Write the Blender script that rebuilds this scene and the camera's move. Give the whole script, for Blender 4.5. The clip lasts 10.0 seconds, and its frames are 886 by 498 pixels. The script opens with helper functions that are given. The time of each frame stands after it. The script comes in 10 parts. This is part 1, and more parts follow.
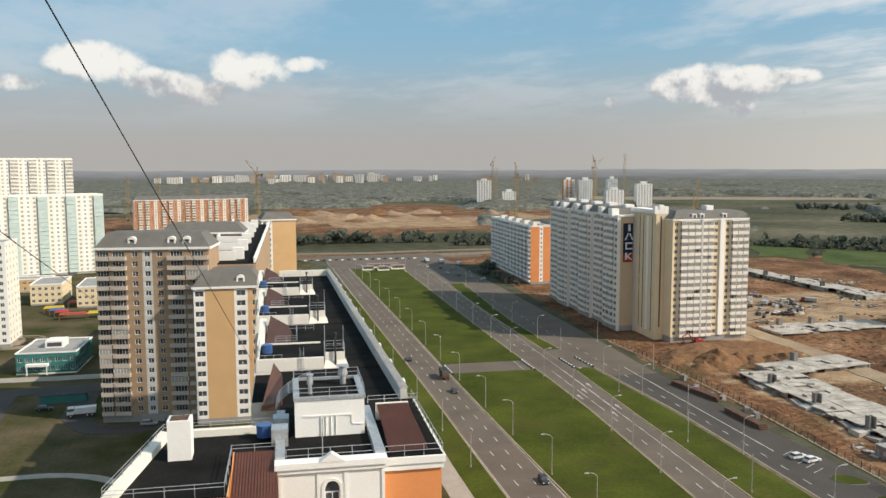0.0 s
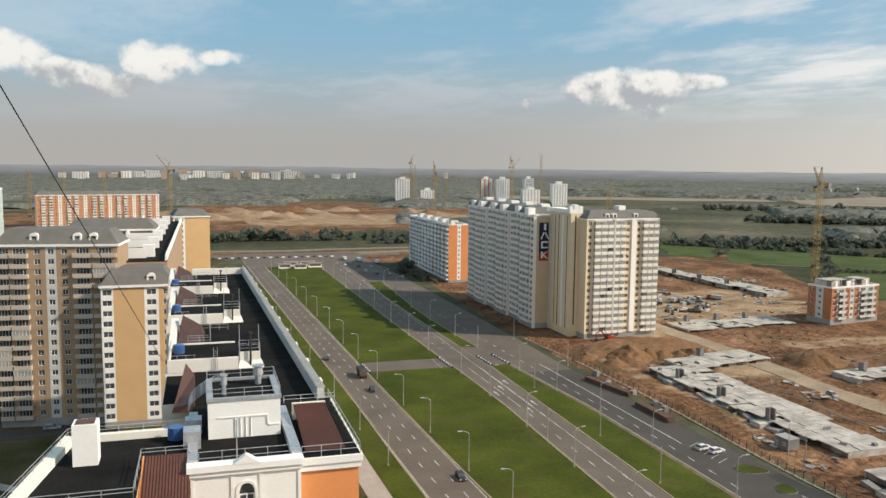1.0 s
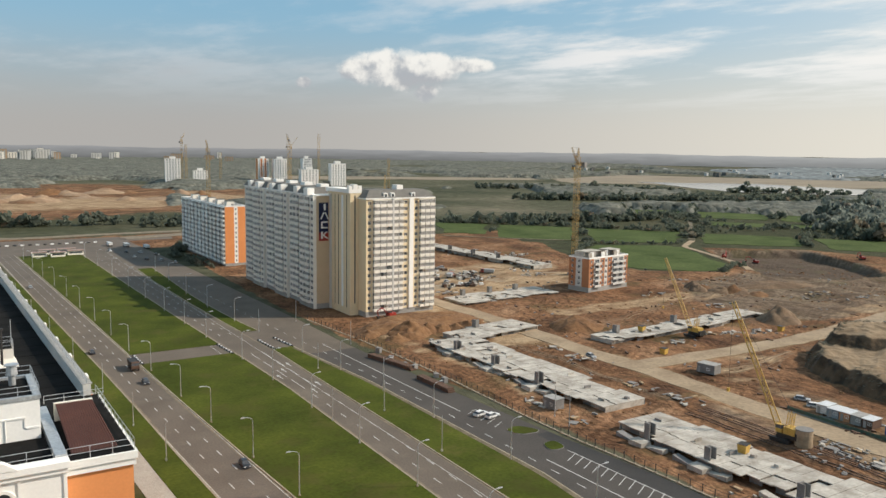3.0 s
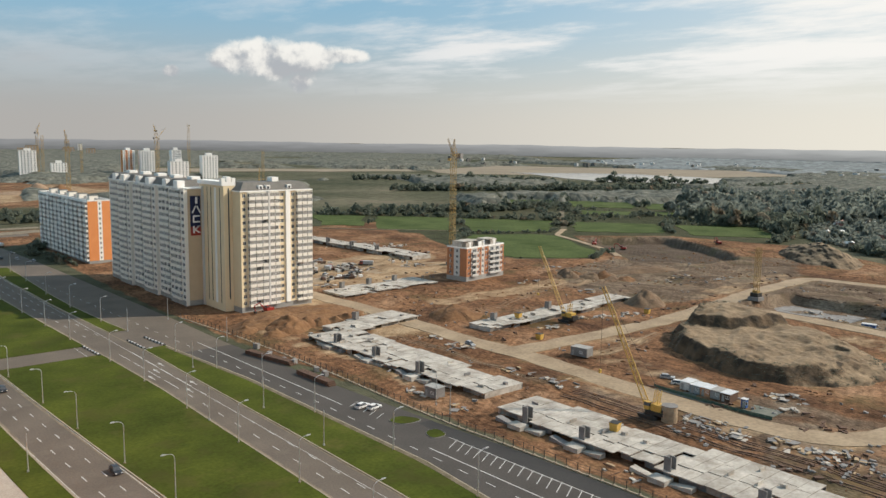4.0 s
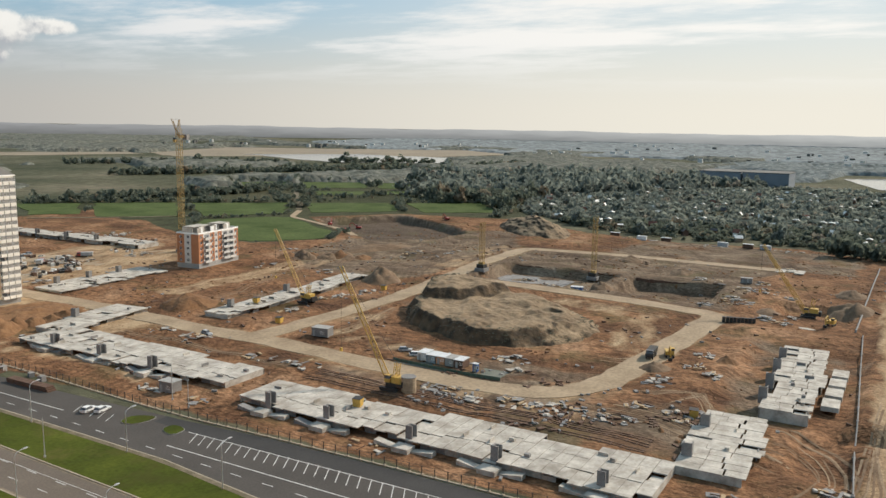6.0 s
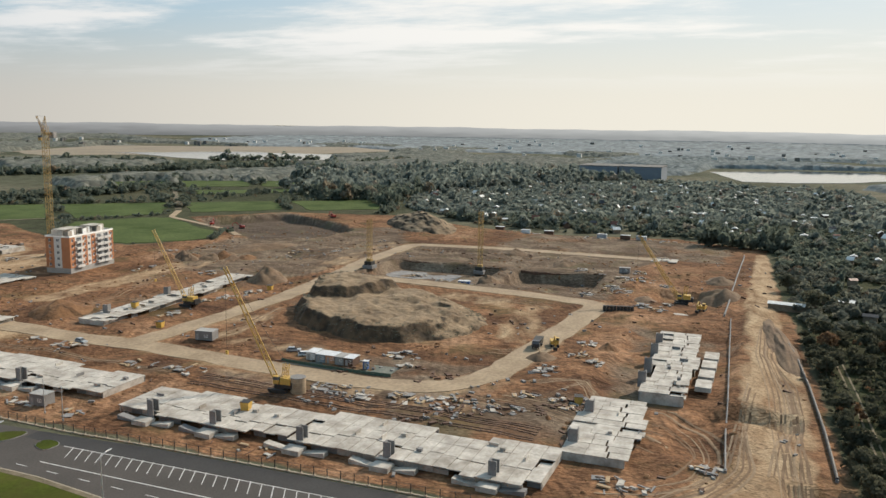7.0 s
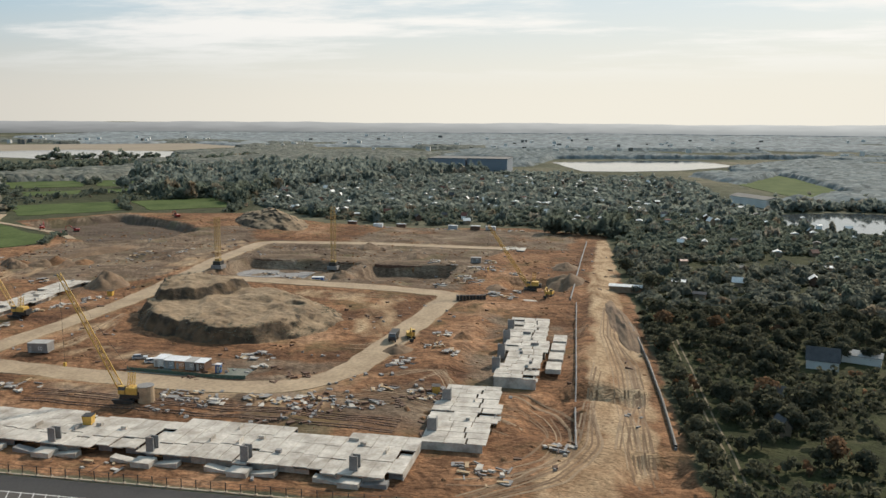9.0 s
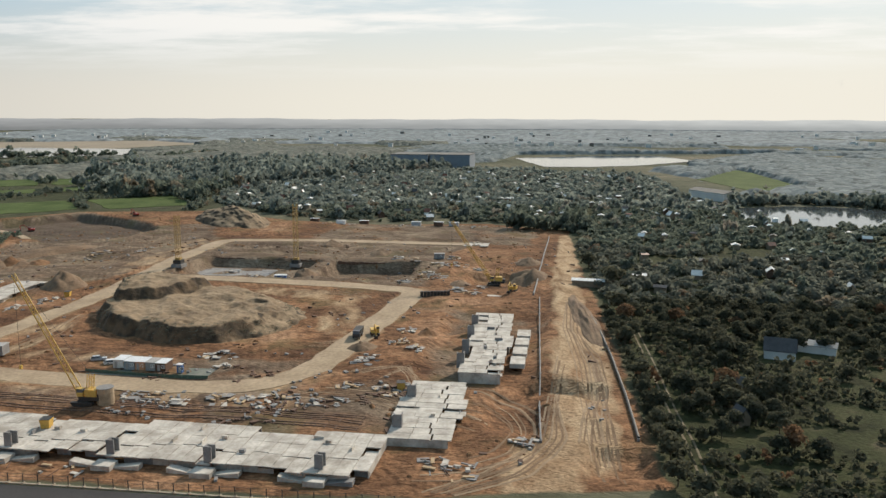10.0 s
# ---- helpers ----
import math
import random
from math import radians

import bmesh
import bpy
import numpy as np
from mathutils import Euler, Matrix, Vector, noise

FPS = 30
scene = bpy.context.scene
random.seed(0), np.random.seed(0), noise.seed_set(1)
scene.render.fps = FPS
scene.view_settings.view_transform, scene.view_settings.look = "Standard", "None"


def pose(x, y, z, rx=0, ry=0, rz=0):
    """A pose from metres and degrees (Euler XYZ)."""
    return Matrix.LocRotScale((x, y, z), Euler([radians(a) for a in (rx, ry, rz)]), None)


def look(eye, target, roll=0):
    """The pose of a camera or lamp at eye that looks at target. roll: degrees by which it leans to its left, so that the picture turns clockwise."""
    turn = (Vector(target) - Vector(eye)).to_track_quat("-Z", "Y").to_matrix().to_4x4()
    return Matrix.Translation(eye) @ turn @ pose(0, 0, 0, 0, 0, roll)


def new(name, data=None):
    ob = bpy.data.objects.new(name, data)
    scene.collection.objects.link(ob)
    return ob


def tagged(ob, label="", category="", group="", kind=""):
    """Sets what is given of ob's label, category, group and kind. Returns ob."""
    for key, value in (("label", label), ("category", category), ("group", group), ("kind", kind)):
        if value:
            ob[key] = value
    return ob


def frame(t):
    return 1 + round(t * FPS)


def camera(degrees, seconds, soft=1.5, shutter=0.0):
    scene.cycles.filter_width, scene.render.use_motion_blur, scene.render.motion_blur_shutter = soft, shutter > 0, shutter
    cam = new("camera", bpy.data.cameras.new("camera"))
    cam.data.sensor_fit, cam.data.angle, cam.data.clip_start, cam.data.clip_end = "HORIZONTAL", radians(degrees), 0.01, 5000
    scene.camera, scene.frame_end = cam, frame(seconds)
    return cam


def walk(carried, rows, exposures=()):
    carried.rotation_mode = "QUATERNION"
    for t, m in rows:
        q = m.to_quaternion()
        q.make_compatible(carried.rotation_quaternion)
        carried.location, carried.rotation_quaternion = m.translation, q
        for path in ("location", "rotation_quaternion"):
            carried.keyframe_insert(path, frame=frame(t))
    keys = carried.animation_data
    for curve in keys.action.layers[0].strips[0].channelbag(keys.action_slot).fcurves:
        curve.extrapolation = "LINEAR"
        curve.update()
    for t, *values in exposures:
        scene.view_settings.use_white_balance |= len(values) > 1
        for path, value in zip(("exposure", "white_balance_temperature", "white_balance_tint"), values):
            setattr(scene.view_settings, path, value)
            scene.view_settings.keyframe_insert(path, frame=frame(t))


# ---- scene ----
LENS = 57.468
H = 70.0
PATH = (
    (0, -11.00, -5.81, 0.17),
    (0.5, -13.10, -5.68, -0.17),
    (1, -16.74, -5.91, -0.62),
    (1.5, -20.17, -6.24, -0.73),
    (2, -24.39, -6.56, -0.80),
    (2.5, -28.24, -6.86, -0.88),
    (4, -40.95, -7.61, -0.86),
    (4.5, -45.27, -7.83, -0.98),
    (5, -50.09, -8.13, -0.85),
    (5.5, -54.93, -8.43, -1.02),
    (6, -59.64, -8.65, -0.95),
    (7.5, -71.44, -8.80, -0.83),
    (8, -74.93, -8.87, -0.88),
    (8.5, -77.04, -8.96, -0.79),
    (9, -78.29, -9.09, -0.35),
    (9.5, -79.54, -9.21, -0.04),
    (10, -80.94, -9.35, -0.18),
)
EYE = (0.0, 0.0, H)
cam = camera(LENS, 10.0)
walk(cam, [(t, pose(*EYE, 90 + p, r, y)) for t, y, p, r in PATH])

# ---- sky and sun ----
SUN_AZ, SUN_EL = 117.0, 35.0     # clockwise from +y, above the horizon
world = bpy.data.worlds.new("sky")
scene.world = world
world.use_nodes = True
wn, wl = world.node_tree.nodes, world.node_tree.links
sky = wn.new("ShaderNodeTexSky")
sky.sky_type, sky.sun_disc = "NISHITA", False
sky.sun_elevation, sky.sun_rotation = radians(SUN_EL), radians(SUN_AZ)
sky.dust_density, sky.air_density = 1.0, 1.0


def wmath(op, a, b=0.0, c=0.0):
    n = wn.new("ShaderNodeMath")
    n.operation = op
    for i, v in enumerate((a, b, c)):
        if isinstance(v, (int, float)):
            n.inputs[i].default_value = v
        else:
            wl.new(v, n.inputs[i])
    return n.outputs[0]


def wstep(v, lo, hi, a=0.0, b=1.0):
    n = wn.new("ShaderNodeMapRange")
    n.interpolation_type = "SMOOTHSTEP"
    for k, x in (("From Min", lo), ("From Max", hi), ("To Min", a), ("To Max", b)):
        n.inputs[k].default_value = x
    wl.new(v, n.inputs["Value"])
    return n.outputs["Result"]


def wmix(a, b, fac):
    n = wn.new("ShaderNodeMix")
    n.data_type = "RGBA"
    for k, v in (("A", a), ("B", b), ("Factor", fac)):
        if isinstance(v, tuple):
            n.inputs[k].default_value = (*v, 1)
        elif isinstance(v, float):
            n.inputs[k].default_value = v
        else:
            wl.new(v, n.inputs[k])
    return n.outputs["Result"]


def wnoise(vec, scale, detail=6.0, rough=0.55):
    n = wn.new("ShaderNodeTexNoise")
    n.inputs["Scale"].default_value, n.inputs["Detail"].default_value, n.inputs["Roughness"].default_value = scale, detail, rough
    wl.new(vec, n.inputs["Vector"])
    return n.outputs["Fac"]


wdir = wn.new("ShaderNodeTexCoord").outputs["Generated"]
wsep = wn.new("ShaderNodeSeparateXYZ")
wl.new(wdir, wsep.inputs[0])
dx, dy, dz = wsep.outputs
azim = wmath("MULTIPLY", wmath("ARCTAN2", wmath("MULTIPLY", dx, -1.0), dy), 57.2958)      # degrees to the left of +y
elev = wmath("MULTIPLY", wmath("ARCSINE", dz), 57.2958)
sunward = wmath("ADD", wmath("MULTIPLY", dx, math.sin(radians(SUN_AZ))), wmath("MULTIPLY", dy, math.cos(radians(SUN_AZ))))
glow = wstep(sunward, -0.25, 0.95)
scale_sky = wn.new("ShaderNodeVectorMath")
scale_sky.operation = "SCALE"
scale_sky.inputs["Scale"].default_value = 0.125
wl.new(sky.outputs[0], scale_sky.inputs[0])
clear = scale_sky.outputs[0]
# haze towards the horizon, brighter towards the sun
haze = wmix((0.44, 0.425, 0.405), (0.89, 0.845, 0.735), glow)
tone = wmix(clear, (0.22, 0.455, 0.62), 0.7)
tone = wmix(tone, wmix((0.46, 0.60, 0.74), (0.95, 0.92, 0.84), glow), wstep(glow, 0.15, 0.95, 0.05, 0.50))
tone = wmix(haze, tone, wstep(elev, 0.5, 9.5))
# thin streaks of high cloud
flat = wn.new("ShaderNodeCombineXYZ")
den = wmath("ADD", dz, 0.06)
wl.new(wmath("DIVIDE", dx, den), flat.inputs[0]), wl.new(wmath("DIVIDE", dy, den), flat.inputs[1])
fm = wn.new("ShaderNodeMapping")
fm.inputs["Scale"].default_value, fm.inputs["Rotation"].default_value = (1.0, 0.6, 1), (0, 0, radians(50))
wl.new(flat.outputs[0], fm.inputs["Vector"])
streak = wmath("MULTIPLY", wstep(wnoise(fm.outputs[0], 0.60, 9, 0.62), 0.44, 0.60), wstep(elev, 2.0, 6.0))
streak = wmath("MULTIPLY", streak, wstep(glow, 0.05, 0.42, 0.35, 1.0))
tone = wmix(tone, wmix((0.72, 0.74, 0.76), (0.97, 0.95, 0.90), glow), streak)
# heaped clouds: azimuth, elevation, half width, half height, strength
sunny = wn.new("ShaderNodeVectorMath")
sunny.operation = "ADD"
sunny.inputs[1].default_value = (0.009, -0.004, 0.011)
wl.new(wdir, sunny.inputs[0])
puff = wnoise(wdir, 30.0, 10, 0.58)
puff_sunward = wnoise(sunny.outputs[0], 30.0, 5, 0.55)
lump = wnoise(wdir, 14.0, 3, 0.5)
veil = None
for a0, e0, wa, we, k in ((11.9, 6.7, 2.6, 1.1, 1.4), (8.9, 5.6, 1.6, 0.9, 1.1), (6.9, 5.4, 1.7, 0.9, 1.1), (5.6, 5.0, 2.4, 0.75, 1.3), (2.2, 6.6, 2.4, 1.15, 1.4), (-1.4, 7.0, 1.9, 0.55, 1.1), (17.0, 5.3, 2.2, 0.55, 0.9),
                          (8.5, 3.1, 0.9, 0.5, 0.5), (1.6, 3.3, 0.5, 0.5, 0.5), (-29.4, 5.3, 3.4, 1.15, 1.6), (-26.7, 5.2, 1.7, 0.95, 1.4), (-31.0, 3.9, 0.8, 0.7, 1.2), (-31.8, 5.75, 2.4, 0.75, 1.5), (-33.8, 5.7, 1.7, 0.5, 1.3), (-22.7, 4.3, 0.6, 0.42, 0.9), (-34.9, 3.4, 0.3, 0.4, 0.6)):
    u = wmath("DIVIDE", wmath("SUBTRACT", azim, a0), wa)
    v = wmath("DIVIDE", wmath("SUBTRACT", elev, e0), we)
    r = wmath("SUBTRACT", k, wmath("ADD", wmath("MULTIPLY", u, u), wmath("MULTIPLY", v, v)))
    r = wmath("MAXIMUM", r, -1.0)
    veil = r if veil is None else wmath("MAXIMUM", veil, r)
ragged = wmath("ADD", veil, wmath("ADD", wmath("MULTIPLY_ADD", puff, 3.4, -1.7), wmath("MULTIPLY_ADD", lump, 1.2, -0.6)))
cover = wstep(ragged, -0.15, 0.95)
# lobes are bright towards the sun and grey on their far and lower sides
relief = wmath("MULTIPLY", wmath("SUBTRACT", puff, puff_sunward), 3.4)
lit = wstep(wmath("ADD", relief, wmath("ADD", wmath("MULTIPLY", wmath("SUBTRACT", elev, 5.2), 0.42), wmath("MULTIPLY_ADD", lump, 1.6, -0.72))), -0.5, 0.55)
tone = wmix(tone, wmix((0.44, 0.46, 0.49), (0.96, 0.93, 0.87), lit), wmath("MULTIPLY", cover, 0.9))
# grey shelf of stratus low over the towers
shelf = wmath("MULTIPLY", wstep(wnoise(fm.outputs[0], 0.33, 7, 0.6), 0.42, 0.62), wmath("MULTIPLY", wstep(elev, 2.2, 4.2), wstep(elev, 4.4, 6.5, 1.0, 0.0)))
shelf = wmath("MULTIPLY", shelf, wstep(glow, 0.05, 0.35, 0.45, 0.0))
tone = wmix(tone, (0.47, 0.465, 0.47), shelf)
wl.new(tone, wn["Background"].inputs["Color"])
wn["Background"].inputs["Strength"].default_value = 1.0
sun = new("sun", bpy.data.lights.new("sun", "SUN"))
sun.data.energy, sun.data.angle, sun.data.color = 5.0, radians(0.6), (1.0, 0.885, 0.745)
sa, se = radians(SUN_AZ), radians(SUN_EL)
sun.matrix_world = look((math.sin(sa) * math.cos(se) * 900, math.cos(sa) * math.cos(se) * 900, math.sin(se) * 900), (0, 0, 0))

# ---- materials ----
def surf(name, a, b, scale=0.3, rough=0.8, fine=4.0, bump=0.0, metal=0.0, island=0.0, contrast=0.25, grit=0.5, spec=0.4):
    """A surface of two colours mixed by broad noise, with fine grain and relief, in world metres."""
    m = bpy.data.materials.new(name)
    m.use_nodes = True
    n, l = m.node_tree.nodes, m.node_tree.links
    p = n["Principled BSDF"]
    geo = n.new("ShaderNodeNewGeometry")
    broad, grain = n.new("ShaderNodeTexNoise"), n.new("ShaderNodeTexNoise")
    for t, s, d in ((broad, scale, 6.0), (grain, fine, 4.0)):
        t.inputs["Scale"].default_value, t.inputs["Detail"].default_value = s, d
        l.new(geo.outputs["Position"], t.inputs["Vector"])
    ramp = n.new("ShaderNodeValToRGB")
    ramp.color_ramp.elements[0].position, ramp.color_ramp.elements[1].position = 0.5 - contrast, 0.5 + contrast
    ramp.color_ramp.elements[0].color, ramp.color_ramp.elements[1].color = (*a, 1), (*b, 1)
    l.new(broad.outputs["Fac"], ramp.inputs["Fac"])
    mul = n.new("ShaderNodeMix")
    mul.data_type, mul.blend_type = "RGBA", "MULTIPLY"
    mul.inputs["Factor"].default_value = grit
    l.new(ramp.outputs["Color"], mul.inputs["A"])
    tone = n.new("ShaderNodeMapRange")
    tone.inputs["From Min"].default_value, tone.inputs["From Max"].default_value = 0.3, 0.7
    tone.inputs["To Min"].default_value, tone.inputs["To Max"].default_value = 0.6, 1.3
    l.new(grain.outputs["Fac"], tone.inputs["Value"])
    last = tone.outputs["Result"]
    if island:
        rnd, add = n.new("ShaderNodeObjectInfo"), n.new("ShaderNodeMath")
        add.operation = "MULTIPLY_ADD"
        add.inputs[1].default_value, add.inputs[2].default_value = island * 2, 1 - island
        l.new(rnd.outputs["Random"], add.inputs[0])
        both = n.new("ShaderNodeMath")
        both.operation = "MULTIPLY"
        l.new(last, both.inputs[0]), l.new(add.outputs[0], both.inputs[1])
        last = both.outputs[0]
    l.new(last, mul.inputs["B"])
    l.new(mul.outputs["Result"], p.inputs["Base Color"])
    p.inputs["Roughness"].default_value, p.inputs["Metallic"].default_value, p.inputs["Specular IOR Level"].default_value = rough, metal, spec
    if bump:
        bp = n.new("ShaderNodeBump")
        bp.inputs["Strength"].default_value, bp.inputs["Distance"].default_value = 0.6, bump
        l.new(grain.outputs["Fac"], bp.inputs["Height"])
        l.new(bp.outputs["Normal"], p.inputs["Normal"])
    return m


WHITE = surf("white_plaster", (0.80, 0.785, 0.745), (0.86, 0.845, 0.81), 0.15, 0.85, grit=0.08)
IVORY = surf("ivory_panel", (0.76, 0.73, 0.64), (0.82, 0.79, 0.70), 0.15, 0.85, grit=0.08)
SHELL = surf("shell_white_panel", (0.74, 0.70, 0.625), (0.81, 0.77, 0.695), 0.15, 0.85, grit=0.1)
BRICK = surf("brick_panel", (0.36, 0.155, 0.075), (0.46, 0.21, 0.105), 0.3, 0.9, grit=0.25)
PALE = surf("pale_grey_panel", (0.52, 0.51, 0.485), (0.60, 0.59, 0.56), 0.15, 0.85, grit=0.1)
SAND_PARAPET = surf("sand_grey_parapet", (0.46, 0.395, 0.33), (0.55, 0.485, 0.41), 0.2, 0.85, grit=0.1)
# sky reflected in far panes is put into this pale colour
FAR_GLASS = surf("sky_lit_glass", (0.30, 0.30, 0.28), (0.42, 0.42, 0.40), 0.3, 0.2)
BEIGE = surf("beige_panel", (0.34, 0.238, 0.152), (0.40, 0.283, 0.182), 0.2, 0.85, grit=0.1)
TAN = surf("tan_panel", (0.50, 0.385, 0.255), (0.57, 0.445, 0.30), 0.2, 0.85, grit=0.1)
CREAM = surf("cream_panel", (0.70, 0.57, 0.37), (0.76, 0.63, 0.42), 0.2, 0.85, grit=0.1)
OCHRE = surf("ochre_panel", (0.58, 0.375, 0.185), (0.65, 0.425, 0.215), 0.2, 0.85, grit=0.1)
ORANGE = surf("orange_panel", (0.66, 0.25, 0.085), (0.72, 0.29, 0.105), 0.2, 0.85, grit=0.1)
TERRACOTTA = surf("terracotta_panel", (0.47, 0.225, 0.115), (0.54, 0.265, 0.14), 0.2, 0.85, grit=0.1)
TEAL = surf("teal_panel", (0.03, 0.16, 0.15), (0.05, 0.20, 0.18), 0.3, 0.6)
AQUA = surf("aqua_glazing", (0.46, 0.58, 0.56), (0.56, 0.66, 0.63), 0.3, 0.3, grit=0.2)
PLINTH = surf("grey_plinth", (0.26, 0.26, 0.25), (0.36, 0.35, 0.33), 0.3, 0.9)
TIN = surf("grey_roof_sheet", (0.125, 0.12, 0.11), (0.175, 0.167, 0.152), 0.25, 0.75, grit=0.3, spec=0.2)
FELT = surf("black_roof_felt", (0.006, 0.006, 0.006), (0.020, 0.019, 0.018), 0.25, 0.95, 3.0, 0.02, spec=0.08)
TILE_DARK = surf("dark_brown_roof_sheet", (0.062, 0.031, 0.023), (0.095, 0.045, 0.032), 0.4, 0.6)
TILE = surf("brown_roof_sheet", (0.12, 0.045, 0.03), (0.17, 0.065, 0.04), 0.4, 0.55)
GLASS = surf("window_glass", (0.045, 0.05, 0.058), (0.12, 0.13, 0.14), 0.25, 0.12)
# the pale tones of balcony panes include the sky they reflect
LOGGIA_GLASS = surf("loggia_glass", (0.20, 0.193, 0.178), (0.37, 0.355, 0.325), 0.45, 0.15)
PALE_GLASS = surf("balcony_glass", (0.31, 0.30, 0.28), (0.44, 0.425, 0.395), 0.3, 0.15)
FRAME = surf("white_frame", (0.72, 0.72, 0.70), (0.8, 0.8, 0.78), 0.5, 0.5)
GALV = surf("galvanised_steel", (0.45, 0.46, 0.47), (0.6, 0.61, 0.62), 0.8, 0.4, metal=0.6)
STEEL = surf("dark_steel", (0.03, 0.03, 0.03), (0.06, 0.055, 0.05), 0.8, 0.6, metal=0.3)
ASPHALT = surf("asphalt", (0.096, 0.077, 0.060), (0.150, 0.122, 0.097), 0.06, 0.85, 2.5)
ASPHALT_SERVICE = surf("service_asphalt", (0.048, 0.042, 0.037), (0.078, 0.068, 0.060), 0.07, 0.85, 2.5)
DUST = surf("dusty_verge", (0.085, 0.072, 0.04), (0.19, 0.155, 0.105), 0.25, 1.0, 2.0)
ASPHALT_NEW = surf("new_asphalt", (0.026, 0.024, 0.023), (0.044, 0.041, 0.039), 0.08, 0.8, 2.5)
KERB = surf("kerb_concrete", (0.24, 0.205, 0.15), (0.36, 0.31, 0.235), 0.3, 0.9)
ROAD_DUST = surf("road_dust", (0.12, 0.10, 0.075), (0.27, 0.22, 0.155), 0.35, 1.0, 2.0)
PAINT = surf("road_paint", (0.38, 0.38, 0.36), (0.62, 0.62, 0.60), 0.9, 0.7)
PAVING = surf("paving", (0.30, 0.27, 0.23), (0.40, 0.37, 0.32), 0.2, 0.9)
GRASS = surf("lawn_grass", (0.038, 0.051, 0.008), (0.080, 0.096, 0.015), 0.06, 0.95, 1.2, 0.06, contrast=0.2, spec=0.08)
def dry_patches(m, colour, size, lo, hi, amount):
    """Mixes a second colour into a surface where broad noise is high."""
    n, l = m.node_tree.nodes, m.node_tree.links
    p = n["Principled BSDF"]
    was = p.inputs["Base Color"].links[0].from_socket
    geo, t, r, x, k = n.new("ShaderNodeNewGeometry"), n.new("ShaderNodeTexNoise"), n.new("ShaderNodeMapRange"), n.new("ShaderNodeMix"), n.new("ShaderNodeMath")
    t.inputs["Scale"].default_value, t.inputs["Detail"].default_value, t.inputs["Roughness"].default_value = size, 8.0, 0.65
    l.new(geo.outputs["Position"], t.inputs["Vector"])
    r.inputs["From Min"].default_value, r.inputs["From Max"].default_value = lo, hi
    l.new(t.outputs["Fac"], r.inputs["Value"])
    k.operation, k.inputs[1].default_value = "MULTIPLY", amount
    l.new(r.outputs["Result"], k.inputs[0])
    x.data_type = "RGBA"
    l.new(was, x.inputs["A"]), l.new(k.outputs[0], x.inputs["Factor"])
    x.inputs["B"].default_value = (*colour, 1)
    l.new(x.outputs["Result"], p.inputs["Base Color"])


dry_patches(GRASS, (0.120, 0.098, 0.034), 0.09, 0.52, 0.72, 0.65)
dry_patches(GRASS, (0.030, 0.040, 0.007), 0.045, 0.50, 0.66, 0.6)
dry_patches(ASPHALT, (0.19, 0.16, 0.125), 0.14, 0.54, 0.72, 0.35)
COURT = surf("courtyard_ground", (0.040, 0.046, 0.012), (0.125, 0.098, 0.06), 0.05, 0.95, 1.0, 0.04, contrast=0.14, spec=0.08)
# crop green with a little haze mixed in, blue lifted
FIELD = surf("field_crop", (0.052, 0.074, 0.024), (0.092, 0.117, 0.042), 0.03, 0.95, 0.5, 0.1, spec=0.08)
dry_patches(FIELD, (0.030, 0.048, 0.010), 0.035, 0.50, 0.66, 0.7)
CONCRETE = surf("precast_concrete", (0.29, 0.262, 0.225), (0.53, 0.495, 0.44), 0.3, 0.9, 1.6, 0.01, island=0.17, contrast=0.2, grit=0.35)
dry_patches(CONCRETE, (0.20, 0.165, 0.125), 0.22, 0.52, 0.70, 0.55)
CONCRETE_DARK = surf("dark_concrete", (0.16, 0.155, 0.15), (0.26, 0.25, 0.24), 0.3, 0.9)
HAUL = surf("haul_road_plates", (0.24, 0.176, 0.112), (0.36, 0.275, 0.182), 0.10, 0.95, 0.9, 0.03, island=0.05, contrast=0.2)
SOIL = surf("heaped_soil", (0.095, 0.062, 0.039), (0.21, 0.142, 0.088), 0.10, 1.0, 0.9, 0.25)
CLAY = surf("heaped_clay", (0.120, 0.060, 0.028), (0.225, 0.122, 0.058), 0.16, 1.0, 0.8, 0.5)
YELLOW = surf("yellow_paint", (0.50, 0.31, 0.065), (0.58, 0.37, 0.09), 0.6, 0.5)
CRANE_OCHRE = surf("weathered_ochre_paint", (0.28, 0.18, 0.06), (0.40, 0.27, 0.09), 0.6, 0.7)
TIN_LIGHT = surf("pale_roof_sheet", (0.5, 0.52, 0.53), (0.62, 0.63, 0.64), 0.5, 0.5)
WOOD_RAW = surf("raw_timber", (0.30, 0.21, 0.12), (0.42, 0.31, 0.19), 0.8, 0.9)
RUST = surf("rusty_brown", (0.075, 0.042, 0.028), (0.13, 0.075, 0.05), 0.8, 0.85)
WATER = surf("water", (0.05, 0.06, 0.065), (0.07, 0.08, 0.085), 0.02, 0.06)

# ---- building blocks ----
def mesh_of(name, verts, faces, mats, index=None):
    me = bpy.data.meshes.new(name)
    me.from_pydata([tuple(v) for v in verts], [], faces)
    for m in mats:
        me.materials.append(m)
    if index is not None:
        me.polygons.foreach_set("material_index", index)
    me.update()
    return me


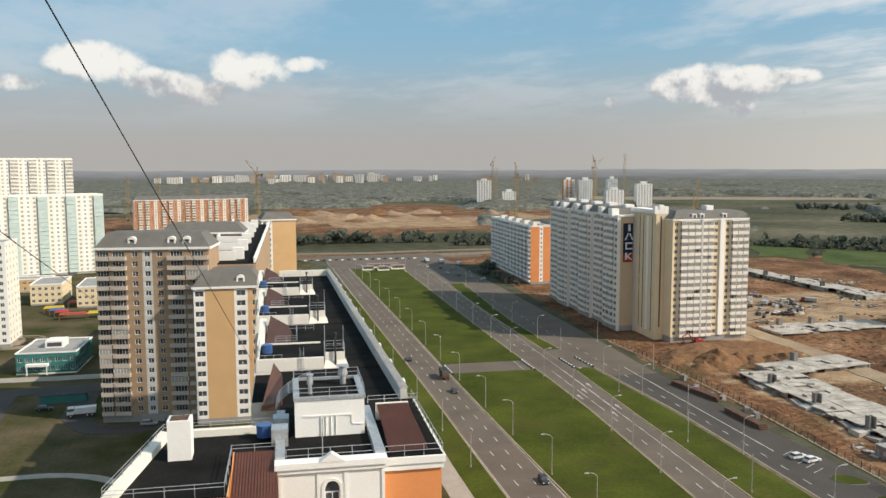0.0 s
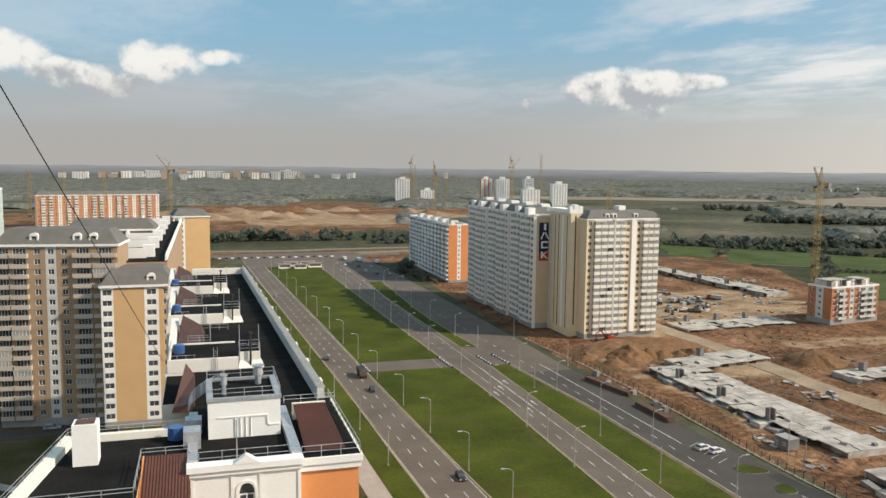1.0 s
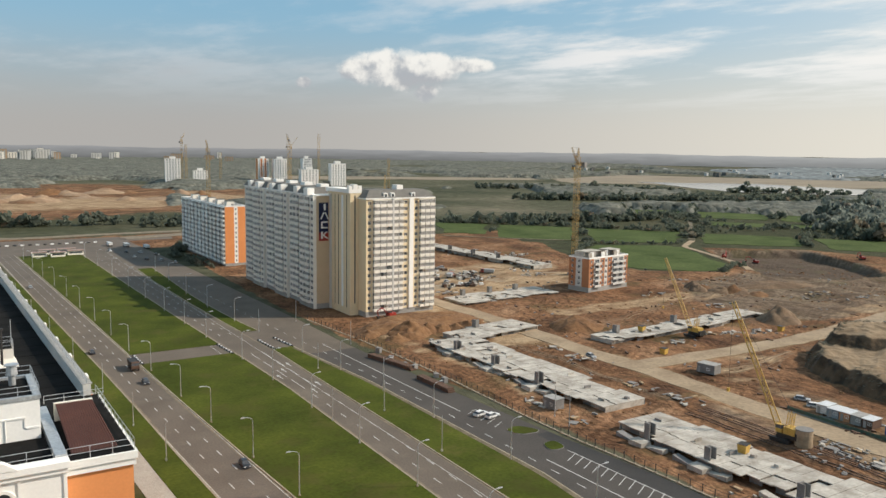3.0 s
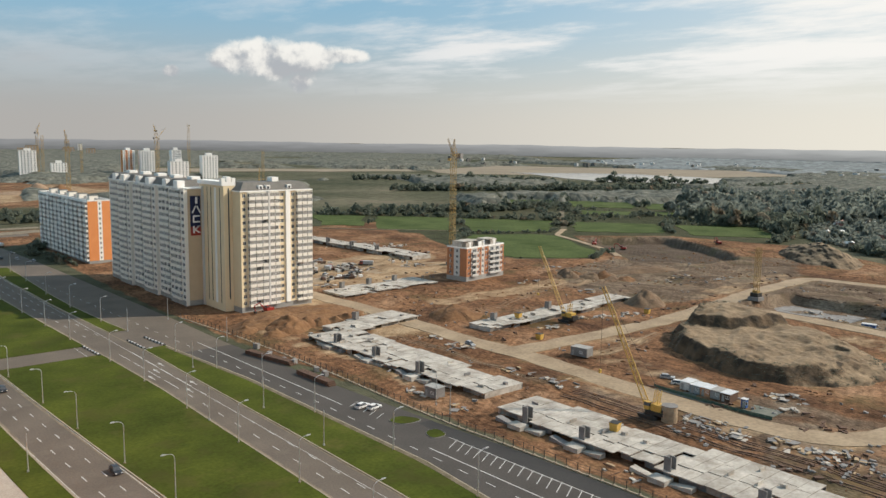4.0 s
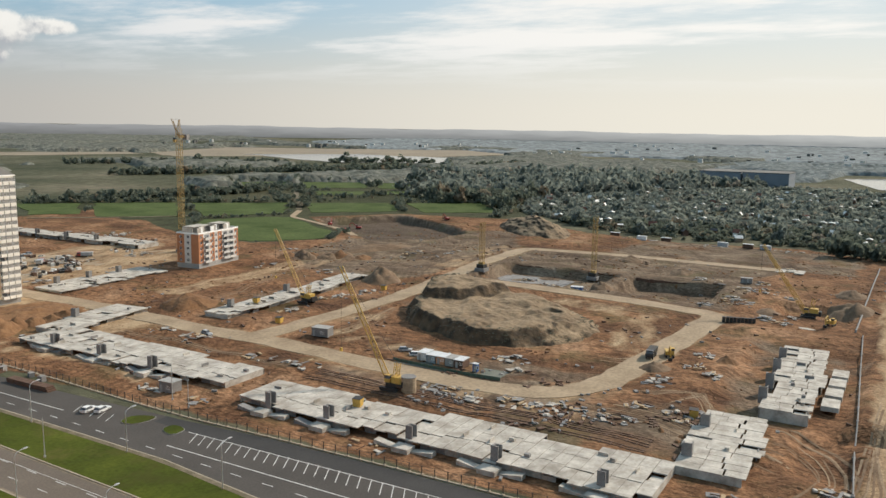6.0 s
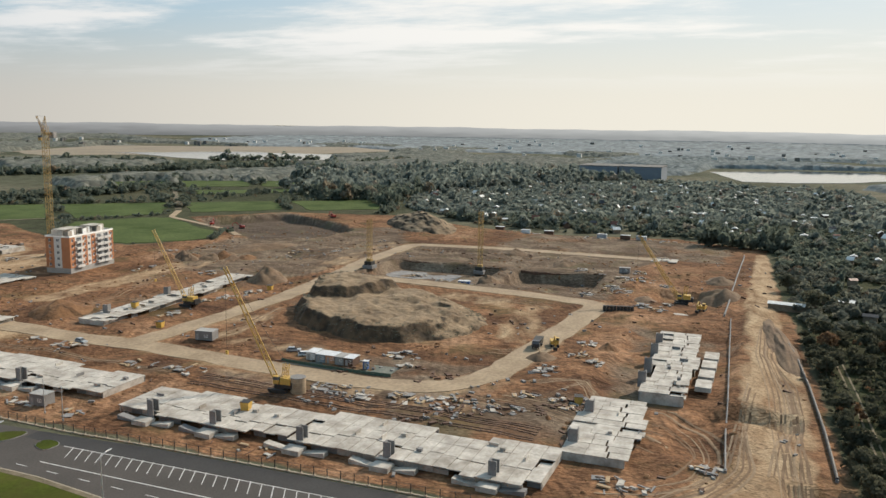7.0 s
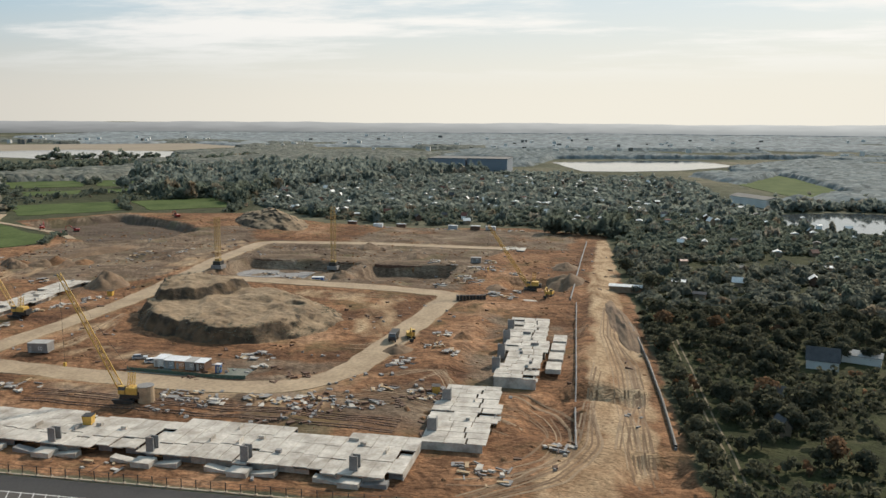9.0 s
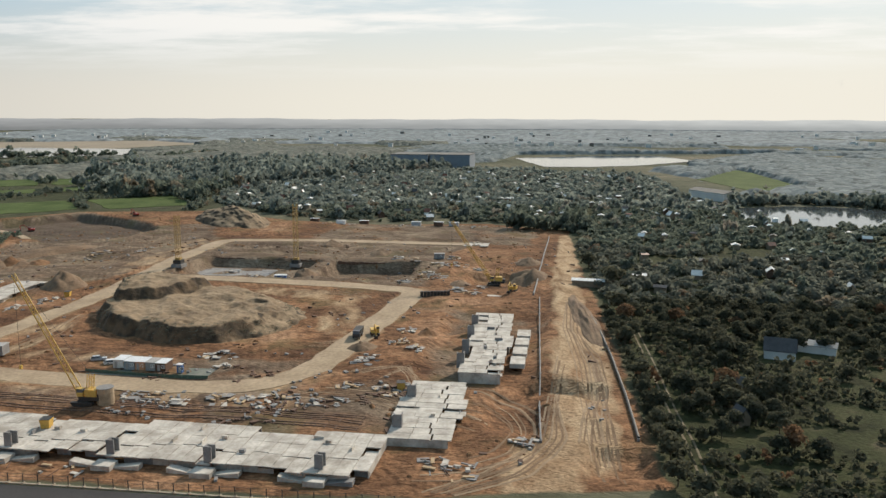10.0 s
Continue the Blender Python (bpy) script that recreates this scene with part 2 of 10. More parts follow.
class Soup:
    """Collects faces of one mesh."""

    def __init__(self, *mats):
        self.v, self.f, self.i, self.mats = [], [], [], list(mats)

    def quad(self, a, b, c, d, m=0):
        k = len(self.v)
        self.v += [a, b, c, d]
        self.f.append((k, k + 1, k + 2, k + 3))
        self.i.append(m)

    def box(self, x0, y0, z0, x1, y1, z1, m=0, turn=None):
        k = len(self.v)
        pts = [(x, y, z) for z in (z0, z1) for x, y in ((x0, y0), (x1, y0), (x1, y1), (x0, y1))]
        self.v += [tuple(turn @ Vector(p)) for p in pts] if turn is not None else pts
        for q in ((0, 3, 2, 1), (4, 5, 6, 7), (0, 1, 5, 4), (1, 2, 6, 5), (2, 3, 7, 6), (3, 0, 4, 7)):
            self.f.append(tuple(k + j for j in q))
            self.i.append(m)
        return self

    def taper(self, base, top, m=0):
        """A prism between two rings of equal length, closed above and below."""
        k, n = len(self.v), len(base)
        self.v += list(base) + list(top)
        for j in range(n):
            self.f.append((k + j, k + (j + 1) % n, k + n + (j + 1) % n, k + n + j))
            self.i.append(m)
        self.f += [tuple(k + j for j in reversed(range(n))), tuple(k + n + j for j in range(n))]
        self.i += [m, m]
        return self

    def rod(self, a, b, r, m=0, n=6, r2=None):
        a, b = Vector(a), Vector(b)
        z = (b - a).normalized()
        x = z.orthogonal().normalized()
        y = z.cross(x)
        ring = [(x * math.cos(t) + y * math.sin(t)) for t in (2 * math.pi * j / n for j in range(n))]
        r2 = r if r2 is None else r2
        return self.taper([tuple(a + c * r) for c in ring], [tuple(b + c * r2) for c in ring], m)

    def mesh(self, name):
        """Joins corners that coincide, so that what touches is one piece."""
        seen, out, to = {}, [], []
        for v in self.v:
            key = (round(v[0], 3), round(v[1], 3), round(v[2], 3))
            if key not in seen:
                seen[key] = len(out)
                out.append(v)
            to.append(seen[key])
        f, i = [], []
        for q, m in zip(self.f, self.i):
            q = list(dict.fromkeys(to[k] for k in q))
            if len(q) > 2:
                f.append(q)
                i.append(m)
        return mesh_of(name, out, f, self.mats, i)


def part(name, me, parent=None, label="", m=None):
    """Links a mesh (or a Soup) as one object, under a thing or part where one is given."""
    ob = new(name, me.mesh(name) if isinstance(me, Soup) else me)
    if parent is not None:
        ob.parent = parent
    if m is not None:
        ob.matrix_basis = m
    if label:
        ob["label"] = label
    return ob


def thing(name, label, category, m=None, group="", kind=""):
    ob = new(name)
    ob.empty_display_size = 0.5
    if m is not None:
        ob.matrix_basis = m
    return tagged(ob, label, category, group, kind)


def solid(name, soup, label, category, group="", kind="", m=None):
    return tagged(part(name, soup, None, "", m), label, category, group, kind)


def at(x, y, z=0.0, rz=0.0):
    return pose(x, y, z, 0, 0, rz)


# windows and balconies, shared by size
SHARED = {}


def window_mesh(w, h, glass, frame_m, mull=1):
    key = ("w", round(w, 2), round(h, 2), glass.name, frame_m.name, mull)
    if key not in SHARED:
        s, f = Soup(frame_m, glass), 0.09
        xs = [0.0, f]
        for j in range(1, mull + 1):
            xs += [w * j / (mull + 1) - f / 2, w * j / (mull + 1) + f / 2]
        xs += [w - f, w]
        zs = [0.0, f, h - f, h]
        for j in range(len(xs) - 1):
            for k in range(3):
                x0, x1, z0, z1 = xs[j], xs[j + 1], zs[k], zs[k + 1]
                if j % 2 == 1 and k == 1:      # a pane, set back
                    s.quad((x0, 0.05, z0), (x1, 0.05, z0), (x1, 0.05, z1), (x0, 0.05, z1), 1)
                    s.quad((x0, 0, z0), (x0, 0.05, z0), (x0, 0.05, z1), (x0, 0, z1)), s.quad((x1, 0, z0), (x1, 0, z1), (x1, 0.05, z1), (x1, 0.05, z0))
                    s.quad((x0, 0, z0), (x1, 0, z0), (x1, 0.05, z0), (x0, 0.05, z0)), s.quad((x0, 0, z1), (x0, 0.05, z1), (x1, 0.05, z1), (x1, 0, z1))
                else:
                    s.quad((x0, 0, z0), (x1, 0, z0), (x1, 0, z1), (x0, 0, z1))
        SHARED[key] = s.mesh("window")
    return SHARED[key]


def balcony_mesh(w, d, wall, glass, glazed):
    key = ("b", round(w, 2), d, wall.name, glass.name, glazed)
    if key not in SHARED:
        s = Soup(wall, glass, FRAME)
        s.box(0, -d, -0.12, w, 0, 0.02)
        s.box(0, -d, 0.02, w, -d + 0.08, 1.05), s.box(0, -d + 0.08, 0.02, 0.08, 0, 1.05), s.box(w - 0.08, -d + 0.08, 0.02, w, 0, 1.05)
        if glazed:
            n = max(2, round(w / 0.9))
            cs = [(w - 0.08) * j / n for j in range(n + 1)]
            for j, c in enumerate(cs):
                s.box(c, -d, 1.05, c + 0.08, -d + 0.08, 2.4, 2)
                if j < n:
                    s.quad((c + 0.08, -d + 0.08, 1.05), (cs[j + 1], -d + 0.08, 1.05), (cs[j + 1], -d + 0.08, 2.4), (c + 0.08, -d + 0.08, 2.4), 1)
            s.box(0, -d, 2.4, w, 0, 2.5, 0)
        SHARED[key] = s.mesh("balcony")
    return SHARED[key]


def facade(parent, m, cols, storeys, h, base, top, mats, glass, balc, glazed=0.6, plinth=PLINTH, seed=1, protrude=1.15, joined=False, bglass=None):
    """One wall with its openings, windows and balconies. m: from the wall's frame (u, outward -y, z) to the building's.
    cols: (kind, material, width): w window, W wide window, b balcony, p blank, s narrow window."""
    rnd = random.Random(seed)
    s = Soup(*mats, plinth)
    wins, bals = Soup(FRAME, glass), Soup(balc, bglass or glass, FRAME)

    def put(name, me, off_, pool):
        if not joined:
            part(name, me, parent, "", m @ Matrix.Translation(off_))
            return
        k = len(pool.v)
        pool.v += [(v.co.x + off_[0], v.co.y + off_[1], v.co.z + off_[2]) for v in me.vertices]
        pool.f += [tuple(k + j for j in p.vertices) for p in me.polygons]
        pool.i += [p.material_index for p in me.polygons]
    total = sum(c[2] for c in cols)

    def q(u0, z0, u1, z1, mi, y=0.0):
        s.quad((u0, y, z0), (u1, y, z0), (u1, y, z1), (u0, y, z1), mi)
    q(0, 0, total, base, len(mats))
    u = 0.0
    for kind, mi, width in cols:
        q(u, base + storeys * h, u + width, top, mi)
        for k in range(storeys):
            z = base + k * h
            if kind == "p":
                q(u, z, u + width, z + h, mi)
                continue
            ow, oz0, oz1 = {"w": (1.5, 0.8, 2.25), "W": (min(width - 0.7, 2.4), 0.8, 2.25), "b": (min(width - 0.5, 3.2), 0.25, 2.4), "s": (0.8, 0.8, 2.2)}[kind]
            a, b, c, d = u + (width - ow) / 2, u + (width + ow) / 2, z + oz0, z + oz1
            q(u, z, u + width, c, mi), q(u, d, u + width, z + h, mi), q(u, c, a, d, mi), q(b, c, u + width, d, mi)
            r = 0.22
            s.quad((a, 0, c), (b, 0, c), (b, r, c), (a, r, c), mi), s.quad((a, 0, d), (a, r, d), (b, r, d), (b, 0, d), mi)
            s.quad((a, 0, c), (a, r, c), (a, r, d), (a, 0, d), mi), s.quad((b, 0, c), (b, 0, d), (b, r, d), (b, r, c), mi)
            put("window", window_mesh(ow, d - c, glass, FRAME, 3 if kind == "b" else 1 if kind != "s" else 0), (a, 0.14, c), wins)
            if kind == "b":
                put("balcony", balcony_mesh(width - 0.3, protrude, balc, bglass or glass, rnd.random() < glazed), (u + 0.15, -0.003, z + 0.05), bals)
        u += width
    part("wall", s, parent, "", m)
    for nm, pool in (("windows", wins), ("balconies", bals)):
        if pool.f:
            part(nm, pool, parent, "", m)["kind"] = "stuff"
    return total


def sides(w, d):
    return (Matrix.Identity(4), at(w, 0, 0, 90), at(w, d, 0, 180), at(0, d, 0, 270))


def mansard(parent, x0, y0, x1, y1, z, h, inset, cornice=WHITE, sheet=TIN):
    """A white cornice and a low sheet-metal mansard with a flat top."""
    c = Soup(cornice)
    c.box(x0 - 0.45, y0 - 0.45, z - 0.5, x1 + 0.45, y1 + 0.45, z + 0.15)
    part("cornice", c, parent)
    r = Soup(sheet)
    r.taper([(x0 - 0.3, y0 - 0.3, z + 0.15), (x1 + 0.3, y0 - 0.3, z + 0.15), (x1 + 0.3, y1 + 0.3, z + 0.15), (x0 - 0.3, y1 + 0.3, z + 0.15)],
            [(x0 + inset, y0 + inset, z + h), (x1 - inset, y0 + inset, z + h), (x1 - inset, y1 - inset, z + h), (x0 + inset, y1 - inset, z + h)])
    part("roof", r, parent)


def dormer(parent, x, y, z, rz=0, w=2.2):
    """A small white arched roof window."""
    s = Soup(WHITE, GLASS)
    s.box(-w / 2, -0.15, 0, -w / 2 + 0.45, 1.2, 1.3), s.box(w / 2 - 0.45, -0.15, 0, w / 2, 1.2, 1.3)
    ring = [(math.cos(a) * w / 2, math.sin(a) * w * 0.38) for a in (math.pi * j / 6 for j in range(7))]
    s.taper([(p, -0.15, 1.3 + q) for p, q in ring], [(p, 1.4, 1.3 + q) for p, q in ring])
    s.quad((-w / 2 + 0.45, 0.3, 0), (w / 2 - 0.45, 0.3, 0), (w / 2 - 0.45, 0.3, 1.3), (-w / 2 + 0.45, 0.3, 1.3), 1)
    part("dormer", s, parent, "", at(x, y, z, rz))


def edge(rows):
    """An edge line: x at any y, from a few (y, x)."""
    ys, xs = zip(*sorted(rows))
    return lambda y: float(np.interp(y, ys, xs))

# ---- ground ----
SITE = [(136, 40), (150, -20), (166, -18), (230, -15), (390, -4), (500, 2), (525, 55), (508, 125), (520, 190), (560, 262), (538, 352), (477, 396), (426, 330), (396, 306), (350, 335),
        (352, 395), (370, 440), (388, 474), (338, 540), (150, 640), (131, 450), (126, 330), (127, 256), (130, 192), (133, 132)]


def inside(px, py, poly):
    """Signed distance to a polygon, positive inside (arrays)."""
    px, py = np.asarray(px, float), np.asarray(py, float)
    best, odd = np.full(px.shape, 1e9), np.zeros(px.shape, bool)
    for (ax, ay), (bx, by) in zip(poly, poly[1:] + poly[:1]):
        dx, dy = bx - ax, by - ay
        t = np.clip(((px - ax) * dx + (py - ay) * dy) / (dx * dx + dy * dy), 0, 1)
        best = np.minimum(best, np.hypot(px - ax - t * dx, py - ay - t * dy))
        if dy:
            odd ^= ((ay > py) != (by > py)) & (px < (bx - ax) * (py - ay) / dy + ax)
    return np.where(odd, best, -best)


def fbm(x, y, size, octaves=4, seed=0):
    """Smooth value noise on arrays, -1..1."""
    rs = np.random.RandomState(seed)
    table = rs.uniform(-1, 1, (64, 64))
    out, amp = np.zeros(np.shape(x)), 0.5
    for k in range(octaves):
        u, v = np.asarray(x) / size + 7.3 * k, np.asarray(y) / size + 3.1 * k
        i, j = np.floor(u).astype(int), np.floor(v).astype(int)
        a, b = u - i, v - j
        a, b = a * a * (3 - 2 * a), b * b * (3 - 2 * b)
        p = lambda s, t: table[(i + s) % 64, (j + t) % 64]
        out += amp * ((p(0, 0) * (1 - a) + p(1, 0) * a) * (1 - b) + (p(0, 1) * (1 - a) + p(1, 1) * a) * b)
        size, amp = size / 2, amp / 2
    return out


PITS = [  # x, y, half sizes, depth
    (355, 150, 22, 28, -4.5), (357, 92, 19, 20, -5.2), (345, 30, 11, 13, -3.5), (242, 25, 40, 16, -1.3), (186, 12, 13, 6, -1.6), (204, 1, 4.5, 11, -2.4), (160, -11, 6, 5, -2.2)]
BASIN = [(474, 386), (530, 347), (495, 280), (464, 252), (424, 257), (401, 286), (426, 325)]      # broad dug basin at the back
BASIN_DEPTH = 5.0


HAUL_A = [(191, 345), (192, 311), (194, 262), (191, 211), (192, 168), (189, 127), (189, 95), (194, 77), (211, 69), (244, 66), (315, 60), (321, 95), (325, 157), (320, 186)]
HAUL_B = [(194, 184), (222, 182), (270, 180), (313, 184), (368, 191), (428, 193), (437, 140), (437, 56)]
LEVEL = [(147, 153, 168, 254), (164, 228, 200, 256), (139, 34, 164, 146), (158, 22, 201, 40), (205, 14, 282, 34), (203, 206, 306, 226), (197, 294, 266, 320), (134, 286, 190, 420), (212, -6, 316, 9), (268, 290, 318, 322), (286, 360, 312, 505)]


def along(x, y, line):
    """Distance from a broken line (arrays)."""
    best = np.full(np.shape(x), 1e9)
    for (ax, ay), (bx, by) in zip(line, line[1:]):
        ex, ey = bx - ax, by - ay
        t = np.clip(((x - ax) * ex + (y - ay) * ey) / (ex * ex + ey * ey), 0, 1)
        best = np.minimum(best, np.hypot(x - ax - t * ex, y - ay - t * ey))
    return best


def ground_z(x, y):
    """Height of the land at x, y (arrays or numbers)."""
    x, y = np.asarray(x, float), np.asarray(y, float)
    d = np.clip(inside(x, y, SITE) / 8.0, 0, 1)
    z = d * (1.1 * fbm(x, y, 34, 3, 3) + 1.05 * fbm(x, y, 9, 3, 5) + 0.25)
    calm = np.minimum(along(x, y, HAUL_A), along(x, y, HAUL_B)) - 4.5
    for x0, y0, x1, y1 in LEVEL:
        calm = np.minimum(calm, np.maximum(np.maximum(x0 - x, x - x1), np.maximum(y0 - y, y - y1)))
    z = z * np.clip(calm / 5.0, 0.0, 1.0)
    for cx, cy, hx, hy, depth in PITS:
        e = np.minimum(hx - np.abs(x - cx), hy - np.abs(y - cy)) + 1.2 * fbm(x, y, 7, 2, 21)
        z = z + depth * np.clip((e + 1.5) / 3.0, 0, 1)
    z = z - BASIN_DEPTH * np.clip((inside(x, y, BASIN) + 2.5 * fbm(x, y, 12, 2, 22)) / 5.0, 0, 1)
    # the sandy strip stands a step higher than the trench at its end
    e = np.minimum(np.minimum(x - 211, 335 - x) + 2, np.minimum(y + 4, 8 - y)) + fbm(x, y, 5, 2, 23)
    z = z + 1.1 * np.clip(e / 1.6, 0, 1)
    far = np.clip((np.hypot(x, y) - 2600) / 1700, 0, 1)
    return z + 46 * far ** 1.5 + far * 6 * fbm(x, y, 900, 3, 9)


def levels(lo, a, b, hi, fine):
    """Grid lines: fine from a to b, growing outward to lo and hi."""
    mid = list(np.arange(a, b + 0.1, fine))
    out, step, v = [], fine, a
    while v > lo:
        step *= 1.16
        v -= step
        out.append(max(v, lo))
    left, step, v, right = out[::-1], fine, mid[-1], []
    while v < hi:
        step *= 1.16
        v += step
        right.append(min(v, hi))
    return np.array(left + mid + right)


def field_mesh(name, xs, ys, zf, mats):
    gx, gy = np.meshgrid(xs, ys)
    gz = zf(gx, gy)
    nx, ny = len(xs), len(ys)
    k = np.arange(nx * ny).reshape(ny, nx)
    quads = np.stack([k[:-1, :-1], k[:-1, 1:], k[1:, 1:], k[1:, :-1]], -1).reshape(-1, 4)
    me = bpy.data.meshes.new(name)
    me.from_pydata(np.stack([gx, gy, gz], -1).reshape(-1, 3).tolist(), [], quads.tolist())
    for m in mats:
        me.materials.append(m)
    me.polygons.foreach_set("use_smooth", [True] * len(me.polygons))
    return me, gx.ravel(), gy.ravel()


def ground_material():
    """Bare clay and sand, or meadow, by the 'bare' weight, with ruts and stains."""
    m = bpy.data.materials.new("ground")
    m.use_nodes = True
    n, l = m.node_tree.nodes, m.node_tree.links
    p = n["Principled BSDF"]
    p.inputs["Roughness"].default_value = 1.0
    p.inputs["Specular IOR Level"].default_value = 0.1
    geo = n.new("ShaderNodeNewGeometry")

    def tex(scale, detail=6.0, stretch=(1, 1, 1), distort=0.0):
        mp, t = n.new("ShaderNodeMapping"), n.new("ShaderNodeTexNoise")
        mp.inputs["Scale"].default_value = stretch
        t.inputs["Scale"].default_value, t.inputs["Detail"].default_value, t.inputs["Distortion"].default_value = scale, detail, distort
        l.new(geo.outputs["Position"], mp.inputs["Vector"]), l.new(mp.outputs["Vector"], t.inputs["Vector"])
        return t.outputs["Fac"]

    def ramp(fac, *stops):
        r = n.new("ShaderNodeValToRGB")
        while len(r.color_ramp.elements) < len(stops):
            r.color_ramp.elements.new(0.5)
        for e, (pos, c) in zip(r.color_ramp.elements, stops):
            e.position, e.color = pos, (*c, 1)
        l.new(fac, r.inputs["Fac"])
        return r.outputs["Color"]

    def mix(a, b, fac, mode="MIX", f=None):
        x = n.new("ShaderNodeMix")
        x.data_type, x.blend_type = "RGBA", mode
        l.new(a, x.inputs["A"]), l.new(b, x.inputs["B"])
        if f is None:
            l.new(fac, x.inputs["Factor"])
        else:
            x.inputs["Factor"].default_value = f
        return x.outputs["Result"]
    bare = ramp(tex(0.035), (0.30, (0.090, 0.049, 0.030)), (0.44, (0.151, 0.081, 0.045)), (0.57, (0.226, 0.125, 0.070)), (0.72, (0.31, 0.190, 0.117)))
    ruts = ramp(tex(0.17, 7, (1.0, 0.6, 1), 2.5), (0.36, (0.46, 0.44, 0.42)), (0.50, (0.98, 0.98, 0.98)), (0.68, (1.35, 1.32, 1.27)))
    bare = mix(bare, ruts, None, "MULTIPLY", 0.8)
    grit = ramp(tex(1.3, 4), (0.35, (0.62, 0.6, 0.58)), (0.6, (1.15, 1.14, 1.12)))
    bare = mix(bare, grit, None, "MULTIPLY", 0.8)
    trod = ramp(tex(0.4, 5, (1, 0.3, 1), 3.5), (0.40, (0.70, 0.68, 0.66)), (0.50, (1, 1, 1)), (0.62, (1.22, 1.2, 1.17)))
    bare = mix(bare, trod, None, "MULTIPLY", 0.75)
    # dull grey-brown soil where the topsoil was dumped or worked over
    dull = ramp(tex(0.06, 7, (1, 0.7, 1), 1.5), (0.30, (0.080, 0.056, 0.040)), (0.48, (0.139, 0.102, 0.073)), (0.62, (0.200, 0.153, 0.111)), (0.76, (0.270, 0.219, 0.165)))
    dull = mix(mix(dull, grit, None, "MULTIPLY", 0.7), trod, None, "MULTIPLY", 0.8)
    da, dj, ds, dc = n.new("ShaderNodeAttribute"), n.new("ShaderNodeMath"), n.new("ShaderNodeMath"), n.new("ShaderNodeMapRange")
    da.attribute_name, dj.operation = "dull", "MULTIPLY_ADD"
    dj.inputs[1].default_value, dj.inputs[2].default_value = 1.9, -0.95
    l.new(tex(0.045, 7, (1, 0.8, 1), 1.0), dj.inputs[0])
    l.new(da.outputs["Fac"], ds.inputs[0]), l.new(dj.outputs[0], ds.inputs[1])
    dc.inputs["From Min"].default_value, dc.inputs["From Max"].default_value = 0.3, 0.7
    l.new(ds.outputs[0], dc.inputs["Value"])
    damp = n.new("ShaderNodeMapRange")
    damp.inputs["From Min"].default_value, damp.inputs["From Max"].default_value, damp.inputs["To Max"].default_value = 0.95, 1.3, 0.75
    l.new(da.outputs["Fac"], damp.inputs["Value"])
    dull = mix(dull, ramp(tex(0.05, 6), (0.3, (0.060, 0.044, 0.034)), (0.7, (0.105, 0.080, 0.062))), damp.outputs["Result"])
    bare = mix(bare, dull, dc.outputs["Result"])
    # bundles of wheel tracks, winding over the whole site
    wave, wm = n.new("ShaderNodeTexWave"), n.new("ShaderNodeMapping")
    wm.inputs["Rotation"].default_value = (0, 0, radians(62))
    wave.inputs["Scale"].default_value, wave.inputs["Distortion"].default_value, wave.inputs["Detail"].default_value, wave.inputs["Detail Scale"].default_value = 0.11, 60.0, 4.0, 0.06
    l.new(geo.outputs["Position"], wm.inputs["Vector"]), l.new(wm.outputs["Vector"], wave.inputs["Vector"])
    tracks = ramp(wave.outputs["Fac"], (0.10, (0.70, 0.69, 0.67)), (0.42, (1.0, 1.0, 1.0)), (0.9, (1.12, 1.11, 1.10)))
    patch = ramp(tex(0.028, 4), (0.44, (0, 0, 0)), (0.56, (0.5, 0.5, 0.5)))
    bare = mix(bare, mix(bare, tracks, None, "MULTIPLY", 1.0), patch)
    weeds = ramp(tex(0.05, 7), (0.55, (0, 0, 0)), (0.66, (1, 1, 1)))
    green = ramp(tex(0.3, 5), (0.35, (0.045, 0.05, 0.02)), (0.65, (0.12, 0.10, 0.045)))
    wmix = n.new("ShaderNodeMath")
    wmix.operation = "MULTIPLY"
    wmix.inputs[1].default_value = 0.45
    l.new(weeds, wmix.inputs[0])
    bare = mix(bare, green, wmix.outputs[0])
    sand = ramp(tex(0.12, 7, (0.5, 1, 1), 1.0), (0.32, (0.19, 0.117, 0.067)), (0.48, (0.305, 0.212, 0.13)), (0.66, (0.41, 0.305, 0.195)))
    sand = mix(sand, grit, None, "MULTIPLY", 0.7)
    sa_, sj, ss, sc = n.new("ShaderNodeAttribute"), n.new("ShaderNodeMath"), n.new("ShaderNodeMath"), n.new("ShaderNodeMapRange")
    sa_.attribute_name, sj.operation = "sand", "MULTIPLY_ADD"
    sj.inputs[1].default_value, sj.inputs[2].default_value = 1.6, -0.8
    l.new(tex(0.13, 7, (0.6, 1, 1)), sj.inputs[0])
    l.new(sa_.outputs["Fac"], ss.inputs[0]), l.new(sj.outputs[0], ss.inputs[1])
    sc.inputs["From Min"].default_value, sc.inputs["From Max"].default_value = 0.4, 0.75
    l.new(ss.outputs[0], sc.inputs["Value"])
    sand = mix(sand, mix(sand, tracks, None, "MULTIPLY", 0.7), patch)
    bare = mix(bare, sand, sc.outputs["Result"])
    meadow = ramp(tex(0.006, 8), (0.34, (0.056, 0.060, 0.036)), (0.48, (0.082, 0.084, 0.052)), (0.60, (0.122, 0.113, 0.075)), (0.70, (0.17, 0.148, 0.105)))
    meadow = mix(meadow, ramp(tex(0.09, 6), (0.35, (0.6, 0.6, 0.6)), (0.65, (1.2, 1.2, 1.2))), None, "MULTIPLY", 0.8)
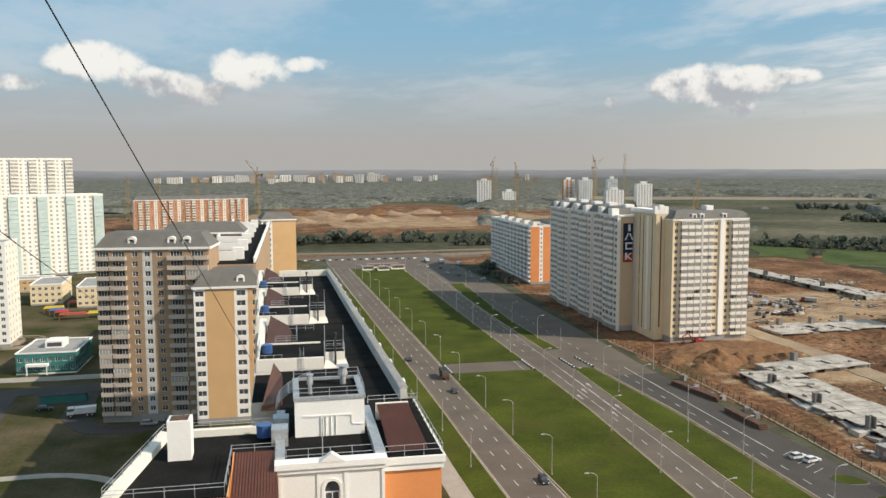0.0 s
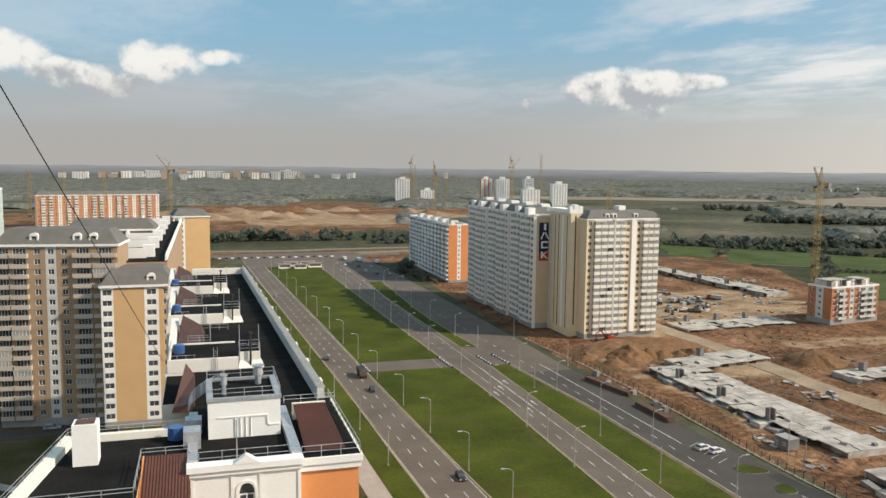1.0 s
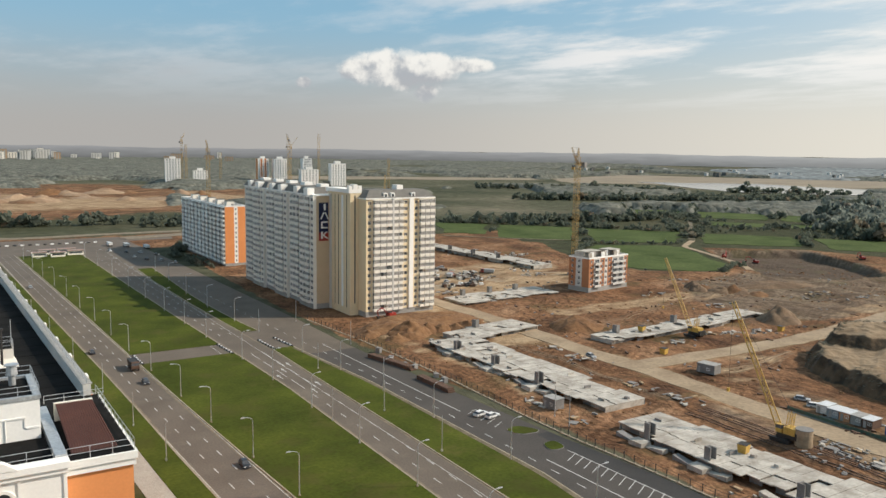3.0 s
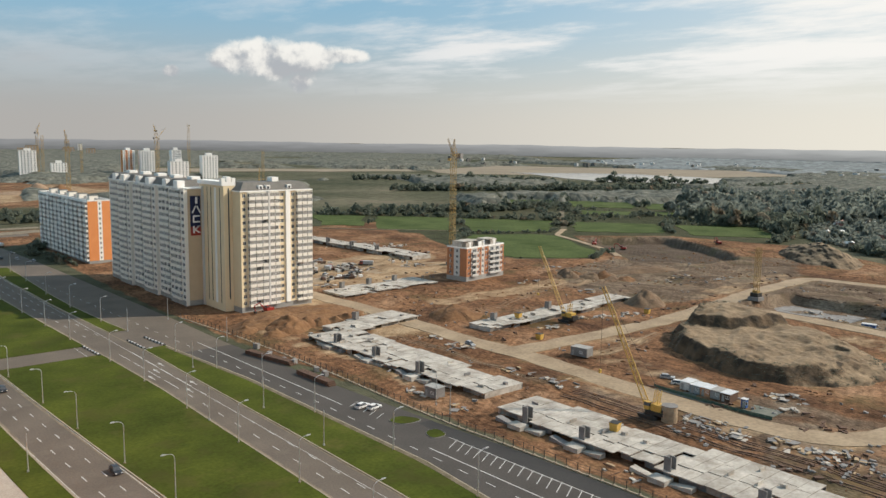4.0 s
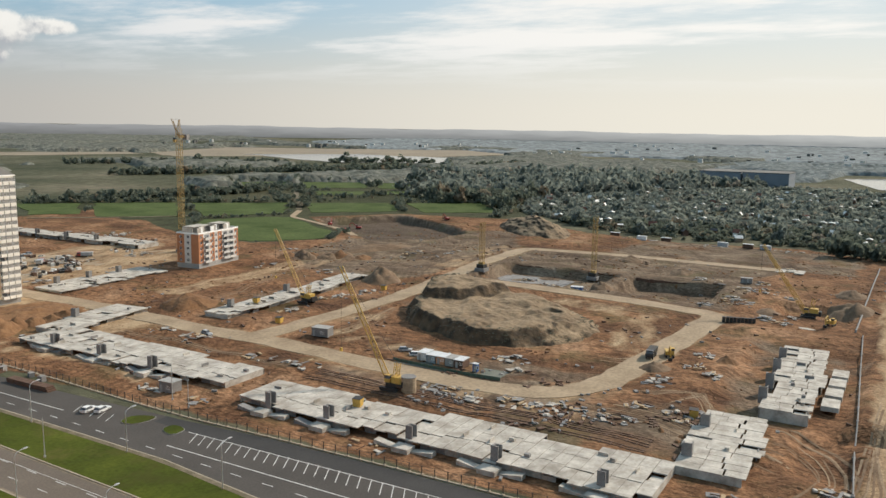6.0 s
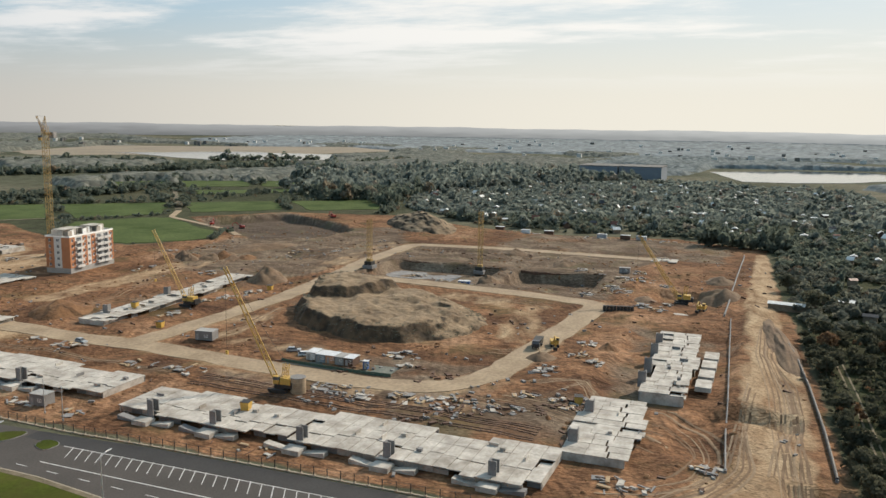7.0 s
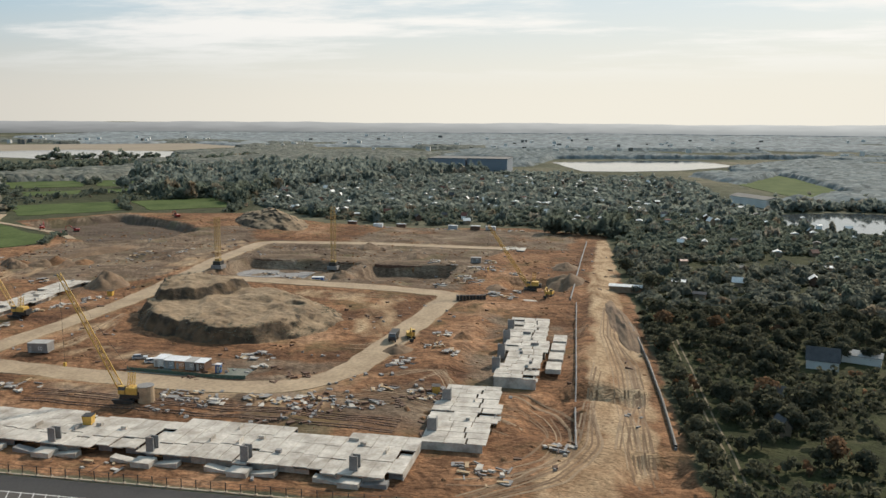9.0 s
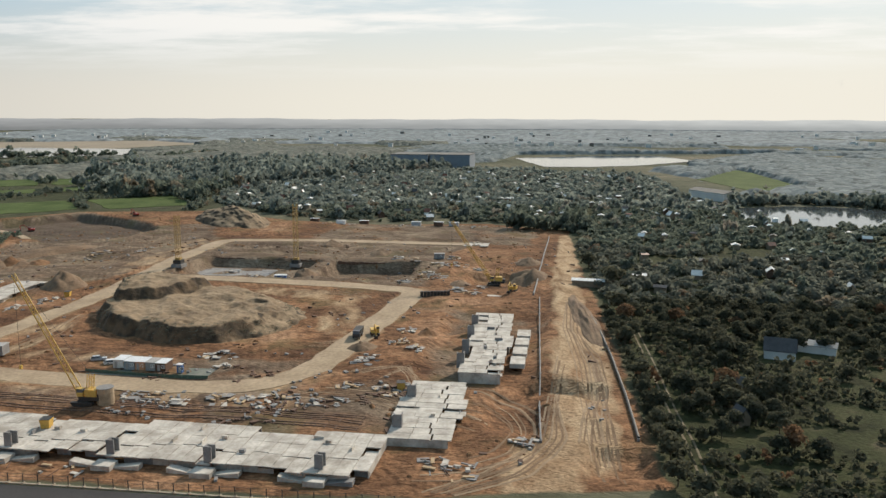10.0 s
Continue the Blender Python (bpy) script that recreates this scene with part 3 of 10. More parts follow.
    # weedy garden soil and grass
    lush = ramp(tex(0.11, 7), (0.34, (0.021, 0.023, 0.011)), (0.48, (0.037, 0.042, 0.018)), (0.62, (0.050, 0.052, 0.024)), (0.74, (0.078, 0.066, 0.040)))
    lush = mix(lush, ramp(tex(0.9, 4), (0.35, (0.65, 0.65, 0.65)), (0.65, (1.2, 1.2, 1.2))), None, "MULTIPLY", 0.8)
    lu = n.new("ShaderNodeAttribute")
    lu.attribute_name = "lush"
    meadow = mix(meadow, lush, lu.outputs["Fac"])
    at_ = n.new("ShaderNodeAttribute")
    at_.attribute_name = "bare"
    jag = n.new("ShaderNodeMath")
    jag.operation = "MULTIPLY_ADD"
    jag.inputs[1].default_value, jag.inputs[2].default_value = 1.1, -0.55
    l.new(tex(0.07, 6), jag.inputs[0])
    add = n.new("ShaderNodeMath")
    l.new(at_.outputs["Fac"], add.inputs[0]), l.new(jag.outputs[0], add.inputs[1])
    cut = n.new("ShaderNodeMapRange")
    cut.inputs["From Min"].default_value, cut.inputs["From Max"].default_value = 0.4, 0.6
    l.new(add.outputs[0], cut.inputs["Value"])
    col = mix(meadow, bare, cut.outputs["Result"])
    l.new(col, p.inputs["Base Color"])
    bp = n.new("ShaderNodeBump")
    bp.inputs["Strength"].default_value, bp.inputs["Distance"].default_value = 0.9, 0.55
    l.new(tex(0.55, 9, (1, 0.55, 1), 1.6), bp.inputs["Height"])
    l.new(bp.outputs["Normal"], p.inputs["Normal"])
    return m


def bisect(row, v):
    """How many of the sorted values are not above v."""
    lo, hi = 0, len(row)
    while lo < hi:
        mid = (lo + hi) // 2
        if row[mid] <= v:
            lo = mid + 1
        else:
            hi = mid
    return lo


GROUND = ground_material()
me, gx, gy = field_mesh("ground", levels(-3600, 124, 540, 4600, 2.2), levels(-2600, -36, 420, 4600, 2.2), ground_z, [GROUND])
LINES_X, LINES_Y = np.unique(gx), np.unique(gy)
HEIGHTS = ground_z(*np.meshgrid(LINES_X, LINES_Y)).tolist()
LX, LY = LINES_X.tolist(), LINES_Y.tolist()


def height(x, y):
    """Height of the ground mesh at one place."""
    i = min(max(bisect(LX, x) - 1, 0), len(LX) - 2)
    j = min(max(bisect(LY, y) - 1, 0), len(LY) - 2)
    a, b = (x - LX[i]) / (LX[i + 1] - LX[i]), (y - LY[j]) / (LY[j + 1] - LY[j])
    return (HEIGHTS[j][i] * (1 - a) + HEIGHTS[j][i + 1] * a) * (1 - b) + (HEIGHTS[j + 1][i] * (1 - a) + HEIGHTS[j + 1][i + 1] * a) * b


bare = me.attributes.new("bare", "FLOAT", "POINT")
BARE_FAR = [([(-80, 930), (60, 800), (260, 860), (420, 1100), (380, 1400), (0, 1500)], 40), ([(-200, 700), (-120, 1120), (60, 1180), (160, 1050), (420, 1180), (640, 1330), (520, 1480), (250, 1300), (0, 1260), (-300, 1150)], 40),
            ([(-20, 655), (210, 640), (330, 560), (330, 520), (150, 560), (-20, 625)], 10), ([(310, 360), (330, 560), (420, 560), (345, 420)], 8)]
weight = np.clip(inside(gx, gy, SITE) / 6 + 0.6, 0, 1)
for poly, soft in BARE_FAR:
    weight = np.maximum(weight, np.clip(inside(gx, gy, poly) / soft + 0.5, 0, 1) * 0.9)
bare.data.foreach_set("value", weight)
sand = me.attributes.new("sand", "FLOAT", "POINT")
SANDY = [(HAUL_A, 3.0, 0.72), (HAUL_B, 3.0, 0.72), ([(-40, 1180), (120, 1020), (330, 1080)], 80, 1.15), ([(475, 0), (400, 0), (340, 1.5), (290, -1), (245, -3)], 4.0, 1.0), ([(250, -3), (205, -5), (172, -4), (148, 4)], 6.5, 0.8), ([(205, 112), (212, 165), (240, 172)], 5, 0.5), ([(178, 70), (178, 150)], 4, 0.45),
         ([(250, 76), (296, 84), (306, 120)], 5, 0.6), ([(180, 235), (185, 330)], 10, 0.85), ([(215, 336), (290, 340)], 16, 0.95), ([(205, 372), (300, 380)], 18, 0.8), ([(230, 262), (310, 268)], 6, 0.7), ([(140, 258), (146, 200), (141, 160)], 2.5, 0.5), ([(330, 200), (420, 205)], 5, 0.5), ([(270, 255), (330, 262)], 5, 0.45)]
pale = np.zeros(gx.shape)
for line, wide, k in SANDY:
    pale = np.maximum(pale, k * np.clip(1.0 - (along(gx, gy, line) - wide) / 5.0, 0, 1))
sand.data.foreach_set("value", pale)
dull = me.attributes.new("dull", "FLOAT", "POINT")
DULL = [([(326, 62), (436, 56), (430, 192), (322, 188)], 0.9), ([(318, 196), (430, 199), (500, 235), (400, 300), (330, 290), (300, 250), (305, 215)], 0.85), (BASIN, 1.3), ([(205, 205), (320, 205), (322, 232), (205, 236)], 0.35),
        ([(440, 20), (510, 20), (505, 140), (440, 150)], 0.8), ([(165, 36), (200, 36), (200, 110), (180, 140), (166, 140)], 0.5), ([(200, 74), (215, 72), (214, 130), (203, 140)], 0.5), ([(205, 12), (285, 12), (285, 40), (205, 40)], 0.4)]
worn = np.zeros(gx.shape)
for poly, k in DULL:
    worn = np.maximum(worn, k * np.clip(inside(gx, gy, poly) / 9 + 0.6, 0, 1))
dull.data.foreach_set("value", worn)
lush = me.attributes.new("lush", "FLOAT", "POINT")
grown = np.zeros(gx.shape)
for poly, k, soft in (([(130, -20), (166, -19), (392, -6), (503, -1), (640, 0), (640, -150), (560, -200), (430, -290), (240, -240), (130, -120)], 1.0, 8), ([(-30, 690), (230, 680), (245, 860), (120, 940), (0, 1000)], 0.5, 12), ([(345, 300), (460, 260), (660, 280), (860, 500), (700, 720), (400, 660)], 0.65, 30)):
    grown = np.maximum(grown, k * np.clip(inside(gx, gy, poly) / soft + 0.5, 0, 1))
lush.data.foreach_set("value", grown)
tagged(new("ground", me), "bare clay building site and meadow reaching the horizon", "ground", "", "structure")


def strip(name, left, right, y0, y1, z, mat, label, category="road", step=6.0, skirt=0.4, kind="structure"):
    """A level band between two edge lines, with upright sides."""
    ys = [y0 + (y1 - y0) * j / max(1, round((y1 - y0) / step)) for j in range(max(1, round((y1 - y0) / step)) + 1)]
    s = Soup(mat)
    for a, b in zip(ys, ys[1:]):
        la, lb, ra, rb = left(a), left(b), right(a), right(b)
        s.quad((la, a, z), (ra, a, z), (rb, b, z), (lb, b, z))
        s.quad((la, a, z - skirt), (la, a, z), (lb, b, z), (lb, b, z - skirt))
        s.quad((ra, a, z), (ra, a, z - skirt), (rb, b, z - skirt), (rb, b, z))
    for y, w in ((y0, 0), (y1, 1)):
        p, q = (left(y), right(y)) if not w else (right(y), left(y))
        s.quad((p, y, z - skirt), (q, y, z - skirt), (q, y, z), (p, y, z))
    return solid(name, s, label, category, "", kind)


def off(f, d):
    return lambda y: f(y) + d


# edge lines of the carriageways, x at y
R1L = edge([(40, 49), (161, 44.9), (180, 44.2), (222, 43.2), (271, 41.6), (489, 33), (620, 28)])
R1R = edge([(40, 62), (150, 57.9), (172, 56.7), (220, 54.6), (275, 52.6), (347, 50.4), (471, 45.6), (560, 42), (620, 39.5)])
R2L = edge([(40, 79), (130, 83.2), (180, 84.2), (215, 85), (255, 84.4), (280, 83.3), (340, 81.7), (500, 79), (620, 77)])
R2R = edge([(40, 91), (121, 94.8), (165, 95.6), (208, 95.9), (260, 96.7), (305, 95.2), (352, 94.0), (422, 93.6), (487, 95.6), (620, 93)])
SVL = edge([(40, 101), (110, 107.6), (130, 109.6), (172, 109.3), (210, 108.8), (258, 105.0), (282, 103.2), (307, 101.2), (349, 99.9), (381, 100.3), (436, 102.8), (488, 104.4), (560, 104)])
SVR = edge([(40, 132.6), (60, 131.8), (90, 131.0), (121, 129.9), (145, 127.6), (165, 126.4), (192, 124.6), (256, 122.5), (300, 123), (456, 122), (620, 118)])
strip("road", off(R1L, 0), SVR, 40, 640, 0.04, ASPHALT, "grey asphalt dual carriageway and service road")
strip("crossing_road", lambda y: -60, lambda y: 240, 612, 632, 0.05, ASPHALT, "pale asphalt cross street beyond the lawns")
lawns = [("lawn", R1R, R2L, 40, 263, 0.17), ("lawn", R1R, R2L, 277, 552, 0.17), ("lawn", R2R, SVL, 40, 262, 0.17), ("lawn", R2R, SVL, 292, 470, 0.17)]
for nm, a, b, y0, y1, z in lawns:
    strip(nm, off(a, 0.35), off(b, -0.35), y0, y1, z, GRASS, "mown green lawn on the median", "lawn")
    strip("kerb", off(a, 0.0), off(a, 0.35), y0, y1, 0.2, KERB, "pale concrete kerb beside the lawn", "kerb")
    strip("kerb", off(b, -0.35), off(b, 0.0), y0, y1, 0.2, KERB, "pale concrete kerb beside the lawn", "kerb")
strip("lawn", off(R1L, -7), off(R1L, -0.4), 40, 470, 0.17, GRASS, "narrow green verge beside the road", "lawn")
strip("kerb", off(R1L, -0.4), off(R1L, 0.0), 40, 600, 0.2, KERB, "pale concrete kerb beside the verge", "kerb")
for f, d0, d1 in ((R1R, -0.75, 0.0), (R2L, 0.0, 0.6), (R1L, 0.0, 0.55), (R2R, -0.5, 0.0)):
    strip("dust_strip", off(f, d0), off(f, d1), 42, 560, 0.056, ROAD_DUST, "sandy dust gathered along the kerb", "dust")
strip("pavement", off(R1L, -12), off(R1L, -7), 40, 470, 0.1, PAVING, "grey paved footway along the flats", "pavement")
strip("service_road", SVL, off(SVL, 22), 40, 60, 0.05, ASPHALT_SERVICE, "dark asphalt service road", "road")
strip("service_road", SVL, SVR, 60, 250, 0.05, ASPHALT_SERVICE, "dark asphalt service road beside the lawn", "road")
strip("parking", off(edge([(40, 125.6), (90, 125.0), (138, 122.9), (150, 123.2)]), 0.25), SVR, 62, 150, 0.06, ASPHALT_NEW, "new dark asphalt lane behind the parking bays", "parking")
strip("verge", off(SVL, -1.5), off(SVL, -0.36), 60, 260, 0.185, DUST, "worn dusty edge of the lawn", "verge")
strip("courtyard", lambda y: -220, off(R1L, -12), 40, 620, 0.02, COURT, "patchy grass and trodden soil of the estate courtyard", "lawn")

# ---- housing blocks ----
def tower_white():
    """Seventeen-storey white and cream L-shaped block."""
    t = thing("apartment_tower", "seventeen-storey white and cream apartment block beside the road", "building", at(0, 0))
    h, base, n, top = 2.72, 2.2, 17, 49.0
    mats = (SHELL, CREAM, PALE, TAN)
    front = [("w", 1, 3.2), ("b", 0, 3.0), ("b", 0, 3.0), ("b", 0, 2.9), ("p", 2, 0.5), ("b", 0, 2.5), ("b", 0, 2.5), ("w", 1, 3.0), ("p", 0, 2.2), ("w", 1, 3.0), ("b", 0, 2.5), ("b", 0, 2.5), ("b", 0, 2.6)]
    w, d = sum(c[2] for c in front), 14.0
    o = at(149.0, 293.5, 0, 2.5)
    facade(t, o, front, n, h, base, top, mats, GLASS, SHELL, 0.93, seed=1, bglass=LOGGIA_GLASS)
    for k, m in enumerate(sides(w, d)[1:]):
        facade(t, o @ m, [("p", 1, d)] if k != 1 else [("p", 1, w)], n, h, base, top, mats, GLASS, WHITE)
    c = part("roof_block", Soup(WHITE).box(-0.4, -0.4, top - 0.3, w + 0.4, d + 0.4, top + 0.2), t, "", o)
    r = Soup(TIN).taper([(-0.2, -0.2, top + 0.2), (w + 0.2, -0.2, top + 0.2), (w + 0.2, d, top + 0.2), (-0.2, d, top + 0.2)],
                        [(3.2, 3.2, top + 3.4), (w - 3.2, 3.2, top + 3.4), (w - 3.2, d - 3, top + 3.4), (3.2, d - 3, top + 3.4)])
    part("roof", r, t, "grey sheet-metal mansard roof", o)
    for u in (8.6, 12.0, 22.0):
        part("dormer", Soup(WHITE, GLASS).box(u, 0.3, top + 0.3, u + 1.8, 3.0, top + 2.2).box(u + 0.4, 0.26, top + 0.7, u + 1.4, 0.3, top + 1.8, 1), t, "small white dormer", o)
    part("roof_house", Soup(WHITE).box(17, 4, top + 3.3, 20, 8, top + 5.2), t, "", o)
    part("pilaster", Soup(WHITE).box(20.7, -0.5, 2.2, 22.7, -0.01, top), t, "white full-height pilaster", o)
    # added grey box stands in for the shaded side of the projecting bay
    part("pilaster", Soup(PALE).box(11.98, -1.25, 2.2, 12.75, -0.01, top), t, "grey fin for the shaded side of a projecting bay", o)
    # long wing along the road
    # sections that step out and back, each with its own loggias
    section = [("W", 0, 3.3), ("b", 2, 4.4), ("b", 0, 4.4), ("W", 0, 3.3)]
    step = sum(c[2] for c in section)
    L = step * 6
    for k in range(6):
        out = 1.5 if k % 2 else 0.0
        ya = 412.0 - step * k
        facade(t, at(138.5 - out, ya, 0, 270), section, n, h, base, top, mats, GLASS, SHELL, 0.8, seed=20 + k, bglass=LOGGIA_GLASS, protrude=0.75)
        if out:
            part("return_wall", Soup(SHELL).box(138.5 - out + 0.01, ya - step + 0.02, 0, 138.55, ya - step + 0.3, top), t)
            part("return_wall", Soup(SHELL).box(138.5 - out + 0.01, ya - 0.3, 0, 138.55, ya - 0.02, top), t)
        part("gable_head", Soup(WHITE).box(138.3 - out, ya - step + 5.6, top - 0.1, 140.0, ya - step + 9.8, top + 3.0), t, "white gable head over the loggias")
    y1 = 412.0 - L
    facade(t, at(138.5, y1, 0, 0), [("p", 3, 9.0)], n, h, base, top, mats, GLASS, WHITE)
    facade(t, at(147.5, y1, 0, 90), [("p", 0, L)], n, h, base, top, mats, GLASS, WHITE)
    facade(t, at(147.5 + 5, 412, 0, 180), [("p", 0, 14)], n, h, base, top, mats, GLASS, WHITE)
    part("parapet", Soup(WHITE).box(138.2, y1 - 0.3, top - 0.2, 153, 412.3, top + 0.3), t)
    # stair tower at the inner corner
    s = Soup(CREAM, WHITE, GLASS, PALE)
    s.box(145, 300, 0, 150, y1 + 2, 51), s.box(144.5, y1 - 1.5, 0, 145, y1 + 0.1, 50, 3), s.box(144.3, 299.9, 51, 150.2, y1 + 3, 52.6, 1), s.box(144.3, 299.9, 52.6, 145.8, 302, 54, 1), s.box(146.4, 299.9, 52.6, 148.2, 303, 54.6, 1), s.box(148.8, 299.9, 52.6, 150.2, 302, 54, 1), s.box(146.9, 299.88, 5, 147.4, 300.0, 50, 2)
    part("stair_tower", s, t, "cream stair tower with a white head")
    for yy, wd, mi in ((303, 0.5, GLASS), (306.5, 1.4, WHITE), (311, 0.5, GLASS), (314.5, 0.35, GLASS)):
        part("strip_window" if mi is GLASS else "pilaster", Soup(mi).box(144.92 if mi is GLASS else 144.7, yy, 3, 145.0, yy + wd, 50), t)
    for k in range(5):
        y = y1 + 8 + k * 18
        g = Soup(WHITE, TIN)
        g.box(145, y + 2, top + 0.3, 149, y + 7, top + 4.4)
        g.taper([(138.3, y - 1.5, top + 0.3), (152.6, y - 1.5, top + 0.3), (152.6, y + 14, top + 0.3), (138.3, y + 14, top + 0.3)], [(140.6, y + 1, top + 3.2), (150.5, y + 1, top + 3.2), (150.5, y + 11.5, top + 3.2), (140.6, y + 11.5, top + 3.2)], 1)
        part("roof_house", g, t)
    return t


tower_white()


def block_plain(name, label, x, y, rz, cols, d, n, h, base, mats, balc, ends=None, roof=True, glass=GLASS, glazed=0.5, seed=3, top_extra=0.6, sheet=TIN, roof_h=3.4, lend=None, joined=False, bglass=PALE_GLASS):
    t = thing(name, label, "building", at(x, y, 0, rz))
    w, top = sum(c[2] for c in cols), base + n * h + top_extra
    facade(t, Matrix.Identity(4), cols, n, h, base, top, mats, glass, balc, glazed, seed=seed, joined=joined, bglass=bglass)
    s = sides(w, d)
    facade(t, s[1], ends or [("p", 0, d)], n, h, base, top, mats, glass, balc, glazed, seed=seed + 1, joined=joined, bglass=bglass)
    facade(t, s[2], [("p", 0, w)], n, h, base, top, mats, glass, balc)
    facade(t, s[3], lend or ends or [("p", 0, d)], n, h, base, top, mats, glass, balc, glazed, seed=seed + 2, joined=joined, bglass=bglass)
    if roof:
        mansard(t, 0, 0, w, d, top, roof_h, 2.6, WHITE, sheet)
    else:
        r = Soup(PLINTH, WHITE)
        r.box(0.3, 0.3, top - 0.5, w - 0.3, d - 0.3, top - 0.2)
        r.box(-0.1, -0.1, top - 0.4, w + 0.1, 0.3, top + 0.3, 1), r.box(-0.1, d - 0.3, top - 0.4, w + 0.1, d + 0.1, top + 0.3, 1)
        r.box(-0.1, 0.3, top - 0.4, 0.3, d - 0.3, top + 0.3, 1), r.box(w - 0.3, 0.3, top - 0.4, w + 0.1, d - 0.3, top + 0.3, 1)
        part("roof", r, t)
    return t, w, top


# second block along the road, white with orange end
cols = []
for k in range(12):
    cols += [("w", 0, 3.2), ("b", 0, 4.6)]
house, w, top = block_plain("apartment_block", "twelve-storey white apartment block with an orange end wall", 142, 552, 270, cols, 13.0, 12, 2.72, 1.6, (WHITE, ORANGE), WHITE,
            ends=[("p", 1, 5.4), ("s", 0, 2.2), ("p", 1, 5.4)], roof=False, bglass=LOGGIA_GLASS, glazed=0.75)
for k in range(5):
    part("roof_house", Soup(SHELL, TIN).box(10 + k * 18, 3.5, top - 0.3, 14.5 + k * 18, 8, top + 2.3).box(9.8 + k * 18, 3.3, top + 2.3, 14.7 + k * 18, 8.2, top + 2.5, 1), house, "small rooftop lift house")
    part("vent", Soup(PLINTH).box(18 + k * 18, 5, top - 0.3, 19.5 + k * 18, 6.2, top + 1.2), house)
# beige courtyard block
cols = [("b", 0, 3.6), ("b", 0, 4.6), ("w", 0, 4.0), ("w", 1, 2.6), ("w", 0, 4.0), ("b", 0, 5.0), ("b", 0, 6.2)]
t, w, top = block_plain("apartment_block", "tall beige and white apartment block with stacked balconies", -50.8, 231, -6, cols, 14, 17, 2.68, 2.2, (BEIGE, PALE), SAND_PARAPET, roof_h=4.0, glazed=0.12)
for x in (9.5, 20, 24):
    dormer(t, x, 0.6, top + 0.9)
# ochre corner tower
t, w, top = block_plain("apartment_tower", "ochre corner tower with white bay windows", -25.0, 224, 0, [("W", 1, 3.0), ("p", 0, 7.6), ("W", 1, 3.6), ("w", 0, 3.8)], 14, 13, 2.75, 1.5, (OCHRE, WHITE), WHITE,
            ends=[("w", 1, 4.5), ("w", 0, 5), ("w", 1, 4.5)], roof_h=4.2)
dormer(t, 12.4, 0.6, top + 0.9)
# far ochre tower at the end of the courtyard row
block_plain("apartment_tower", "ochre corner tower with a white stair strip", -12.5, 420, 8, [("w", 1, 3.0), ("s", 1, 2.4), ("p", 0, 4.0), ("p", 0, 8.0)], 16, 15, 2.75, 1.5, (OCHRE, WHITE), WHITE)
# grey-roofed row
block_plain("apartment_block", "grey-roofed apartment row in the courtyard", -45, 308, -2, [("w", 0, 3.4), ("b", 0, 4.0)] * 4, 14, 16, 2.75, 1.5, (BEIGE, PALE), SAND_PARAPET, joined=True, glazed=0.2)
# orange and white far block
cols = []
for k in range(5):
    cols += [("w", 1, 5.0), ("b", 1, 4.2), ("w", 1, 3.2), ("b", 1, 4.2), ("w", 1, 5.0), ("w", 0, 3.4)]
block_plain("apartment_block", "long orange and white apartment block", -165, 938, 14, cols, 16, 11, 2.9, 1.5, (SHELL, TERRACOTTA), SHELL, roof_h=4, joined=True)
# white and aqua towers
cols = []
for k in range(5):
    cols += [("w", 0, 3.6), ("w", 1, 3.6), ("w", 0, 3.6), ("b", 0, 6.0)]
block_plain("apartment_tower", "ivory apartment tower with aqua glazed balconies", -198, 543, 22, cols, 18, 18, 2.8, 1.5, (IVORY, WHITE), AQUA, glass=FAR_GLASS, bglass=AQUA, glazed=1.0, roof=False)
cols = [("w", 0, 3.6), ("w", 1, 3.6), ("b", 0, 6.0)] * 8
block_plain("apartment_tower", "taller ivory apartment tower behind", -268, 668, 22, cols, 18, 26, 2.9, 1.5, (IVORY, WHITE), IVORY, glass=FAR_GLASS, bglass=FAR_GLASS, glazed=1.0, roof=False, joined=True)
# unfinished brick house
cols = [("w", 0, 3.6), ("b", 1, 5.0), ("w", 0, 3.4), ("w", 1, 2.4), ("w", 0, 3.4), ("b", 1, 5.0), ("b", 1, 5.0), ("w", 0, 3.0)]
block_plain("unfinished_house", "unfinished orange and white panel house without a roof", 272, 294, 8, cols, 13, 5, 2.8, 2.4, (BRICK, PALE), PALE, glazed=0.0, roof=False, lend=[("w", 0, 4.5), ("w", 1, 4.0), ("p", 0, 4.5)])



GARDEN_AREA = [(166, -22), (232, -17), (392, -8), (503, -3), (535, 50), (522, 125), (540, 195), (615, 285), (760, 330), (1000, 240), (1075, 120), (1040, -20), (960, -90), (790, -98), (735, -92),
          (650, -118), (560, -176), (520, -215), (430, -270), (330, -260), (240, -190), (160, -120), (140, -60)]

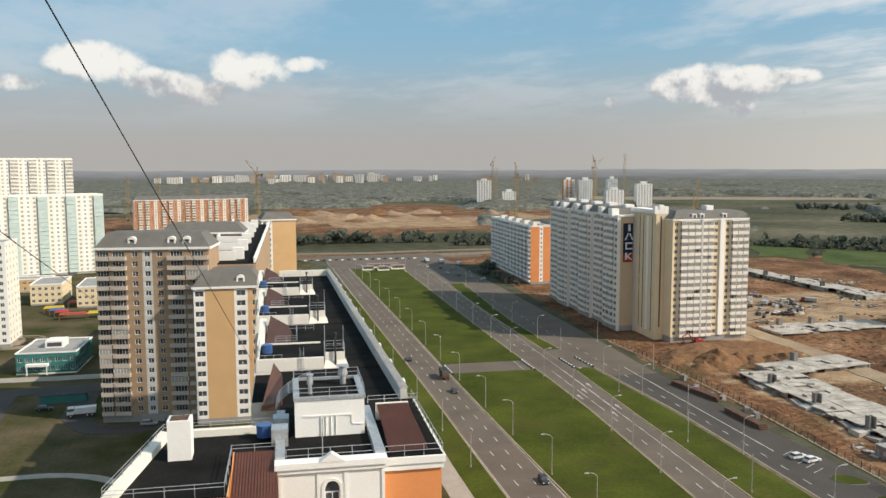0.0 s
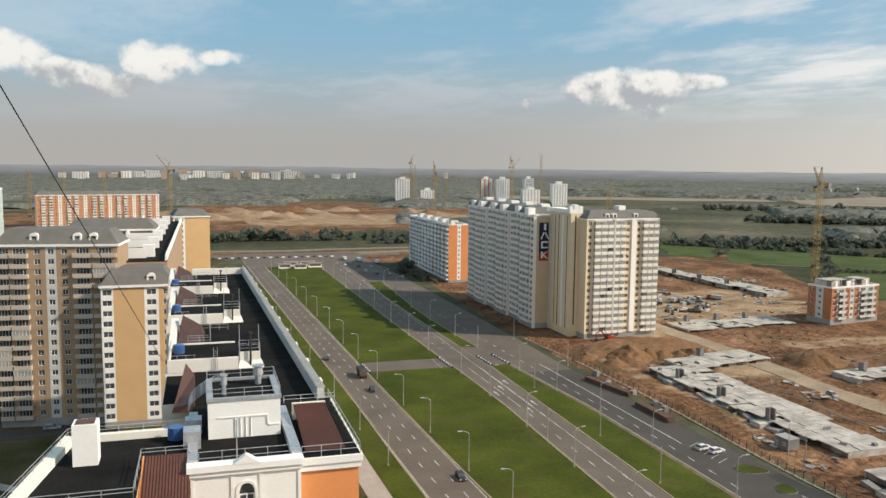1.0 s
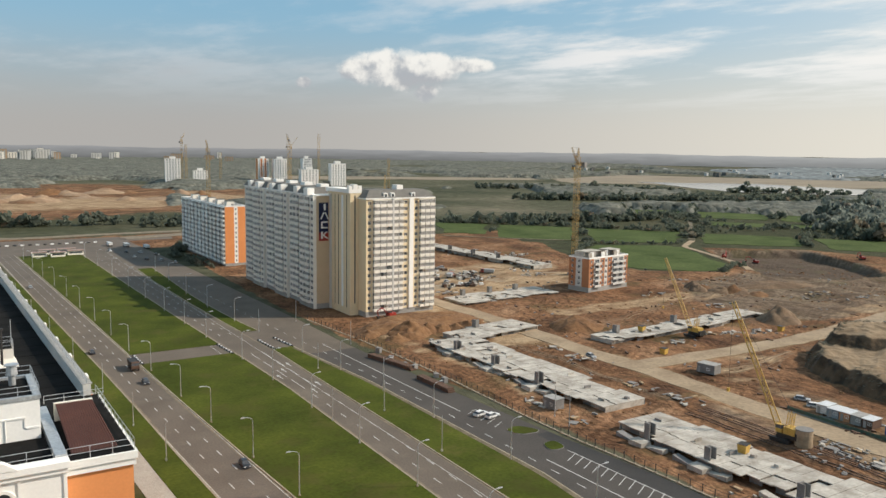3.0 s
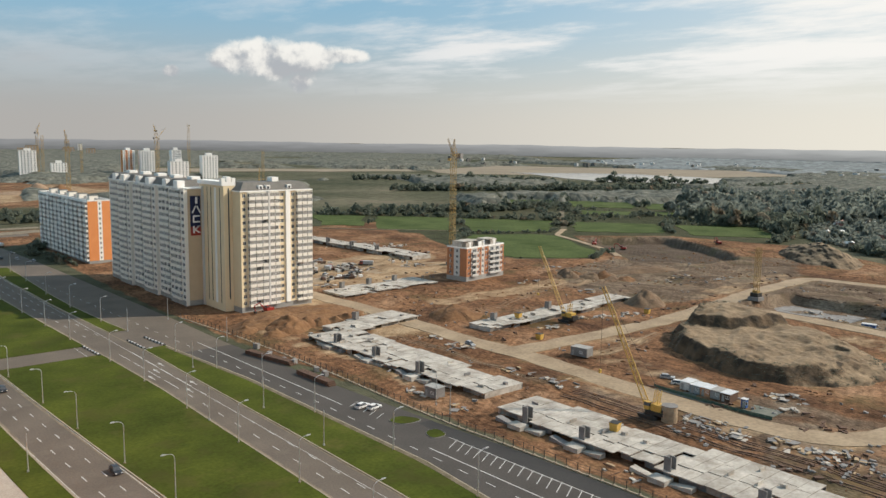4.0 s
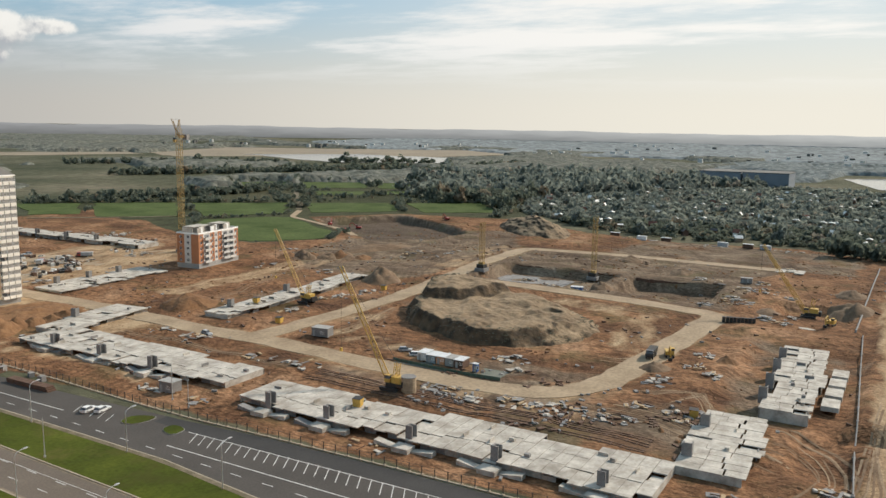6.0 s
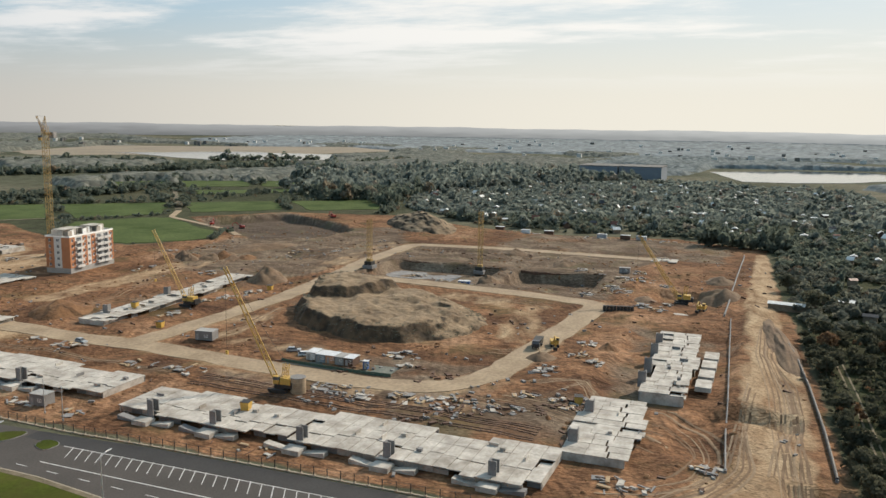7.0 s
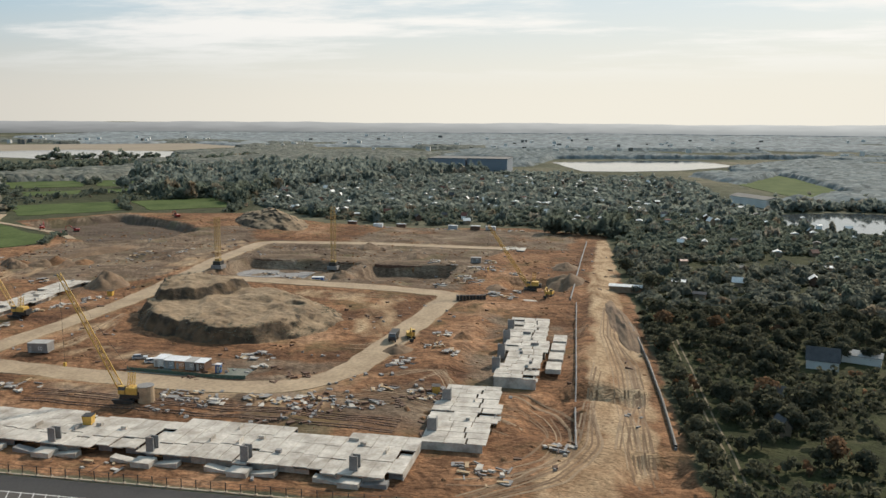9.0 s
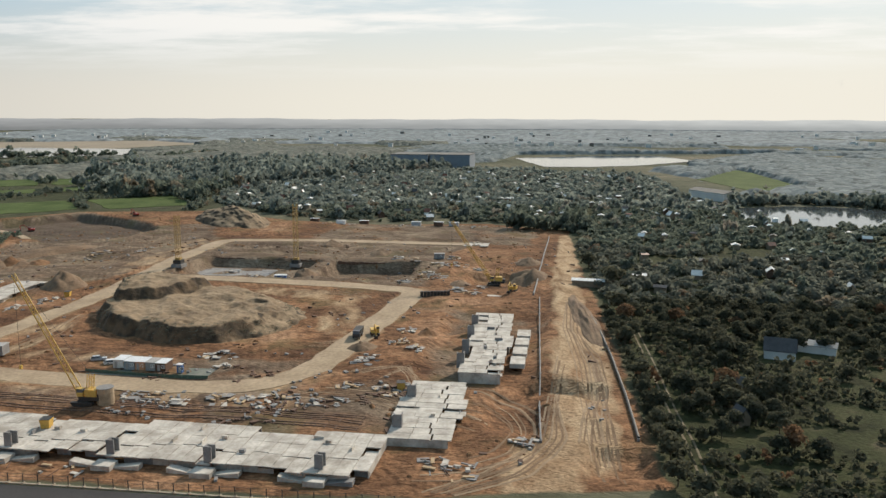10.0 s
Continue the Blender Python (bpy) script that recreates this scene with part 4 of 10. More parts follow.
# ---- building site ----
def ribbon(name, line, width, z, mat, label, category="road", kind="structure", plates=6.0, follow=False):
    """A haul road of plates laid along a broken line."""
    pts, s = [], Soup(mat)
    for (ax, ay), (bx, by) in zip(line, line[1:]):
        n = max(1, round(math.hypot(bx - ax, by - ay) / plates))
        pts += [(ax + (bx - ax) * j / n, ay + (by - ay) * j / n) for j in range(n)]
    pts.append(line[-1])
    for _ in range(2):
        pts = [pts[0]] + [tuple((a[k] + 2 * b[k] + c[k]) / 4 for k in (0, 1)) for a, b, c in zip(pts, pts[1:], pts[2:])] + [pts[-1]]
    rnd, rim = random.Random(5), []
    for j, p in enumerate(pts):
        a, b = Vector(pts[max(0, j - 1)]), Vector(pts[min(len(pts) - 1, j + 1)])
        n = (b - a).normalized()
        n = Vector((-n.y, n.x))
        rim.append((Vector(p) + n * width * (0.5 + rnd.uniform(-0.05, 0.07)), Vector(p) - n * width * (0.5 + rnd.uniform(-0.05, 0.07))))
    if follow:
        for (a, b), (c, d) in zip(rim, rim[1:]):
            za, zb, zc, zd = (height(*p) + z for p in (a, b, c, d))
            s.quad((*b, zb), (*d, zd), (*c, zc), (*a, za))
        return solid(name, s, label, category, "", kind)
    for (a, b), (c, d) in zip(rim, rim[1:]):
        s.quad((*b, z), (*d, z), (*c, z), (*a, z))
        s.quad((*a, z - 0.6), (*a, z), (*c, z), (*c, z - 0.6)), s.quad((*b, z), (*b, z - 0.6), (*d, z - 0.6), (*d, z))
    return solid(name, s, label, category, "", kind)


ribbon("haul_road", HAUL_A, 9.5, 0.16, HAUL, "dusty concrete-plate haul road round the site")
ribbon("haul_road", HAUL_B, 9.0, 0.20, HAUL, "dusty concrete-plate haul road across the site")
ribbon("dirt_track", [(507, 431), (490, 420), (469, 407), (450, 366), (427, 322), (405, 298)], 4.2, 0.3, HAUL, "pale dirt track between the fields")
ribbon("dirt_verge", [(-30, 664), (10, 660), (60, 655), (110, 662), (170, 664)], 11, 0.26, ROAD_DUST, "pale sandy verge along the far street", "verge")
ribbon("dirt_verge", [(118, 628), (140, 632), (166, 640)], 16, 0.30, ROAD_DUST, "trodden sandy ground beside the white block", "verge")
ribbon("dirt_track", [(512, 436), (560, 478), (620, 531), (700, 600), (792, 685)], 4.6, 0.3, DUST, "dusty track up through the fields")
ribbon("dirt_track", [(430, 466), (400, 490), (345, 545)], 3.6, 0.3, DUST, "dusty track beside the fields")
ribbon("dirt_track", [(196, 340), (250, 345), (300, 352), (322, 330)], 10.0, 0.12, HAUL, "pale sandy track behind the tower")
ribbon("dirt_track", [(196, 372), (250, 380), (285, 392)], 12.0, 0.10, HAUL, "pale sandy storage yard behind the tower")

CUBE = Soup(CONCRETE).box(0, 0, 0, 1, 1, 1).mesh("slab")
CUBE_DARK = Soup(CONCRETE_DARK).box(0, 0, 0, 1, 1, 1).mesh("panel")
CUBE_RUST = Soup(RUST).box(0, 0, 0, 1, 1, 1).mesh("panel")


def block_at(name, parent, me, x, y, z, sx, sy, sz, rz=0.0, label=""):
    return part(name, me, parent, label, at(x, y, z, rz) @ Matrix.Diagonal((sx, sy, sz, 1)))


def foundation(x, y, rz, length, depth, seed, top=2.3, shafts=(), label="precast concrete basement of a new house, open to the sky", ramps=True, step=3.2):
    """Basement walls, floor plates on them, lift-shaft stubs and entrance ramps. u along the length, v across."""
    rnd = random.Random(seed)
    t = thing("foundation", label, "foundation", at(x, y, 0, rz), "house basements")
    n = round(length / step)
    cut, back = 0.0, 0.0
    for j in range(n):
        if j % 4 == 0:
            cut, back = rnd.choice((0.0, 0.0, 1.6, -1.4)), rnd.choice((0.0, 0.0, 1.8, -1.0))
        u, v0, v1 = j * step, cut, depth - back
        rows = 3 if v1 - v0 > 9 else 2
        cuts = [0.0] + [(q + 1) / rows + rnd.uniform(-0.07, 0.07) for q in range(rows - 1)] + [1.0]
        if rnd.random() < 0.3:
            w0 = rnd.uniform(v0 + 1, v1 - 4)
            block_at("wall_stub", t, CUBE if rnd.random() < 0.7 else CUBE_DARK, u + 0.6, w0, top - 0.1, *rnd.choice(((0.2, 2.4, 0.9), (2.2, 0.2, 0.7), (1.2, 0.9, 0.8))))
        for r in range(rows):
            a, b = v0 + (v1 - v0) * cuts[r], v0 + (v1 - v0) * cuts[r + 1]
            drop = rnd.uniform(-0.05, 0.05) - (rnd.uniform(0.3, 0.8) if rnd.random() < 0.06 else 0)
            block_at("floor_plate", t, CUBE, u + 0.06, a + 0.06 - (rnd.uniform(0, 0.5) if r == 0 else 0), top - 0.22 + drop, step - 0.12, b - a - 0.12, 0.22)
        # over half of these panels are darkened for the shade under the plates
        for v in (v0 + 0.15, v1 - 0.4):
            if rnd.random() < 0.8:
                block_at("wall_panel", t, CUBE if rnd.random() < 0.45 else CUBE_DARK, u + 0.05, v + (0.8 if v < 3 else 0), -1.2, step - 0.1, 0.25, top + 0.9 - rnd.choice((0, 0, 0.6)))
        if j in (0, n - 1):
            block_at("wall_panel", t, CUBE, u + (0.1 if j == 0 else step - 0.35), v0 + 0.45, -1.2, 0.25, v1 - v0 - 0.9, top + 0.95)
    for u, v in shafts:
        s = Soup(CONCRETE_DARK)
        s.box(u, v, top - 1.5, u + 1.7, v + 0.25, top + 3.0), s.box(u, v + 1.9, top - 1.5, u + 1.7, v + 2.15, top + 2.7), s.box(u, v + 0.25, top - 1.5, u + 0.25, v + 1.9, top + 2.9)
        part("lift_shaft", s, t, "grey lift-shaft stub")
        if ramps:
            for k in (-1, 1):
                m = Soup(CONCRETE_DARK if (k + int(u)) % 3 == 0 else CONCRETE)
                c = u + 0.8 + k * 4.5
                m.taper([(c - 3.0, -2.2, -0.4), (c + 3.0, -2.2, -0.4), (c + 3.0, -0.2, -0.4), (c - 3.0, -0.2, -0.4)],
                        [(c - 3.0, -2.2, 1.05 if k < 0 else 0.2), (c + 3.0, -2.2, 0.2 if k < 0 else 1.05), (c + 3.0, -0.2, 0.2 if k < 0 else 1.05), (c - 3.0, -0.2, 1.05 if k < 0 else 0.2)])
                part("ramp", m, t, "sloping concrete entrance ramp")
            block_at("porch", t, CUBE, u - 1.2, -3.6, -0.4, 4.2, 3.2, 1.5)
    return t


# u runs towards +y where rz is 90 (v then towards -x), so rows along the road turn by -90 and start at their far end
foundation(148.0, 240.0, 270, 85, 17.0, 11, 1.8, ((14, 0.3), (36, 0.3), (58, 0.3)))
foundation(160.0, 236.0, 8, 38, 15.0, 12, 1.7, ((16, 12.0),), ramps=False)
foundation(142.5, 143.0, 270, 106, 18.5, 13, 1.9, ((10, 0.4), (28, 0.4), (51, 0.4), (72, 0.4), (95, 0.4)))
foundation(161.0, 24.0, 2, 38, 14.0, 14, 1.9, ((6, 11.4), (26, 11.4)), ramps=False)
foundation(208.0, 17.0, 1.5, 68, 12.0, 15, 1.9, ((8, 11.0), (22, 11.0), (38, 11.0), (52, 11.0)), ramps=False)
foundation(206.0, 207.0, 4, 92, 12.0, 16, 1.8, ((10, 8.8), (44, 8.8)), ramps=False)
foundation(200.0, 297.0, 2, 58, 18.0, 17, 0.9, ((10, 15), (26, 15), (42, 15)), ramps=False, label="low concrete base slab of a new house")
foundation(288.0, 498.0, 274, 130, 14.0, 18, 2.4, ((20, 0.4), (45, 0.4), (70, 0.4), (95, 0.4)), ramps=False)
for x0 in (226, 236, 246, 256):
    block = thing("concrete_slab", "loose precast concrete slab lying on the ground", "slab", at(x0 - 6, 11.6, 0.0, 1), "loose slabs beside the basement")
    block_at("slab", block, CUBE, 0, 0, -0.2, 7.5, 4.2, 1.3)


def pile(name, label, poly_r, x, y, h, mat, seed, flat=0.0, res=26, category="earth mound", kind=""):
    """A heap of earth: an uneven dome on an oval base (rx, ry, turn)."""
    rx, ry, turn = poly_r
    u = np.linspace(-1.15, 1.15, res)
    gx, gy = np.meshgrid(u, u)
    r = np.hypot(gx, gy) + 0.22 * fbm(gx * 40 + seed * 13, gy * 40, 22, 3, seed)
    d = np.clip((1.0 - r) / (1.0 - flat if flat else 1.0), 0, 1)
    z = h * d ** (0.8 if not flat else 0.75) * (1 + 0.35 * fbm(gx * 40, gy * 40 + seed * 7, 9, 5, seed + 1)) + 0.05 * h * np.minimum(d * 3, 1) * fbm(gx * 80, gy * 80, 3.1, 3, seed + 2) - 0.35
    c, s = math.cos(radians(turn)), math.sin(radians(turn))
    X, Y = gx * rx, gy * ry
    X, Y = X * c - Y * s, X * s + Y * c
    z = z + ground_z(X + x, Y + y) * 1.0
    k = np.arange(res * res).reshape(res, res)
    quads = np.stack([k[:-1, :-1], k[:-1, 1:], k[1:, 1:], k[1:, :-1]], -1).reshape(-1, 4)
    me = mesh_of(name, np.stack([X, Y, z], -1).reshape(-1, 3).tolist(), quads.tolist(), [mat])
    me.polygons.foreach_set("use_smooth", [True] * len(me.polygons))
    return tagged(part(name, me, None, "", at(x, y)), label, category, "", kind)


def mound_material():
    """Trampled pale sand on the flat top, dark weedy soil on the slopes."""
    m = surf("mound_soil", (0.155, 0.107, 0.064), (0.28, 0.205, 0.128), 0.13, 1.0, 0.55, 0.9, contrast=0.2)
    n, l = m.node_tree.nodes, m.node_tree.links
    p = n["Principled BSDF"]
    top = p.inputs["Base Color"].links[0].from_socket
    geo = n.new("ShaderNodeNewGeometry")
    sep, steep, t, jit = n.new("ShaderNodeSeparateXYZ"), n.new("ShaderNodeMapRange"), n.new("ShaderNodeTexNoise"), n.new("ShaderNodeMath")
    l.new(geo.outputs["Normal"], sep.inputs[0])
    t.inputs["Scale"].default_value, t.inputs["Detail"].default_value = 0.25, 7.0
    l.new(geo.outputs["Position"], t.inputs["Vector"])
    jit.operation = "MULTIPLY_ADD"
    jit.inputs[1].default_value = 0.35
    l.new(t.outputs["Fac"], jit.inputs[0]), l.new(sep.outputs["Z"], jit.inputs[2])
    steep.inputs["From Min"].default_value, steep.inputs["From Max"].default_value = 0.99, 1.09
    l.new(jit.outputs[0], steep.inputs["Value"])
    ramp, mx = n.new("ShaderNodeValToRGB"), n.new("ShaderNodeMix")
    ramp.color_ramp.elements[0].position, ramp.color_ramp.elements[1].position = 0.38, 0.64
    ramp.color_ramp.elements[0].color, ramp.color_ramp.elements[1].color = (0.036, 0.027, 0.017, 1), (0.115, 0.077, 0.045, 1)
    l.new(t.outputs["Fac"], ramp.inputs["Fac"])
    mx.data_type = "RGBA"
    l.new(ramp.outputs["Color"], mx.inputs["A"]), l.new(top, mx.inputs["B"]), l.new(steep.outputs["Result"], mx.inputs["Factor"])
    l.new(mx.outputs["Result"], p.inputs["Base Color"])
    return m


MOUND = mound_material()
MOUND_FOOT = [(239, 157), (233, 149), (226.5, 132), (222.5, 121), (223.5, 112), (229, 105), (237, 97), (248.5, 89), (262, 88), (275, 94), (287, 106), (296, 121), (297, 148), (290, 164), (272, 168), (254, 164)]


def mound_z(mx, my):
    """Height of the dumped table of soil, and how far inside its foot: a cut face on the west and north, slumped on the south and east, rising towards the back."""
    d = inside(mx, my, MOUND_FOOT)
    cliff = np.maximum(np.clip((258 - mx) / 18, 0, 1) * np.clip((my - 98) / 14, 0, 1), np.clip((my - 148) / 8, 0, 1) * np.clip((292 - mx) / 14, 0, 1))
    gully = fbm(np.degrees(np.arctan2(my - 128, mx - 266)) * 0.9, d * 0.3, 5, 3, 75)
    d = d + (1.2 + 0.5 * cliff) * gully + 2.2 * fbm(mx, my, 11, 4, 71) - 1.8
    rise = np.clip(d / (11 - 7.2 * cliff), 0, 1)
    rise = rise ** (1.0 - 0.25 * cliff)
    back = np.clip(((mx - 238) * 0.8 + (my - 126) * 0.4) / 36, 0, 1)
    step = np.clip((inside(mx, my, [(256, 156), (260, 144), (272, 137), (286, 134), (300, 146), (284, 172), (262, 172)]) + 2.0 * fbm(mx, my, 6, 3, 76)) / 3.2, 0, 1)
    slump = np.clip((mx - 244) / 20, 0, 1) * np.clip((124 - my) / 16, 0, 1)
    top = 5.0 + 1.6 * back + 3.6 * step - 2.2 * slump - 2.0 * np.clip((mx - 280) / 20, 0, 1) + 0.6 * fbm(mx, my, 16, 3, 72) + (0.45 + 1.8 * slump) * fbm(mx, my, 5, 3, 73)
    ridge = 1.0 - 2.0 * np.abs(fbm(mx, my, 8, 3, 78))
    z = rise * (top + (0.4 + 0.9 * slump) * ridge - 0.3) + (0.4 + 0.35 * cliff) * fbm(mx, my, 2.2, 3, 74) * np.clip(d, 0, 1) - 0.3 * (d <= 0)
    return z + ground_z(mx, my), d, cliff


def table_mound():
    mx, my = np.meshgrid(np.arange(214, 312, 0.7), np.arange(74, 176, 0.7))
    z, d, _ = mound_z(mx, my)
    k = np.arange(mx.size).reshape(mx.shape)
    quads = np.stack([k[:-1, :-1], k[:-1, 1:], k[1:, 1:], k[1:, :-1]], -1).reshape(-1, 4)
    quads = quads[(d.ravel()[quads] > -1.5).any(axis=1)]
    used = np.unique(quads)
    back = np.full(mx.size, -1)
    back[used] = np.arange(len(used))
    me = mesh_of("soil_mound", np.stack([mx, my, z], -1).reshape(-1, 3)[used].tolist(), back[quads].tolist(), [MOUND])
    me.polygons.foreach_set("use_smooth", [True] * len(me.polygons))
    return tagged(new("soil_mound", me), "large flat-topped mound of sandy soil with dark cut sides", "earth mound")


table_mound()
pile("soil_mound", "dark grey heap of soil", (12, 9, 20), 300, 207, 6.5, SOIL, 23)
pile("soil_mound", "brown heap of soil", (12, 9, 0), 213, 237, 5.5, CLAY, 24)
pile("soil_mound", "dark heap of soil beside the pit", (11, 9, 0), 352, 18, 4.5, SOIL, 25)
pile("soil_mound", "dark heap of soil beside the pit", (9, 7, 0), 385, 20, 3.5, SOIL, 26)
pile("clay_bank", "long orange-brown bank of dug clay", (32, 12, 4), 160, 270, 3.0, CLAY, 27, 0.5, 90)
pile("clay_mound", "conical heap of orange clay", (9, 7.5, 0), 149, 257, 5.0, CLAY, 28, 0.0, 44)
for k, (hx, hy, hr, hh) in enumerate(((134, 262, 6, 2.6), (139, 268, 6, 3.0), (158, 259, 5, 3.0), (164, 258, 5, 3.2), (170, 257, 5, 2.8), (176, 258, 6, 3.2), (182, 260, 5, 2.4), (141, 252, 5, 2.6))):
    pile("clay_mound", "tipped heap of red-brown clay beside the tower", (hr, hr * 0.8, 20 * k), hx, hy, hh, CLAY, 120 + k)
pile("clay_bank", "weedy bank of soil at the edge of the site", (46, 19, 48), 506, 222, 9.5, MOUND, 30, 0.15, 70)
pile("soil_bank", "grey bank of dumped soil", (26, 8, -18), 372, 262, 3.0, SOIL, 31, 0.2, 40)
pile("soil_bank", "brown bank of dumped soil", (36, 4.5, 7), 278, -6, 2.4, SOIL, 32, 0.2, 50)
pile("soil_mound", "brown heap of dug soil between materials", (6, 5, 0), 232, 62, 2.4, SOIL, 33)
pile("soil_mound", "brown heap of dug soil between materials", (5, 4, 0), 252, 45, 2.0, CLAY, 34)


for px0, py0, rx, ry, ht, seed in ((386, 160, 6, 20, 1.3, 41), (386, 128, 6, 14, 1.0, 42), (384, 96, 6, 16, 1.6, 43), (384, 72, 5, 10, 1.2, 44), (341, 117, 6, 5, 2.6, 45), (400, 96, 9, 6, 2.4, 46), (330, 45, 8, 5, 2.2, 47), (418, 128, 8, 7, 2.6, 48)):
    pile("soil_bank", "low dark bank of soil thrown up beside the pit", (rx, ry, 0), px0, py0, ht, SOIL, seed, 0.1, 30)


# a row of tipped spoil at the back of the worked ground
for k in range(10):
    pile("soil_mound", "tipped heap of pale brown spoil", (6.5, 5, 25 * k), 325.2 + 2.16 * k + 3 * math.sin(k * 2.1), 282.0 + -3.26 * k + 3 * math.cos(k * 1.7), 2.6 + 0.9 * math.sin(k * 1.3), SOIL if k % 3 else CLAY, 150 + k)


# clods and small heaps left by the diggers
def clods():
    rs, verts, faces = np.random.RandomState(55), [], []
    xs, ys = rs.uniform(134, 520, 3800), rs.uniform(-14, 335, 3800)
    ok = (inside(xs, ys, SITE) > 3) & (np.minimum(along(xs, ys, HAUL_A), along(xs, ys, HAUL_B)) > 5) & (inside(xs, ys, MOUND_FOOT) < -2) & (fbm(xs, ys, 26, 3, 56) > 0.02) & (along(xs, ys, SANDY[3][0]) > 7) & (along(xs, ys, SANDY[4][0]) > 7)
    for x0, y0, x1, y1 in LEVEL:
        ok &= ~((xs > x0 - 1) & (xs < x1 + 1) & (ys > y0 - 1) & (ys < y1 + 1))
    for x, y in zip(xs[ok], ys[ok]):
        r, n, b = rs.uniform(0.3, 1.1) * rs.choice((0.6, 1, 1.3)), 7, len(verts)
        stretch, turn, h = rs.uniform(0.5, 1), rs.uniform(0, 3.14), r * rs.uniform(0.3, 0.6)
        for ring, up in ((1.0, -0.1), (0.55, 0.7)):
            for j in range(n):
                a = j * 6.2832 / n
                u, v = ring * r * rs.uniform(0.75, 1.2) * math.cos(a), ring * r * stretch * rs.uniform(0.75, 1.2) * math.sin(a)
                px_, py_ = x + u * math.cos(turn) - v * math.sin(turn), y + u * math.sin(turn) + v * math.cos(turn)
                verts.append((px_, py_, height(px_, py_) + up * h * rs.uniform(0.8, 1.2)))
        verts.append((x, y, height(x, y) + h))
        for j in range(n):
            k = (j + 1) % n
            faces += [(b + j, b + k, b + n + k, b + n + j), (b + n + j, b + n + k, b + 2 * n)]
    return tagged(new("clods", mesh_of("clods", verts, faces, [CLAY])), "small heaps and clods of dug brown soil", "soil", "", "stuff")


clods()


# pits with sheet walls
def pit_wall(x0, y0, x1, y1, h, label):
    t = thing("pit_wall", label, "wall", at(0, 0))
    n = max(2, round(math.hypot(x1 - x0, y1 - y0) / 2.2))
    a = math.degrees(math.atan2(y1 - y0, x1 - x0))
    for j in range(n):
        x, y = x0 + (x1 - x0) * j / n, y0 + (y1 - y0) * j / n
        block_at("sheet", t, CUBE_RUST, x, y, -4.5, math.hypot(x1 - x0, y1 - y0) / n - 0.08, 0.3, 4.3 + h * (0.3 + 0.7 * ((j * 7) % 5) / 5), a)


pit_wall(378.5, 176, 378.5, 124, -1.0, "grey sheet wall at the edge of a pit")
pit_wall(377, 112, 377, 74, -0.6, "dark sheet wall at the edge of a pit")
# the black retaining wall, built as upright panels
t = thing("retaining_wall", "black retaining wall of upright panels", "building material", at(303.2, 57, 0, -75))
for k in range(9):
    part("panel", SHARED.setdefault("black_panel", Soup(STEEL).box(0, 0, -0.3, 1.1, 1.6, 2.3).box(0.1, -0.08, 0.2, 1.0, 0.0, 0.35).box(0.1, -0.08, 1.6, 1.0, 0.0, 1.75).mesh("panel")), t, "", at(k * 1.3, (k % 2) * 0.12, 0, 0))


def plate_floor(x, y, z, nx, ny, w, d, label, seed, rz=0.0, mesh=CUBE):
    """A floor of precast plates, some missing."""
    rnd = random.Random(seed)
    t = thing("base_slab", label, "slab", at(x, y, z, rz))
    for i in range(nx):
        for j in range(ny):
            if rnd.random() < 0.9:
                block_at("plate", t, mesh, i * w + 0.05, j * d + 0.05, -0.3 + rnd.uniform(-0.04, 0.04), w - 0.1, d - 0.1, 0.42)
    return t


plate_floor(352, 140, -4.5, 4, 6, 4.4, 6.0, "grey concrete base slab on the floor of the pit", 61, mesh=CUBE_DARK)
plate_floor(309, 20.5, 0.15, 2, 4, 2.6, 5.6, "pale concrete plates laid beside the retaining wall", 62, 1)
plate_floor(431, 44, 0.25, 3, 3, 3.6, 4.4, "pale concrete plates at the end of the haul road", 63)
# lattice cranes
def lattice(s, a, b, w, bays, r=0.09, m=0, w2=None):
    a, b = Vector(a), Vector(b)
    z = (b - a).normalized()
    x = z.orthogonal().normalized() if abs(z.z) < 0.95 else Vector((1, 0, 0))
    y = z.cross(x).normalized()
    x = y.cross(z)
    w2 = w if w2 is None else w2

    def corner(k, t):
        ww = (w + (w2 - w) * t) / 2
        return a + (b - a) * t + x * (ww if k in (0, 3) else -ww) + y * (ww if k < 2 else -ww)
    for k in range(4):
        s.rod(corner(k, 0), corner(k, 1), r, m, 4)
        for j in range(bays):
            p, q = (corner(k, j / bays), corner((k + 1) % 4, (j + 1) / bays))
            s.rod(p, q, r * 0.6, m, 3)
            s.rod(corner(k, j / bays), corner((k + 1) % 4, j / bays), r * 0.6, m, 3)
    return s


